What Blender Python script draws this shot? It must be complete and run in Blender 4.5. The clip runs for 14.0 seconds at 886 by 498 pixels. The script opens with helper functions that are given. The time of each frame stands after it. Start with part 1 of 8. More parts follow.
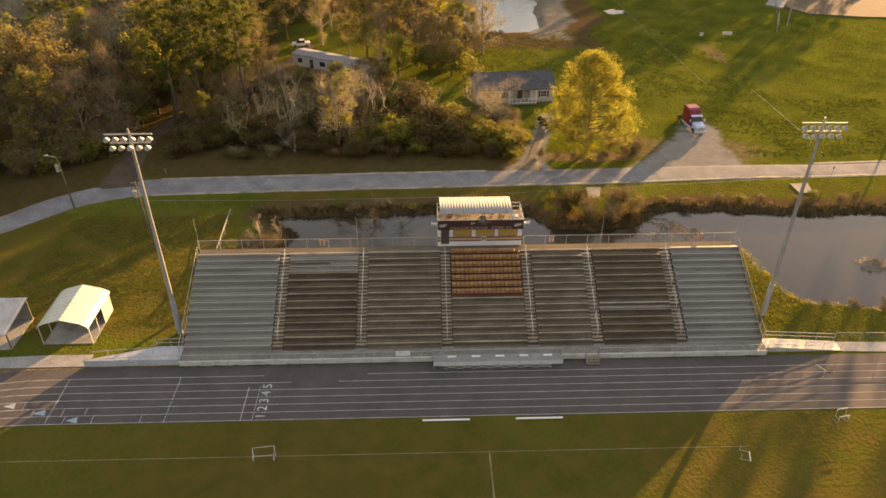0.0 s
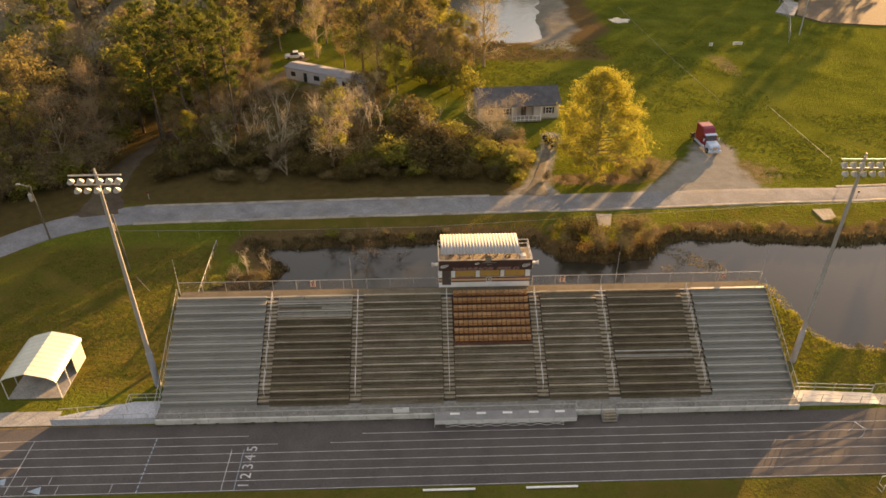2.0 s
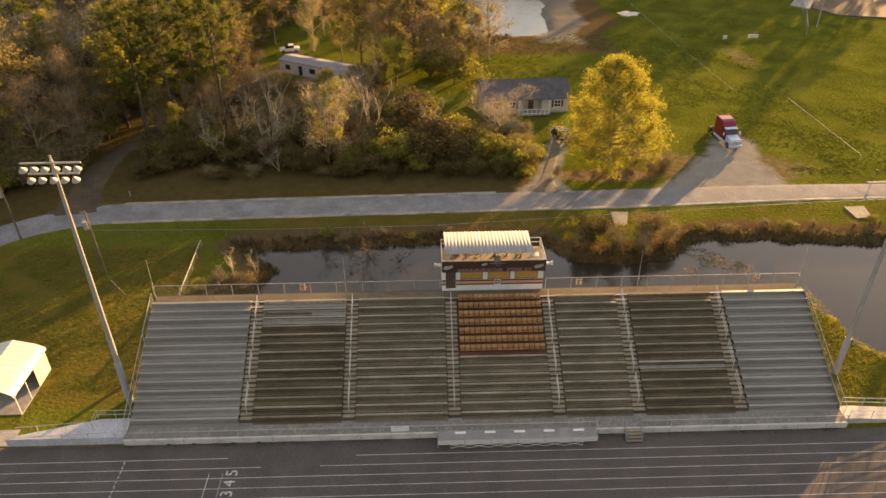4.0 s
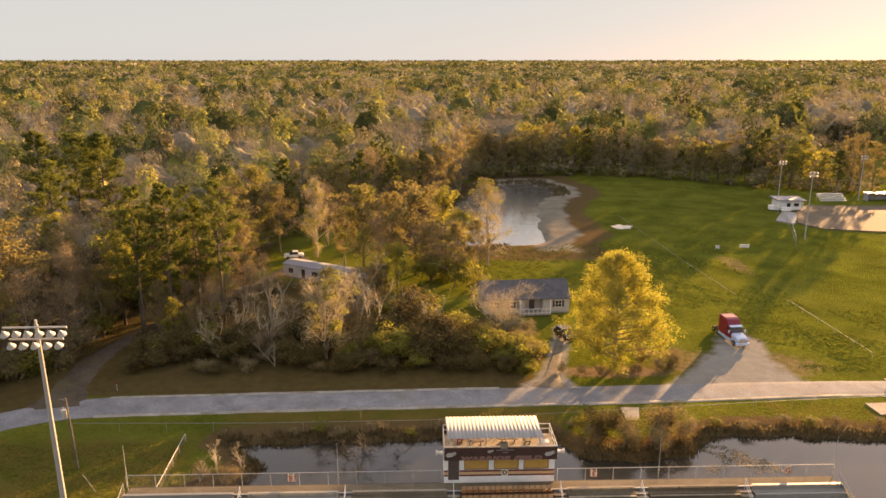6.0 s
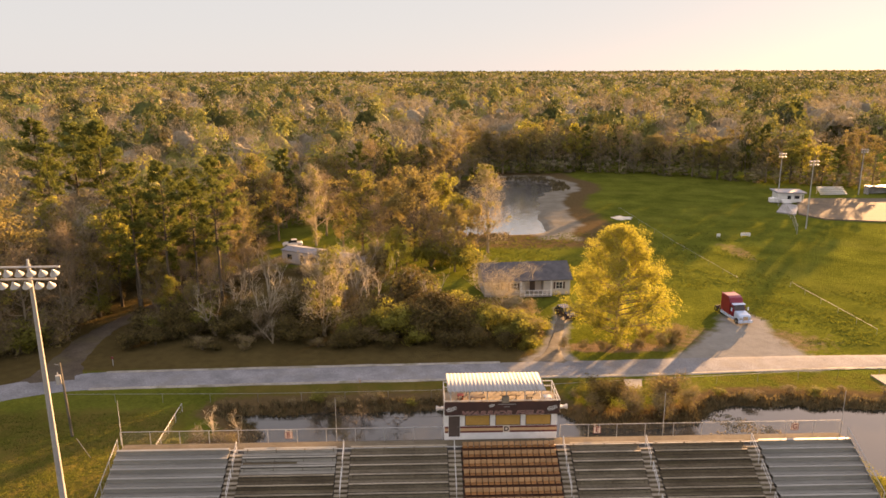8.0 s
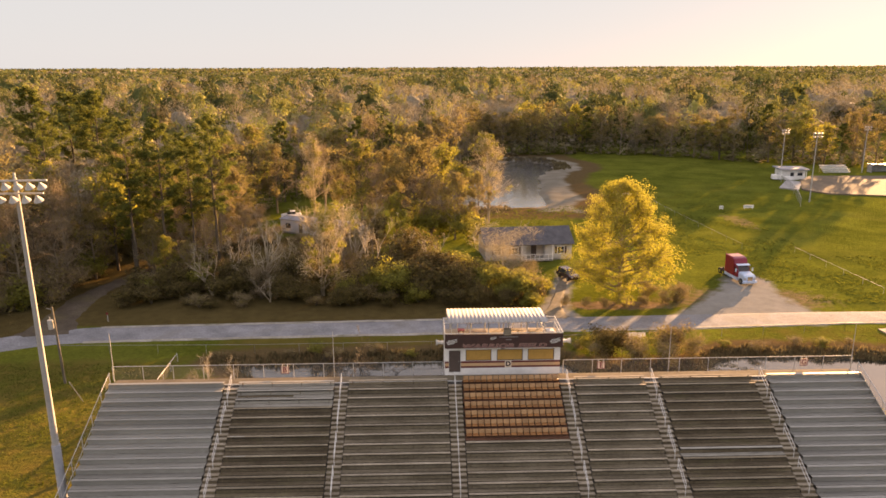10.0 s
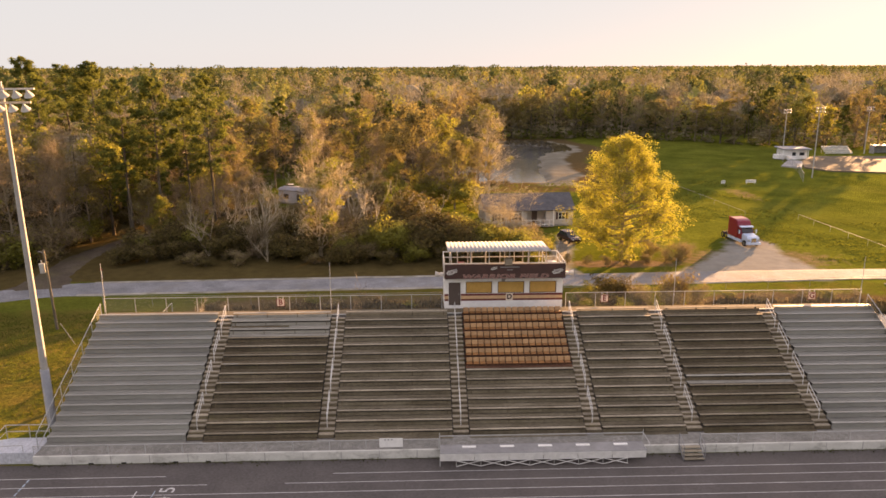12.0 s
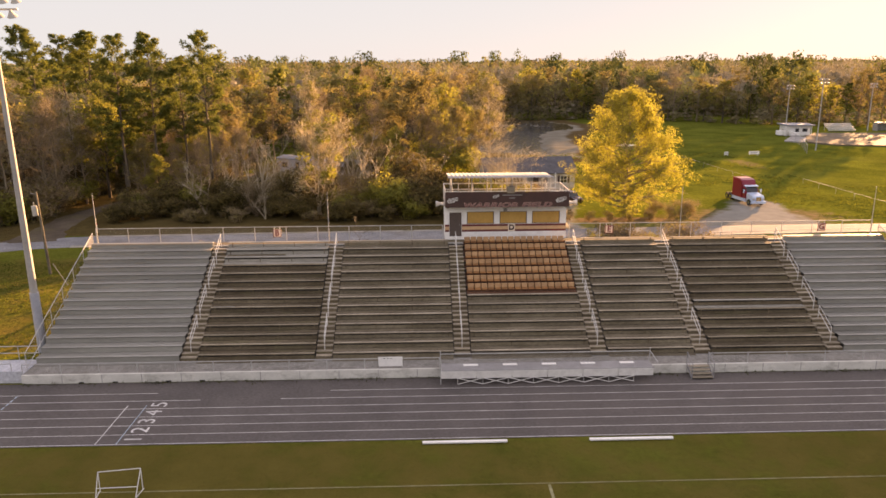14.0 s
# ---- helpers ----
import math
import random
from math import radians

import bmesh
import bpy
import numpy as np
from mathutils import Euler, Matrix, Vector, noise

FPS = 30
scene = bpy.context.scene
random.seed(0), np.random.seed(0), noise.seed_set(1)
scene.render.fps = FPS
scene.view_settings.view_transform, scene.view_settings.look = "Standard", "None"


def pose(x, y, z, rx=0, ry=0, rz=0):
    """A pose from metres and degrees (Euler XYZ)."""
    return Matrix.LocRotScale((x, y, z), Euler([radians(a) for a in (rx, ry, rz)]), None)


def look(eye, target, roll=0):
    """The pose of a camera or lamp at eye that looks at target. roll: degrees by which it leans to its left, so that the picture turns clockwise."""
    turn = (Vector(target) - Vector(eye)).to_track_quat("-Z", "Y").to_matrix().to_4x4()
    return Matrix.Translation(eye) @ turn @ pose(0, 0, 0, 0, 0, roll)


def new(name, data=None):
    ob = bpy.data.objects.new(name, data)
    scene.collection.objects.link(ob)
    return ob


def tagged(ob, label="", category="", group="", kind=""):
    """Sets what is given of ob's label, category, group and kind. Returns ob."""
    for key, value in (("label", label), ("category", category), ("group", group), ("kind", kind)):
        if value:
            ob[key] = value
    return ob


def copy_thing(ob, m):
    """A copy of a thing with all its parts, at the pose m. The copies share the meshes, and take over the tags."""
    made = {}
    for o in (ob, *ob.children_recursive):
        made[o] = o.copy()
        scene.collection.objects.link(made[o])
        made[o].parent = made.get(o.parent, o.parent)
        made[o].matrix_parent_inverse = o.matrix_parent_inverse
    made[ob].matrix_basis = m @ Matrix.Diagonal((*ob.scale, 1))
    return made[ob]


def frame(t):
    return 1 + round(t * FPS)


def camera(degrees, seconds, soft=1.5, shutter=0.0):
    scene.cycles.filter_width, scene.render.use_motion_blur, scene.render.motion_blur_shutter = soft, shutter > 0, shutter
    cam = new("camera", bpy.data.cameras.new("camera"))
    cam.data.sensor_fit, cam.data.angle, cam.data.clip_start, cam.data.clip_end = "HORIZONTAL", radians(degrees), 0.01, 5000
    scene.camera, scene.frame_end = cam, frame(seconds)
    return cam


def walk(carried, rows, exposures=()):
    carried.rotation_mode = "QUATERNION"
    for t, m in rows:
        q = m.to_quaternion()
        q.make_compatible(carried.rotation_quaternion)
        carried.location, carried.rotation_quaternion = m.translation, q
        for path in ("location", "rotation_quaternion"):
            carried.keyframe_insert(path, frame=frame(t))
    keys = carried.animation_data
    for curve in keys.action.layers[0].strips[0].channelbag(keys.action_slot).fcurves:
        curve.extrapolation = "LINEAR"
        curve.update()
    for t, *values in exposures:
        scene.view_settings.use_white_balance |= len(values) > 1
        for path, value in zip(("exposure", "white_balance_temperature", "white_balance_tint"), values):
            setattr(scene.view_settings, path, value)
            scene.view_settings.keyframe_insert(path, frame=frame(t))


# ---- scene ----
cam = camera(62.8, 14.0, 1.6)
PATH = [
    (0, (-6.416, -60.115, 53.303), (-6.372, -58.434, 52.221), -0.1),
    (0.5, (-6.34, -58.686, 53.278), (-6.296, -57.004, 52.197), -0.2),
    (1, (-6.368, -56.813, 53.36), (-6.324, -55.132, 52.278), -0.2),
    (1.5, (-6.398, -54.482, 53.338), (-6.353, -52.801, 52.257), -0.2),
    (2, (-6.453, -51.798, 53.359), (-6.406, -50.116, 52.278), -0.2),
    (2.5, (-6.46, -49.35, 53.05), (-6.414, -47.667, 51.972), -0.2),
    (3.0, (-6.48, -47.45, 51.95), (-6.434, -45.766, 50.874), -0.2),
    (3.5, (-6.51, -46.25, 50.2), (-6.465, -44.564, 49.126), -0.2),
    (4.0, (-6.53, -45.5, 48.7), (-6.486, -43.812, 47.63), -0.3),
    (4.5, (-6.558, -45.141, 47.381), (-6.514, -43.45, 46.315), -0.3),
    (5, (-6.56, -44.824, 46.15), (-6.517, -43.089, 45.155), -0.2),
    (5.5, (-6.747, -44.548, 44.851), (-6.697, -42.688, 44.119), -0.0),
    (6, (-6.893, -44.751, 43.799), (-6.837, -42.819, 43.286), 0.0),
    (6.5, (-6.94, -44.976, 42.878), (-6.882, -43.035, 42.4), 0.0),
    (7, (-6.93, -45.115, 41.412), (-6.873, -43.174, 40.933), -0.0),
    (7.5, (-6.945, -45.167, 39.919), (-6.887, -43.227, 39.438), -0.1),
    (10, (-6.949, -44.992, 32.381), (-6.892, -43.054, 31.891), -0.2),
    (10.5, (-6.948, -45.024, 30.891), (-6.89, -43.086, 30.399), -0.1),
    (11, (-6.94, -45.067, 29.327), (-6.882, -43.129, 28.837), -0.2),
    (11.5, (-6.901, -45.013, 27.699), (-6.844, -43.074, 27.211), -0.2),
    (12, (-6.964, -45.024, 26.162), (-6.906, -43.085, 25.674), -0.2),
    (12.5, (-6.914, -44.954, 24.713), (-6.858, -43.016, 24.222), -0.2),
    (13, (-6.866, -44.999, 23.014), (-6.813, -43.06, 22.527), -0.4),
    (13.5, (-6.94, -44.998, 21.503), (-6.884, -43.06, 21.01), -0.3),
    (14, (-7.006, -44.952, 20.391), (-6.949, -43.015, 19.894), -0.3),
]
walk(cam, [(t, look(eye, target, roll)) for t, eye, target, roll in PATH],
     exposures=[(0.0, 2.66, 14600, 32), (5.0, 2.68, 14600, 33), (6.5, 3.0, 13700, 40), (11.0, 3.06, 13700, 42), (14.0, 3.13, 13700, 44)])

# ---- light ----
SUN_EL, SUN_AZ = radians(7.2), radians(36.6)        # azimuth from +y towards +x
world = bpy.data.worlds.new("world")
scene.world = world
world.use_nodes = True
wn = world.node_tree
sky = wn.nodes.new("ShaderNodeTexSky")
sky.sky_type = "NISHITA"
sky.sun_disc = False
sky.sun_elevation, sky.sun_rotation = SUN_EL, SUN_AZ
sky.air_density, sky.dust_density, sky.ozone_density = 0.75, 0.3, 1.0
veil = wn.nodes.new("ShaderNodeMix")                 # caps the bright part of the sky at a pale even tone
veil.data_type, veil.blend_type = "RGBA", "DARKEN"
veil.inputs[7].default_value = (0.345, 0.62, 0.90, 1)
wn.links.new(sky.outputs[0], veil.inputs[6])
# thin clouds overhead, none near the horizon
where_ = wn.nodes.new("ShaderNodeTexCoord")
cloud = wn.nodes.new("ShaderNodeTexNoise")
cloud.inputs["Scale"].default_value, cloud.inputs["Detail"].default_value = 3.2, 4.0
wn.links.new(where_.outputs["Generated"], cloud.inputs["Vector"])
patchy = wn.nodes.new("ShaderNodeMapRange")
patchy.inputs[1].default_value, patchy.inputs[2].default_value, patchy.inputs[4].default_value = 0.52, 0.68, 0.55
wn.links.new(cloud.outputs[0], patchy.inputs[0])
axes = wn.nodes.new("ShaderNodeSeparateXYZ")
wn.links.new(where_.outputs["Generated"], axes.inputs[0])
high = wn.nodes.new("ShaderNodeMapRange")
high.inputs[1].default_value, high.inputs[2].default_value = 0.38, 0.60
wn.links.new(axes.outputs[2], high.inputs[0])
thin = wn.nodes.new("ShaderNodeMapRange")            # the cap holds low down and eases off upwards
thin.inputs[1].default_value, thin.inputs[2].default_value = 0.20, 0.50
thin.inputs[3].default_value, thin.inputs[4].default_value = 0.99, 0.25
wn.links.new(axes.outputs[2], thin.inputs[0])
wn.links.new(thin.outputs[0], veil.inputs[0])
share = wn.nodes.new("ShaderNodeMath")
share.operation = "MULTIPLY"
wn.links.new(patchy.outputs[0], share.inputs[0])
wn.links.new(high.outputs[0], share.inputs[1])
clouded = wn.nodes.new("ShaderNodeMix")
clouded.data_type = "RGBA"
clouded.inputs[7].default_value = (0.85, 0.80, 0.78, 1)
wn.links.new(share.outputs[0], clouded.inputs[0])
wn.links.new(veil.outputs[2], clouded.inputs[6])
wn.links.new(clouded.outputs[2], wn.nodes["Background"].inputs[0])
wn.nodes["Background"].inputs[1].default_value = 0.15
sun_data = bpy.data.lights.new("sun", "SUN")
sun_data.energy, sun_data.angle, sun_data.color = 3.15, radians(0.6), (1.0, 0.82, 0.53)
sun = new("sun", sun_data)
SUN_DIR = Vector((math.sin(SUN_AZ) * math.cos(SUN_EL), math.cos(SUN_AZ) * math.cos(SUN_EL), math.sin(SUN_EL)))
sun.matrix_world = look(SUN_DIR * 400, (0, 0, 0))

# ---- materials ----


def material(name, dark, light, scale=1.0, rough=0.85, bump=0.3, metal=0.0, fine=None, island=0.0, each=0.0,
             stain=None, stain_scale=0.3, stain_amount=0.5, translucent=0.0, stretch=(1, 1, 1), bump_dist=0.02):
    """Two-scale mottled surface: broad patches from dark to light, fine grain, optional stains and random tone."""
    m = bpy.data.materials.new(name)
    m.use_nodes = True
    nt = m.node_tree
    bsdf = nt.nodes["Principled BSDF"]
    geo = nt.nodes.new("ShaderNodeNewGeometry")
    mapping = nt.nodes.new("ShaderNodeMapping")
    mapping.inputs["Scale"].default_value = stretch
    nt.links.new(geo.outputs["Position"], mapping.inputs[0])

    def noise_node(s, detail=6.0):
        n = nt.nodes.new("ShaderNodeTexNoise")
        n.inputs["Scale"].default_value, n.inputs["Detail"].default_value = s, detail
        n.inputs["Roughness"].default_value = 0.62
        nt.links.new(mapping.outputs[0], n.inputs["Vector"])
        return n

    def mixer(blend, fac, a, b):
        x = nt.nodes.new("ShaderNodeMix")
        x.data_type, x.blend_type = "RGBA", blend
        for sock, v in ((x.inputs[0], fac), (x.inputs[6], a), (x.inputs[7], b)):
            if hasattr(v, "links"):
                nt.links.new(v, sock)
            else:
                sock.default_value = v
        return x.outputs[2]

    broad, grain = noise_node(scale), noise_node(fine or scale * 9, 8.0)
    ramp = nt.nodes.new("ShaderNodeMapRange")
    ramp.inputs[1].default_value, ramp.inputs[2].default_value = 0.32, 0.68
    nt.links.new(broad.outputs[0], ramp.inputs[0])
    col = mixer("MIX", ramp.outputs[0], (*dark, 1), (*light, 1))
    gr = nt.nodes.new("ShaderNodeMapRange")
    gr.inputs[1].default_value, gr.inputs[2].default_value = 0.25, 0.75
    gr.inputs[3].default_value, gr.inputs[4].default_value = (0.62, 1.3) if rough > 0.7 else (0.88, 1.1)
    nt.links.new(grain.outputs[0], gr.inputs[0])
    col = mixer("MULTIPLY", 1.0, col, gr.outputs[0])
    if stain:
        st = noise_node(stain_scale, 5.0)
        sr = nt.nodes.new("ShaderNodeMapRange")
        sr.inputs[1].default_value, sr.inputs[2].default_value = 0.52, 0.68
        sr.inputs[4].default_value = stain_amount
        nt.links.new(st.outputs[0], sr.inputs[0])
        col = mixer("MIX", sr.outputs[0], col, (*stain, 1))
    for amount, source in ((island, geo.outputs["Random Per Island"]), (each, None)):
        if amount:
            if source is None:
                source = nt.nodes.new("ShaderNodeObjectInfo").outputs["Random"]
            rr = nt.nodes.new("ShaderNodeMapRange")
            rr.inputs[3].default_value, rr.inputs[4].default_value = 1 - amount, 1 + amount
            nt.links.new(source, rr.inputs[0])
            col = mixer("MULTIPLY", 1.0, col, rr.outputs[0])
    nt.links.new(col, bsdf.inputs["Base Color"])
    bsdf.inputs["Roughness"].default_value, bsdf.inputs["Metallic"].default_value = rough, metal
    if rough > 0.92:                                  # dusty ground and timber have no sheen
        bsdf.inputs["Specular IOR Level"].default_value = 0.15
    if bump:
        b = nt.nodes.new("ShaderNodeBump")
        b.inputs["Strength"].default_value, b.inputs["Distance"].default_value = bump, bump_dist
        nt.links.new(grain.outputs[0], b.inputs["Height"])
        nt.links.new(b.outputs[0], bsdf.inputs["Normal"])
    if translucent:
        tr = nt.nodes.new("ShaderNodeBsdfTranslucent")
        nt.links.new(col, tr.inputs[0])
        mix = nt.nodes.new("ShaderNodeMixShader")
        mix.inputs[0].default_value = translucent
        nt.links.new(bsdf.outputs[0], mix.inputs[1])
        nt.links.new(tr.outputs[0], mix.inputs[2])
        nt.links.new(mix.outputs[0], nt.nodes["Material Output"].inputs[0])
        bsdf.inputs["Specular IOR Level"].default_value = 0.15
    return m


def plain(name, color, rough=0.5, metal=0.0, wear=0.12):
    c2 = tuple(min(1, v * (1 + wear)) for v in color)
    c1 = tuple(v * (1 - wear) for v in color)
    return material(name, c1, c2, 2.5, rough, 0.05, metal)


def ground_material():
    """Grass that turns to dry straw, bare earth and reedy bank by the painted cover of the soil."""
    m = material("grass", (0.063, 0.077, 0.014), (0.126, 0.141, 0.025), 0.11, 0.95, 0.9, 0, 2.2,
                 stain=(0.138, 0.14, 0.03), stain_scale=0.05, stain_amount=0.55, bump_dist=0.4)
    nt = m.node_tree
    bsdf = nt.nodes["Principled BSDF"]
    bsdf.inputs["Specular IOR Level"].default_value = 0.0
    col = bsdf.inputs["Base Color"].links[0].from_socket
    geo = next(n for n in nt.nodes if n.bl_idname == "ShaderNodeNewGeometry")
    for attr, a, b, s in (("dry", (0.066, 0.056, 0.014), (0.155, 0.117, 0.033), 0.45),
                          ("earth", (0.13, 0.085, 0.05), (0.24, 0.17, 0.11), 0.9),
                          # brush: dark litter under the thicket, with the trees' shade in its colour
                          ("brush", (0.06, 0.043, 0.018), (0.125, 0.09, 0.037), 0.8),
                          ("reed", (0.07, 0.045, 0.022), (0.15, 0.10, 0.05), 1.4),
                          ("mud", (0.10, 0.088, 0.066), (0.30, 0.272, 0.222), 0.22),
                          ("gravel", (0.16, 0.15, 0.13), (0.30, 0.285, 0.255), 0.6)):
        at = nt.nodes.new("ShaderNodeAttribute")
        at.attribute_name = attr
        n1 = nt.nodes.new("ShaderNodeTexNoise")
        n1.inputs["Scale"].default_value, n1.inputs["Detail"].default_value = s, 8
        nt.links.new(geo.outputs["Position"], n1.inputs["Vector"])
        c = nt.nodes.new("ShaderNodeMix")
        c.data_type = "RGBA"
        c.inputs[6].default_value, c.inputs[7].default_value = (*a, 1), (*b, 1)
        nt.links.new(n1.outputs[0], c.inputs[0])
        # a ragged border: cover plus noise
        add = nt.nodes.new("ShaderNodeMath")
        add.operation = "ADD"
        nt.links.new(at.outputs["Fac"], add.inputs[0])
        nt.links.new(n1.outputs[0], add.inputs[1])
        edge = nt.nodes.new("ShaderNodeMapRange")
        edge.inputs[1].default_value, edge.inputs[2].default_value = 0.75, 1.25
        nt.links.new(add.outputs[0], edge.inputs[0])
        x = nt.nodes.new("ShaderNodeMix")
        x.data_type = "RGBA"
        nt.links.new(edge.outputs[0], x.inputs[0])
        nt.links.new(col, x.inputs[6])
        nt.links.new(c.outputs[2], x.inputs[7])
        col = x.outputs[2]
    nt.links.new(col, bsdf.inputs["Base Color"])
    # packed gravel lies flatter than grass
    packed = nt.nodes.new("ShaderNodeAttribute")
    packed.attribute_name = "gravel"
    flat = nt.nodes.new("ShaderNodeMapRange")
    flat.inputs[3].default_value, flat.inputs[4].default_value = 0.9, 0.12
    nt.links.new(packed.outputs["Fac"], flat.inputs[0])
    nt.links.new(flat.outputs[0], next(n for n in nt.nodes if n.bl_idname == "ShaderNodeBump").inputs["Strength"])
    return m


def water_material(name, tint, ripple=0.05, gloss=1.42, swell=0.05):
    m = bpy.data.materials.new(name)
    m.use_nodes = True
    nt = m.node_tree
    b = nt.nodes["Principled BSDF"]
    b.inputs["Base Color"].default_value = (*tint, 1)
    b.inputs["Roughness"].default_value = 0.04
    b.inputs["IOR"].default_value = gloss
    n = nt.nodes.new("ShaderNodeTexNoise")
    n.inputs["Scale"].default_value, n.inputs["Detail"].default_value = 0.9, 4
    geo = nt.nodes.new("ShaderNodeNewGeometry")
    nt.links.new(geo.outputs["Position"], n.inputs["Vector"])
    bp = nt.nodes.new("ShaderNodeBump")
    bp.inputs["Strength"].default_value, bp.inputs["Distance"].default_value = ripple, swell
    nt.links.new(n.outputs[0], bp.inputs["Height"])
    nt.links.new(bp.outputs[0], b.inputs["Normal"])
    return m


def wire_material(name, color, cover):
    """Chain link: woven wire that covers a small share of its sheet."""
    m = plain(name, color, 0.5, 0.6)
    nt = m.node_tree
    tr = nt.nodes.new("ShaderNodeBsdfTransparent")
    mix = nt.nodes.new("ShaderNodeMixShader")
    mix.inputs[0].default_value = cover
    nt.links.new(tr.outputs[0], mix.inputs[1])
    nt.links.new(nt.nodes["Principled BSDF"].outputs[0], mix.inputs[2])
    nt.links.new(mix.outputs[0], nt.nodes["Material Output"].inputs[0])
    return m


GRASS = ground_material()
WATER = water_material("pond_water", (0.030, 0.028, 0.021))
# Pale tint and raised gloss stand in for sky glare on the back pond.
WATER_BACK = water_material("back_pond_water", (0.14, 0.14, 0.125), 0.6, 2.8, 0.08)
ASPHALT = material("track_asphalt", (0.066, 0.056, 0.052), (0.097, 0.083, 0.077), 0.25, 0.9, 0.35, fine=6,
                   stain=(0.095, 0.078, 0.07), stain_scale=0.09, stain_amount=0.5)
GRAVEL = material("gravel_road", (0.148, 0.155, 0.164), (0.25, 0.258, 0.268), 0.35, 0.95, 0.5, fine=5,
                  stain=(0.185, 0.168, 0.142), stain_scale=0.12, stain_amount=0.6)
GRAVEL_SOFT = material("dusty_dirt", (0.105, 0.09, 0.068), (0.19, 0.168, 0.135), 0.6, 0.95, 0.5, fine=5,
                       stain=(0.15, 0.132, 0.09), stain_scale=0.4, stain_amount=0.6)
CONCRETE = material("concrete", (0.26, 0.25, 0.24), (0.36, 0.35, 0.33), 0.6, 0.9, 0.3, fine=5,
                    stain=(0.17, 0.16, 0.15), stain_scale=0.5, stain_amount=0.6)
WHITEWALL = material("whitewashed_wall", (0.46, 0.45, 0.41), (0.58, 0.57, 0.52), 0.8, 0.69, 0.2, fine=6,
                     stain=(0.26, 0.25, 0.22), stain_scale=0.9, stain_amount=0.7, stretch=(1, 1, 2.0))
ALU = material("aluminium_plank", (0.225, 0.22, 0.195), (0.31, 0.305, 0.275), 0.5, 0.55, 0.08, 0.25, fine=8, each=0.06,
               stretch=(0.25, 1, 1), stain=(0.20, 0.195, 0.165), stain_scale=0.4, stain_amount=0.5)
WOOD_DARK = material("dark_weathered_plank", (0.145, 0.112, 0.074), (0.265, 0.212, 0.148), 0.8, 0.9, 0.4, fine=9, each=0.22,
                     stretch=(0.4, 1, 1), stain=(0.235, 0.21, 0.15), stain_scale=0.9, stain_amount=0.5)
WOOD_GREY = material("grey_weathered_plank", (0.218, 0.176, 0.126), (0.35, 0.289, 0.216), 0.8, 0.9, 0.4, fine=9, each=0.16,
                     stretch=(0.4, 1, 1), stain=(0.14, 0.105, 0.068), stain_scale=1.2, stain_amount=0.6)
WOOD_PALE = material("pale_new_plank", (0.235, 0.22, 0.185), (0.33, 0.31, 0.265), 0.8, 0.85, 0.3, fine=9, stretch=(0.12, 1, 1))
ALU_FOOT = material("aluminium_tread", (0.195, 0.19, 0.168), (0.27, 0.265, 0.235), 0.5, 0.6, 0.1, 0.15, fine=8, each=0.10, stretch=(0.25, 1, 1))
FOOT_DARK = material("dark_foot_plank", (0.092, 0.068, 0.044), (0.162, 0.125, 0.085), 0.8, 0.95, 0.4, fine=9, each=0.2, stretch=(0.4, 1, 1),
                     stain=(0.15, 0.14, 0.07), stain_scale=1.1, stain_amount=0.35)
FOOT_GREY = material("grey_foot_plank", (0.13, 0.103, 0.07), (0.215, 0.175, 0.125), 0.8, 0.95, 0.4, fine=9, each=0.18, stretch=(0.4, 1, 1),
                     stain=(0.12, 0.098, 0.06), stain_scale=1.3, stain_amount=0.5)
DECK_GREY = material("stained_deck", (0.155, 0.15, 0.135), (0.24, 0.23, 0.205), 0.5, 0.9, 0.2, fine=4, stain=(0.12, 0.115, 0.095), stain_scale=0.6, stain_amount=0.6)
DECK_PALE = material("scuffed_metal_deck", (0.18, 0.18, 0.178), (0.26, 0.26, 0.255), 0.6, 0.7, 0.1, fine=4, stain=(0.17, 0.165, 0.15), stain_scale=0.7, stain_amount=0.5)
PANEL_GREY = material("weathered_pale_panel", (0.36, 0.36, 0.34), (0.46, 0.46, 0.43), 0.7, 0.6, 0.1, fine=4, stain=(0.26, 0.24, 0.21), stain_scale=0.8, stain_amount=0.5)
CANOPY = material("weathered_canopy_metal", (0.26, 0.255, 0.245), (0.37, 0.36, 0.345), 0.6, 0.6, 0.05, 0.15, fine=4,
                  stain=(0.25, 0.19, 0.14), stain_scale=0.9, stain_amount=0.5, stretch=(2.5, 0.3, 1))
# White siding toned bluer and darker, with its shade put into the colour.
HOME_WALL = material("white_home_siding", (0.42, 0.44, 0.48), (0.53, 0.55, 0.59), 0.6, 0.65, 0.1, fine=5, stain=(0.36, 0.35, 0.34), stain_scale=0.5, stain_amount=0.5)
HOME_ROOF = material("dull_grey_roof", (0.19, 0.20, 0.225), (0.29, 0.30, 0.325), 0.5, 0.7, 0.05, 0.1, fine=4, stain=(0.16, 0.13, 0.11), stain_scale=0.5, stain_amount=0.5)
# Dark colour stands in for the shade in the gaps between the planks.
UNDER = material("gap_shade_substructure", (0.06, 0.055, 0.05), (0.10, 0.09, 0.08), 0.8, 0.95, 0.3, fine=5)
STEEL = plain("galvanised_steel", (0.38, 0.38, 0.365), 0.65, 0.15)
STEEL_DULL = plain("dull_steel", (0.25, 0.25, 0.25), 0.6, 0.4)
RAIL_WHITE = plain("pale_rail_paint", (0.55, 0.54, 0.51), 0.65, 0.0)
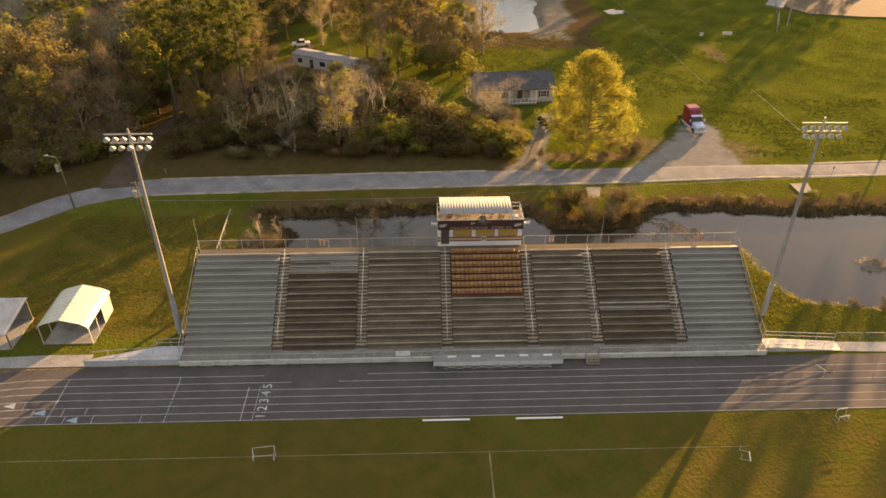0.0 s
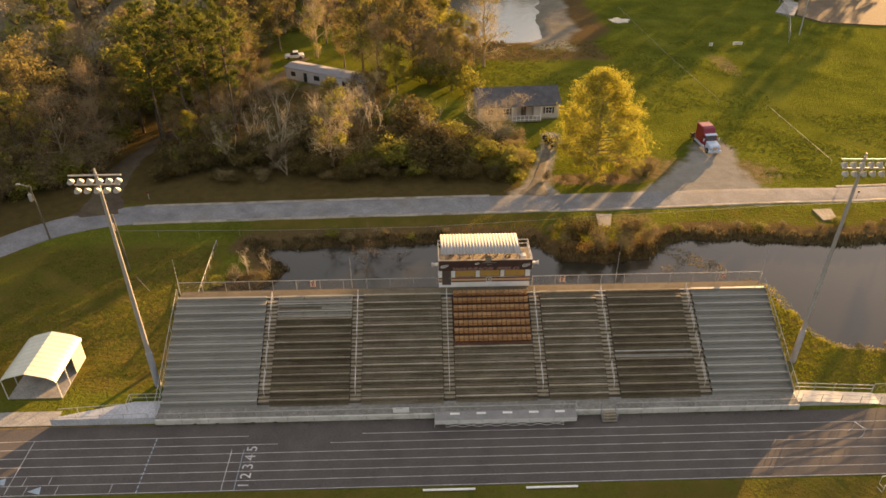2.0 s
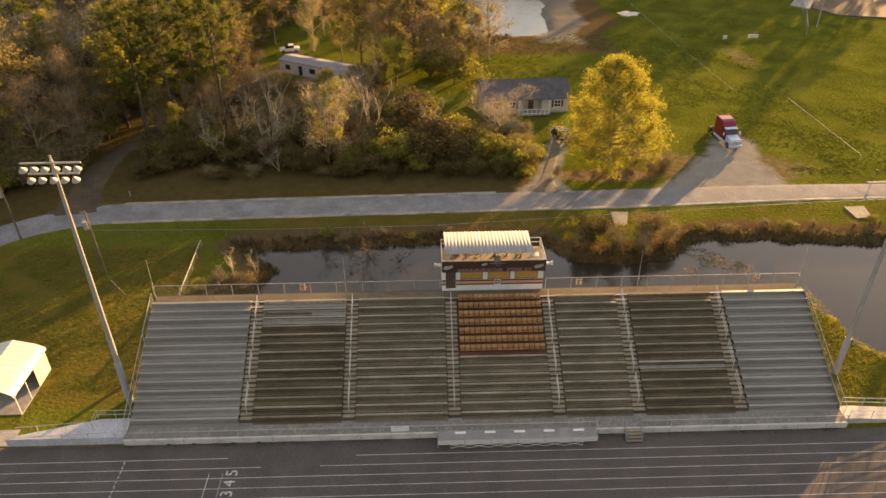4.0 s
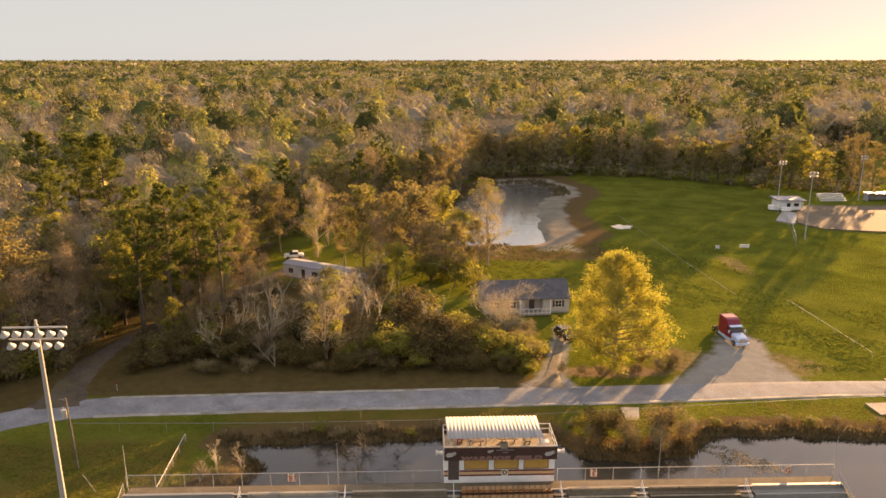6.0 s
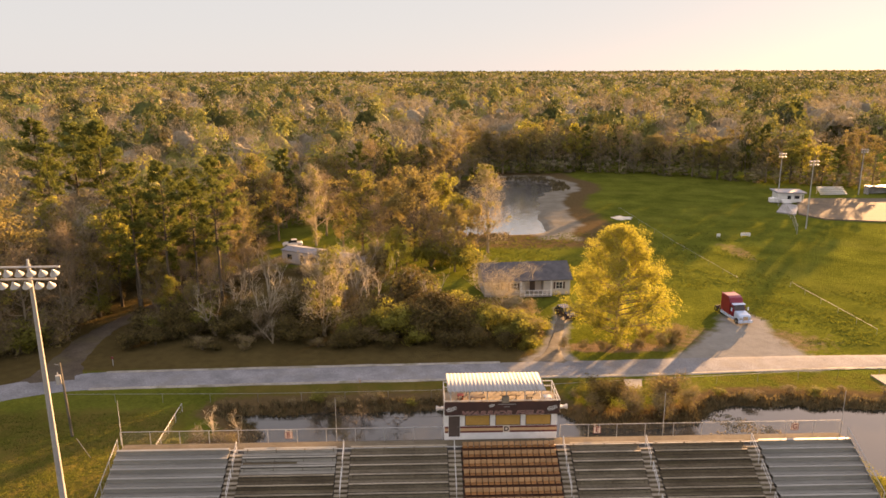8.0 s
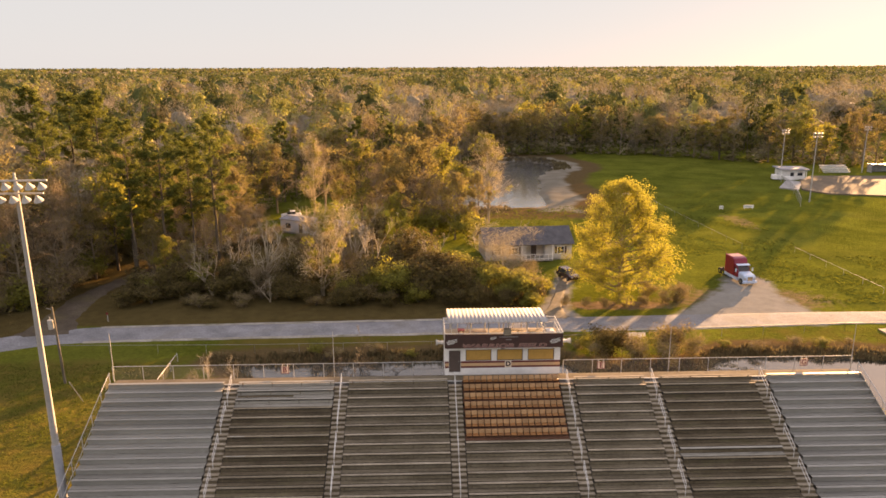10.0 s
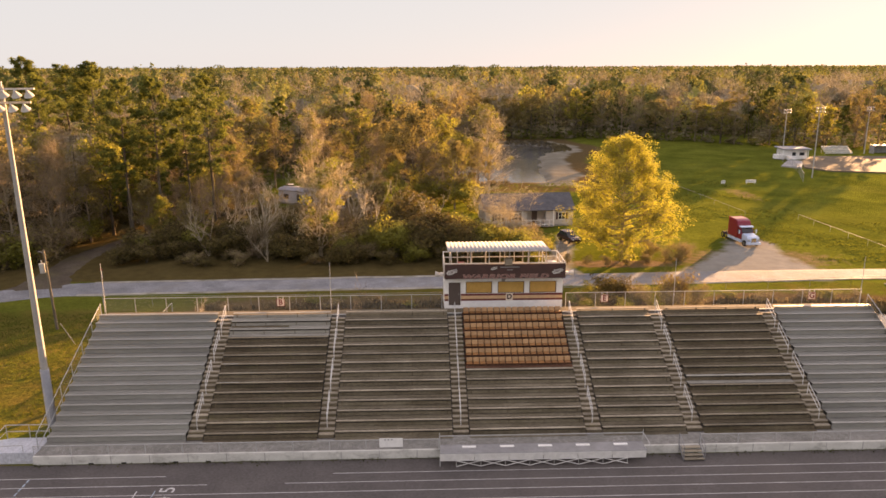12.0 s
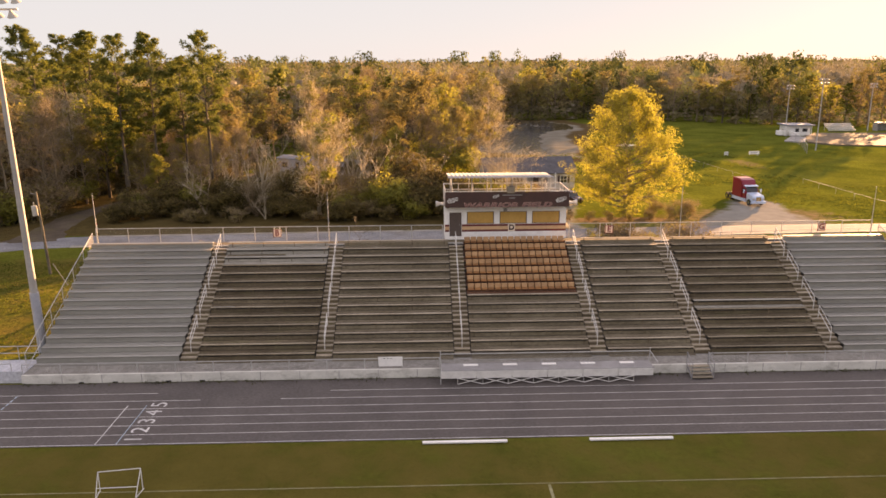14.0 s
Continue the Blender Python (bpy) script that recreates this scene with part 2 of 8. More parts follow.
WHITE = material("white_paint", (0.70, 0.69, 0.66), (0.79, 0.78, 0.75), 0.5, 0.65, 0.05, fine=3, stain=(0.62, 0.60, 0.55),
                 stain_scale=0.35, stain_amount=0.4)
LINE_WHITE = material("line_paint", (0.38, 0.37, 0.36), (0.62, 0.61, 0.59), 0.7, 0.9, 0.1, fine=5)
LINE_BLUE = material("blue_line_paint", (0.22, 0.32, 0.38), (0.33, 0.44, 0.50), 0.7, 0.9, 0.1, fine=5)
MAROON = plain("maroon_paint", (0.16, 0.022, 0.02), 0.55)
BANNER = material("dark_banner", (0.045, 0.019, 0.015), (0.075, 0.028, 0.022), 0.7, 0.6, 0.1, fine=5)
TAN = material("tan_shutter", (0.50, 0.25, 0.06), (0.60, 0.32, 0.09), 0.5, 0.7, 0.1, fine=6)
ORANGE = material("orange_seat", (0.24, 0.085, 0.026), (0.36, 0.145, 0.045), 1.2, 0.55, 0.1, fine=9, each=0.2)
# Seat backs take a paler, less saturated orange than the pans.
SEAT_BACK = material("pale_orange_back", (0.325, 0.163, 0.074), (0.455, 0.243, 0.118), 1.2, 0.55, 0.1, fine=9, each=0.2)
FOOT_RED = material("red_brown_foot_plank", (0.085, 0.036, 0.022), (0.15, 0.068, 0.042), 0.8, 0.95, 0.4, fine=9, each=0.2, stretch=(0.4, 1, 1))
DOOR_BROWN = plain("brown_door", (0.09, 0.06, 0.05), 0.6)
DARK = plain("dark_void", (0.02, 0.02, 0.02), 0.8)
BLACK = plain("black_rubber", (0.018, 0.018, 0.018), 0.8)
LETTER_RED = plain("red_letter", (0.20, 0.012, 0.010), 0.6)
SIGN_PEACH = plain("peach_sign", (0.74, 0.60, 0.48), 0.6)
METAL_ROOF = material("corrugated_metal", (0.38, 0.37, 0.36), (0.52, 0.51, 0.49), 0.5, 0.4, 0.05, 0.4, fine=4,
                      stain=(0.36, 0.30, 0.25), stain_scale=0.45, stain_amount=0.5)
SHED_METAL = material("cream_shed_metal", (0.50, 0.50, 0.41), (0.60, 0.60, 0.51), 0.4, 0.5, 0.05, 0.1, fine=4)
SHINGLE = material("grey_shingle", (0.055, 0.056, 0.063), (0.10, 0.10, 0.108), 0.9, 0.85, 0.5, fine=7)
SIDING = material("pale_siding", (0.42, 0.39, 0.35), (0.54, 0.50, 0.45), 0.5, 0.7, 0.1, fine=5)
GLASS_DARK = plain("window_glass", (0.03, 0.035, 0.04), 0.08)
WIRE = wire_material("chain_link", (0.34, 0.33, 0.31), 0.16)
POLE_MAT = material("spun_concrete_pole", (0.255, 0.24, 0.22), (0.34, 0.325, 0.30), 0.4, 0.7, 0.1, fine=6)
POLE_BASE = material("blue_grey_pole_sleeve", (0.25, 0.27, 0.30), (0.33, 0.35, 0.385), 0.4, 0.6, 0.1, fine=6)
TIMBER = material("creosote_timber", (0.10, 0.08, 0.055), (0.18, 0.15, 0.11), 1.0, 0.9, 0.4, fine=8, stretch=(1, 1, 0.2))
REFLECTOR = plain("lamp_housing", (0.40, 0.39, 0.36), 0.5, 0.2)
SAND = material("sand", (0.52, 0.46, 0.38), (0.66, 0.60, 0.50), 0.6, 0.95, 0.4, fine=4)
CLAY = material("infield_clay", (0.118, 0.090, 0.064), (0.168, 0.130, 0.094), 0.25, 0.95, 0.3, fine=3)
TRUCK_RED = plain("truck_red", (0.25, 0.009, 0.03), 0.3)
TRUCK_BLUE = plain("truck_pale_blue", (0.42, 0.56, 0.72), 0.3)
CHROME = plain("chrome", (0.6, 0.6, 0.6), 0.2, 1.0)
CAR_WHITE = plain("white_car_paint", (0.75, 0.75, 0.74), 0.25)
CAR_DARK = plain("dark_car_paint", (0.05, 0.025, 0.03), 0.25)
BARK = material("bark", (0.06, 0.047, 0.034), (0.135, 0.108, 0.08), 0.9, 0.95, 0.6, fine=6, stretch=(1, 1, 0.25))
WET_BARK = material("wet_dark_bark", (0.022, 0.017, 0.013), (0.05, 0.04, 0.03), 0.9, 0.8, 0.4, fine=6)
BARK_MID = material("grey_brown_bark", (0.15, 0.115, 0.078), (0.27, 0.215, 0.155), 0.9, 0.95, 0.5, fine=6, stretch=(1, 1, 0.25))
BARK_PALE = material("pale_bark", (0.30, 0.25, 0.18), (0.46, 0.39, 0.29), 0.9, 0.95, 0.5, fine=6, stretch=(1, 1, 0.25))
LEAF_GOLD = material("golden_leaves", (0.262, 0.244, 0.046), (0.352, 0.328, 0.078), 0.35, 0.85, 0, fine=3, island=0.16, translucent=0.68)
LEAF_RUST = material("rust_leaves", (0.178, 0.140, 0.052), (0.29, 0.234, 0.088), 0.25, 0.85, 0, fine=3, island=0.2, translucent=0.45)
LEAF_OLIVE = material("olive_leaves", (0.15, 0.150, 0.034), (0.28, 0.264, 0.06), 0.25, 0.85, 0, fine=3, island=0.22, translucent=0.45)
LEAF_PINE = material("pine_needles", (0.085, 0.102, 0.024), (0.16, 0.172, 0.043), 0.3, 0.85, 0, fine=3, island=0.3, translucent=0.45)
TWIG = material("bare_twigs", (0.185, 0.132, 0.078), (0.315, 0.238, 0.148), 0.2, 0.95, 0, fine=3, island=0.4, translucent=0.2)
TWIG_DARK = material("dark_brush_twigs", (0.095, 0.068, 0.038), (0.175, 0.128, 0.073), 0.3, 0.95, 0, fine=3, island=0.4, translucent=0.2)
LEAF_BRUSH = material("dark_brush_leaves", (0.076, 0.058, 0.020), (0.148, 0.112, 0.038), 0.3, 0.9, 0, fine=3, island=0.45, translucent=0.3)
TWIG_PALE = material("mossy_pale_twigs", (0.33, 0.265, 0.16), (0.50, 0.415, 0.265), 0.3, 0.95, 0, fine=3, island=0.35, translucent=0.25)
SHOULDER = material("pale_road_shoulder", (0.22, 0.20, 0.17), (0.36, 0.335, 0.29), 0.6, 0.95, 0.4, fine=4, stain=(0.13, 0.12, 0.06), stain_scale=0.35, stain_amount=0.7)
DIRT_LANE = material("leafy_dirt_lane", (0.066, 0.048, 0.034), (0.122, 0.096, 0.072), 0.3, 0.95, 0.4, fine=4,
                     stain=(0.12, 0.10, 0.05), stain_scale=0.2, stain_amount=0.7)
REED = material("dry_reeds", (0.095, 0.074, 0.036), (0.19, 0.145, 0.075), 0.4, 0.95, 0, fine=3, island=0.35, translucent=0.3)
WOOD_TONES = {}
for nm_, d_, l_ in (("bare_woods", (0.19, 0.160, 0.112), (0.315, 0.272, 0.195)), ("rust_woods", (0.18, 0.148, 0.078), (0.275, 0.232, 0.122)),
                    ("olive_woods", (0.15, 0.152, 0.048), (0.26, 0.258, 0.08)), ("pine_woods", (0.068, 0.082, 0.027), (0.125, 0.138, 0.045)),
                    ("golden_woods", (0.245, 0.225, 0.065), (0.345, 0.32, 0.095))):
    wm = material(nm_ + "_leaves", d_, l_, 0.16, 0.95, 0.5, fine=0.9, bump_dist=0.4, island=0.05, translucent=0.3)
    # each tree has a tone of its own
    nt_ = wm.node_tree
    at_ = nt_.nodes.new("ShaderNodeAttribute")
    at_.attribute_name = "tone"
    mr_ = nt_.nodes.new("ShaderNodeMapRange")
    mr_.inputs[3].default_value, mr_.inputs[4].default_value = 0.72, 1.3
    nt_.links.new(at_.outputs["Fac"], mr_.inputs[0])
    mx_ = nt_.nodes.new("ShaderNodeMix")
    mx_.data_type, mx_.blend_type = "RGBA", "MULTIPLY"
    mx_.inputs[0].default_value = 1.0
    bs_ = nt_.nodes["Principled BSDF"]
    tr_ = next(n for n in nt_.nodes if n.bl_idname == "ShaderNodeBsdfTranslucent")
    nt_.links.new(bs_.inputs["Base Color"].links[0].from_socket, mx_.inputs[6])
    nt_.links.new(mr_.outputs[0], mx_.inputs[7])
    nt_.links.new(mx_.outputs[2], bs_.inputs["Base Color"])
    nt_.links.new(mx_.outputs[2], tr_.inputs[0])
    WOOD_TONES[nm_] = wm

# ---- helpers for meshes ----
rng = np.random.default_rng(7)
GZ = -0.8                                            # level of the land behind the stand


def box(bm, centre, size, turn=None, bevel=0.0):
    """A block; turn: a Matrix applied about its centre."""
    made = bmesh.ops.create_cube(bm, size=1.0)["verts"]
    m = Matrix.Translation(centre) @ (turn.to_4x4() if turn else Matrix.Identity(4)) @ Matrix.Diagonal((*size, 1))
    bmesh.ops.transform(bm, matrix=m, verts=made)
    if bevel:
        edges = list({e for v in made for e in v.link_edges})
        bmesh.ops.bevel(bm, geom=edges, offset=bevel, segments=1, affect="EDGES")


def tube(bm, a, b, r0, r1=None, sides=8, caps=True):
    a, b = Vector(a), Vector(b)
    r1 = r0 if r1 is None else r1
    q = (b - a).to_track_quat("Z", "Y").to_matrix()
    rings = []
    for p, r in ((a, r0), (b, r1)):
        rings.append([bm.verts.new(p + q @ Vector((r * math.cos(2 * math.pi * k / sides), r * math.sin(2 * math.pi * k / sides), 0)))
                      for k in range(sides)])
    for k in range(sides):
        bm.faces.new((rings[0][k], rings[0][(k + 1) % sides], rings[1][(k + 1) % sides], rings[1][k]))
    if caps:
        bm.faces.new(rings[0][::-1])
        bm.faces.new(rings[1])


def prism(bm, outline, z0, z1):
    """A plan outline drawn up from z0 to z1."""
    low = [bm.verts.new((x, y, z0)) for x, y in outline]
    high = [bm.verts.new((x, y, z1)) for x, y in outline]
    n = len(low)
    bm.faces.new(high)
    bm.faces.new(low[::-1])
    for k in range(n):
        bm.faces.new((low[k], low[(k + 1) % n], high[(k + 1) % n], high[k]))


def side_prism(bm, outline, x0, x1):
    """An outline in y and z drawn out from x0 to x1."""
    a = [bm.verts.new((x0, y, z)) for y, z in outline]
    b = [bm.verts.new((x1, y, z)) for y, z in outline]
    n = len(a)
    bm.faces.new(a)
    bm.faces.new(b[::-1])
    for k in range(n):
        bm.faces.new((a[k], b[k], b[(k + 1) % n], a[(k + 1) % n]))
    bmesh.ops.recalc_face_normals(bm, faces=bm.faces[:])


def mesh_of(bm, name, mat):
    me = bpy.data.meshes.new(name)
    bm.to_mesh(me)
    bm.free()
    me.materials.append(mat)
    return me


def part(name, bm, mat, parent=None, label="", at=None):
    """A bmesh, or a mesh to share, as one object under a thing or a part."""
    me = bm if isinstance(bm, bpy.types.Mesh) else mesh_of(bm, name, mat)
    ob = new(name, me)
    if parent:
        ob.parent = parent
    if at is not None:
        ob.matrix_basis = at
    return tagged(ob, label) if label else ob


def thing(name, label, category, group="", at=None, kind=""):
    ob = new(name)
    if at is not None:
        ob.matrix_basis = at
    return tagged(ob, label, category, group, kind)


def array_mesh(name, verts, faces, mat, smooth=False):
    """A mesh from arrays: verts n x 3, faces m x k."""
    me = bpy.data.meshes.new(name)
    verts, faces = np.asarray(verts, np.float32), np.asarray(faces, np.int32)
    k = faces.shape[1]
    me.vertices.add(len(verts))
    me.vertices.foreach_set("co", verts.ravel())
    me.loops.add(faces.size)
    me.loops.foreach_set("vertex_index", faces.ravel())
    me.polygons.add(len(faces))
    me.polygons.foreach_set("loop_start", np.arange(0, faces.size, k, dtype=np.int32))
    if smooth:
        me.polygons.foreach_set("use_smooth", np.ones(len(faces), bool))
    me.update(calc_edges=True)
    me.materials.append(mat)
    return me


def smooth01(v, a, b):
    s = np.clip((v - a) / (b - a), 0, 1)
    return s * s * (3 - 2 * s)


def ripple(x, y, s, seed=0.0):
    """Cheap smooth unevenness, about -1 to 1."""
    return (np.sin(x * s + 1.7 * np.sin(y * s * 0.7 + seed)) + np.sin(y * s * 1.3 + 2.1 * np.sin(x * s * 0.6 + seed * 2))
            + 0.5 * np.sin((x + y) * s * 2.3 + seed * 3)) / 2.5


# ---- land ----


def front_pond(x, y):
    """How far inside the front pond's shore a place lies, in metres."""
    south = np.interp(x, [-60, -30, 30, 35, 37.0, 37.9, 39.5, 43, 46.4, 50, 60, 90, 140], [19, 19, 19, 24, 23.5, 13.6, 11.4, 10.6, 9.9, 9.0, 7.8, 8, 11])
    north = np.interp(x, [-60, -24, -5, 9, 12, 18, 24, 28, 33, 50, 64, 90, 140], [33, 34, 34.6, 33.5, 30, 29, 30.5, 33.8, 34.6, 32.5, 33, 33, 34])
    west = -27.5 + 2.0 * np.sin(y * 0.5)
    d = np.minimum(np.minimum(y - south, north - y), x - west)
    islet = np.hypot((x - 53.2) / 2.2, (y - 19) / 1.5)
    d = np.minimum(d, islet - 1.0)
    return d + 0.5 * ripple(x, y, 0.9, 1.0)


def back_pond(x, y):
    cx = np.interp(y, [125, 150, 180, 215], [12, 13, 22, 30])
    half = np.interp(y, [127, 131, 145, 175, 200, 214, 218], [6, 18, 20, 17, 16, 9, 2])
    east = np.interp(y, [126, 137, 146, 162, 181, 195, 205, 217], [21, 26.5, 25.5, 26, 30.5, 37.5, 38.5, 33])
    return np.minimum(np.minimum(np.minimum(east - x, x - cx + half), y - 128), 217 - y) + 1.8 * ripple(x, y, 0.13, 2.0) + 0.5 * ripple(x, y, 0.6, 1.0)


def ground_z(x, y):
    x, y = np.asarray(x, float), np.asarray(y, float)
    z = GZ * smooth01(y, 16, 36)
    z = z + 0.55 * smooth01(np.abs(y - 16), 8, 0) * smooth01(np.abs(x), 60, 40) * 0.3
    far = smooth01(y, 76, 90)
    z = z + far * (0.12 * ripple(x, y, 0.12) + 0.05 * ripple(x, y, 0.5, 3.0))
    z = z - (1.5 + 1.4 * smooth01(-y, -30, -22)) * smooth01(front_pond(x, y), -2.2, 2.2) - 1.0 * smooth01(back_pond(x, y), -3, 3)
    z = z + 0.42 * ripple(x, y, 0.42, 4.0) * smooth01(back_pond(x, y), -2, 2) * smooth01(-back_pond(x, y), -15, -9) * smooth01(x, 17, 23)
    return z


def spread(lo, hi, step, reach, growth=1.18):
    inner = list(np.arange(lo, hi + 1e-6, step))
    out, s, v = [], step, hi
    while v < reach:
        s *= growth
        v += s
        out.append(v)
    back, s, v = [], step, lo
    while v > -reach:
        s *= growth
        v -= s
        back.append(v)
    return np.array(back[::-1] + inner + out)


gx, gy = spread(-80, 120, 1.25, 6000), spread(-70, 232, 1.25, 6000)
X, Y = np.meshgrid(gx, gy)
Zg = ground_z(X, Y)
nx, ny = len(gx), len(gy)
idx = np.arange(nx * ny).reshape(ny, nx)
quads = np.stack([idx[:-1, :-1], idx[:-1, 1:], idx[1:, 1:], idx[1:, :-1]], -1).reshape(-1, 4)
land = array_mesh("ground", np.stack([X, Y, Zg], -1).reshape(-1, 3), quads, GRASS, True)
fp, bp = front_pond(X, Y), back_pond(X, Y)
fan = np.interp(Y, [46.5, 51, 57, 62, 66], [10.5, 7.0, 3.9, 2.9, 2.2]) - np.abs(X - np.interp(Y, [46.5, 51, 57, 62, 66], [36.5, 38.6, 41.3, 43.6, 44.3]))
lane_in = np.interp(Y, [46.6, 51, 56, 62, 70], [4.2, 2.0, 1.3, 1.2, 1.0]) - np.abs(X - np.interp(Y, [46.6, 51, 56, 62, 70], [10.4, 11.5, 12.8, 14.6, 16.6]))
cover = {
    "gravel": np.maximum(0.95 * smooth01(fan, -3.2, 1.2) * smooth01(-Y, -69, -64), 0.85 * smooth01(lane_in, -1.6, 0.6) * smooth01(-Y, -73, -69)) * smooth01(Y, 42, 44.5),
    # first term: dull ground north of the road, shade partly in its colour
    "dry": 0.75 * smooth01(X, -60, -52) * smooth01(-X, -10, -4) * smooth01(Y, 47.5, 51) * smooth01(-Y, -80, -66) + 0.80 * smooth01(-Y, 7.5, 9.0) * (0.85 + 0.2 * ripple(X, Y, 0.15)) + 0.12 * smooth01(Y, 120, 190) * smooth01(X, 30, 60)
           + (0.42 + 0.30 * smooth01(-X, -16, -8)) * smooth01(Y, 34, 37) * smooth01(-Y, -43.5, -41.5) * smooth01(X, -36, -28)
           + 0.5 * smooth01(X, 31, 34) * smooth01(Y, 1.5, 4) * smooth01(-Y, -24, -21)
           # dulls the west lawn; its shade is partly put into the dry tone
           + 0.64 * smooth01(-X, 30, 36) * smooth01(Y, 3, 6) * smooth01(-Y, -38, -33),
    "earth": np.maximum.reduce([
        0.75 * smooth01(np.hypot((X - 21) / 10, (Y - 52.5) / 2.6), 1.15, 0.6),
        0.58 * smooth01(np.hypot((X - 40) / 15, (Y - 54) / 7), 1.25, 0.5),
        0.9 * smooth01(np.abs(Y + 0.6), 1.0, 0.4) * smooth01(np.abs(X + 45), 14, 8),
        0.55 * smooth01(np.hypot((X - 62) / 3.5, (Y - 108) / 11), 1.2, 0.3),
        0.6 * smooth01(np.abs(X + 48 + 0.15 * Y), 50, 20) * smooth01(Y, 50, 62) * smooth01(-X, 38, 50) * smooth01(-Y, -150, -110)]),
    # brush ground carries part of the thicket's shade in its dark tone
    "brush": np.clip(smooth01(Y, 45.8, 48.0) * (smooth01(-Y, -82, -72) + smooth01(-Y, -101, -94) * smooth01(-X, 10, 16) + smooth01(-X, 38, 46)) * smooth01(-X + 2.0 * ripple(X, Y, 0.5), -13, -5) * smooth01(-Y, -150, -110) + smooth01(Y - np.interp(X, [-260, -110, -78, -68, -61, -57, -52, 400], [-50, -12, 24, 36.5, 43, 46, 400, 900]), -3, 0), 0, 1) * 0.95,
    "reed": np.maximum(smooth01(fp, -6.0, -2.5) * smooth01(Y, 12, 24) * smooth01(-Y, -40.5, -38.5), smooth01(bp, -19, -13) * 0.85),
    "mud": np.maximum(0.95 * smooth01(bp, -11, -6.5) * smooth01(X, 18, 24), np.maximum(0.8 * smooth01(bp, -3, -1), 0.95 * smooth01(fp, -2.3, -0.7) * smooth01(X, 36, 39) * smooth01(-Y, -24, -21))),
}
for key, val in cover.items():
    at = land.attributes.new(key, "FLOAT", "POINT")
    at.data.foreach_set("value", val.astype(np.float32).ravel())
tagged(new("ground", land), "mown and rough grass, greenish yellow, with dry and shade-coloured patches", "ground", kind="structure")


def sheet(name, x0, x1, y0, y1, z, mat, label, category):
    me = array_mesh(name, [(x0, y0, z), (x1, y0, z), (x1, y1, z), (x0, y1, z)], [(0, 1, 2, 3)], mat)
    return tagged(new(name, me), label, category, kind="structure")


sheet("water", -32, 160, 7, 37, -1.42, WATER, "still grey-brown pond water that mirrors the sky", "water")
sheet("water_back", -16, 60, 122, 222, -1.36, WATER_BACK, "bright still water of a small pond behind the house", "water")


def ribbon(name, line, widths, mat, label, category, lift=0.03, step=1.5, ragged=0.0):
    """A strip of road laid on the land along a line of plan points."""
    pts = np.array(line, float)
    seg = np.hypot(*np.diff(pts, axis=0).T)
    s = np.r_[0, np.cumsum(seg)]
    u = np.arange(0, s[-1], step)
    # rounded by averaging over some metres
    fine = np.arange(-6, s[-1] + 6, 0.5)
    raw = np.stack([np.interp(fine, s, pts[:, k]) for k in (0, 1)], -1)
    core = np.ones(13) / 13
    soft = np.stack([np.convolve(np.pad(raw[:, k], 6, mode="edge"), core, "valid") for k in (0, 1)], -1)
    c = np.stack([np.interp(u, fine, soft[:, k]) for k in (0, 1)], -1)
    w = np.interp(u, s, widths)
    d = np.gradient(c, axis=0)
    d /= np.hypot(d[:, 0], d[:, 1])[:, None]
    nrm = np.stack([-d[:, 1], d[:, 0]], -1)
    cols = np.linspace(-0.5, 0.5, 9)
    rag = 1 + ragged * ripple(u[:, None] * 1.0, cols[None, :] * 30, 0.8, 5.0)
    P = c[:, None, :] + nrm[:, None, :] * (w[:, None] * cols[None, :] * rag)[..., None]
    z = ground_z(P[..., 0], P[..., 1]) + lift + 0.05 * (0.25 - cols[None, :] ** 2) - (np.abs(cols) > 0.45) * (lift + 0.03)
    V = np.concatenate([P, z[..., None]], -1).reshape(-1, 3)
    i = np.arange(len(u) * 9).reshape(-1, 9)
    F = np.stack([i[:-1, :-1], i[1:, :-1], i[1:, 1:], i[:-1, 1:]], -1).reshape(-1, 4)[:, ::-1]
    return tagged(new(name, array_mesh(name, V, F, mat, True)), label, category, kind="structure")


ROAD = [(-120, -40), (-92, 2), (-78, 20), (-68, 32.4), (-62, 38.8), (-56, 42.2), (-50, 43.5), (-25, 44.3), (5, 45.0),
        (22, 45.3), (45, 46.1), (58, 46.3), (90, 47.5), (180, 50)]
ribbon("road", ROAD, [6.2] * 7 + [5.4, 5.8, 5.9, 5.4, 4.6, 4.6, 4.6], GRAVEL, "pale grey gravel road with wheel-worn surface", "road", ragged=0.07)
for sgn, x0, x1 in ((-1, -50, 180), (1, -50, 6), (1, 50, 180)):   # pale loose gravel thrown to the road's edges
    edge = [(x, y + sgn * (2.62 if x < 45 else 2.3)) for x, y in ROAD if x0 <= x <= x1]
    ribbon("road_shoulder", edge, [0.75] * len(edge), SHOULDER, "pale loose gravel along the road's edge", "road", lift=0.055, ragged=0.35)
ribbon("side_road", [(-55, 42.5), (-56.3, 50), (-57, 60), (-54.3, 69), (-49.6, 80), (-42, 94), (-36.5, 106), (-34, 118)],
       [8, 5.2, 4.0, 3.6, 3.2, 3, 3, 3], DIRT_LANE, "brown-grey dirt lane that leads to the trailer", "road", lift=0.045, ragged=0.3)
ribbon("driveway", [(10.4, 46.6), (11.5, 51), (12.8, 56), (14.6, 62), (16.6, 70)], [5.0, 2.4, 1.7, 1.5, 1.4], GRAVEL_SOFT,
       "short pale gravel driveway up to the house", "driveway", lift=0.05, ragged=0.4)


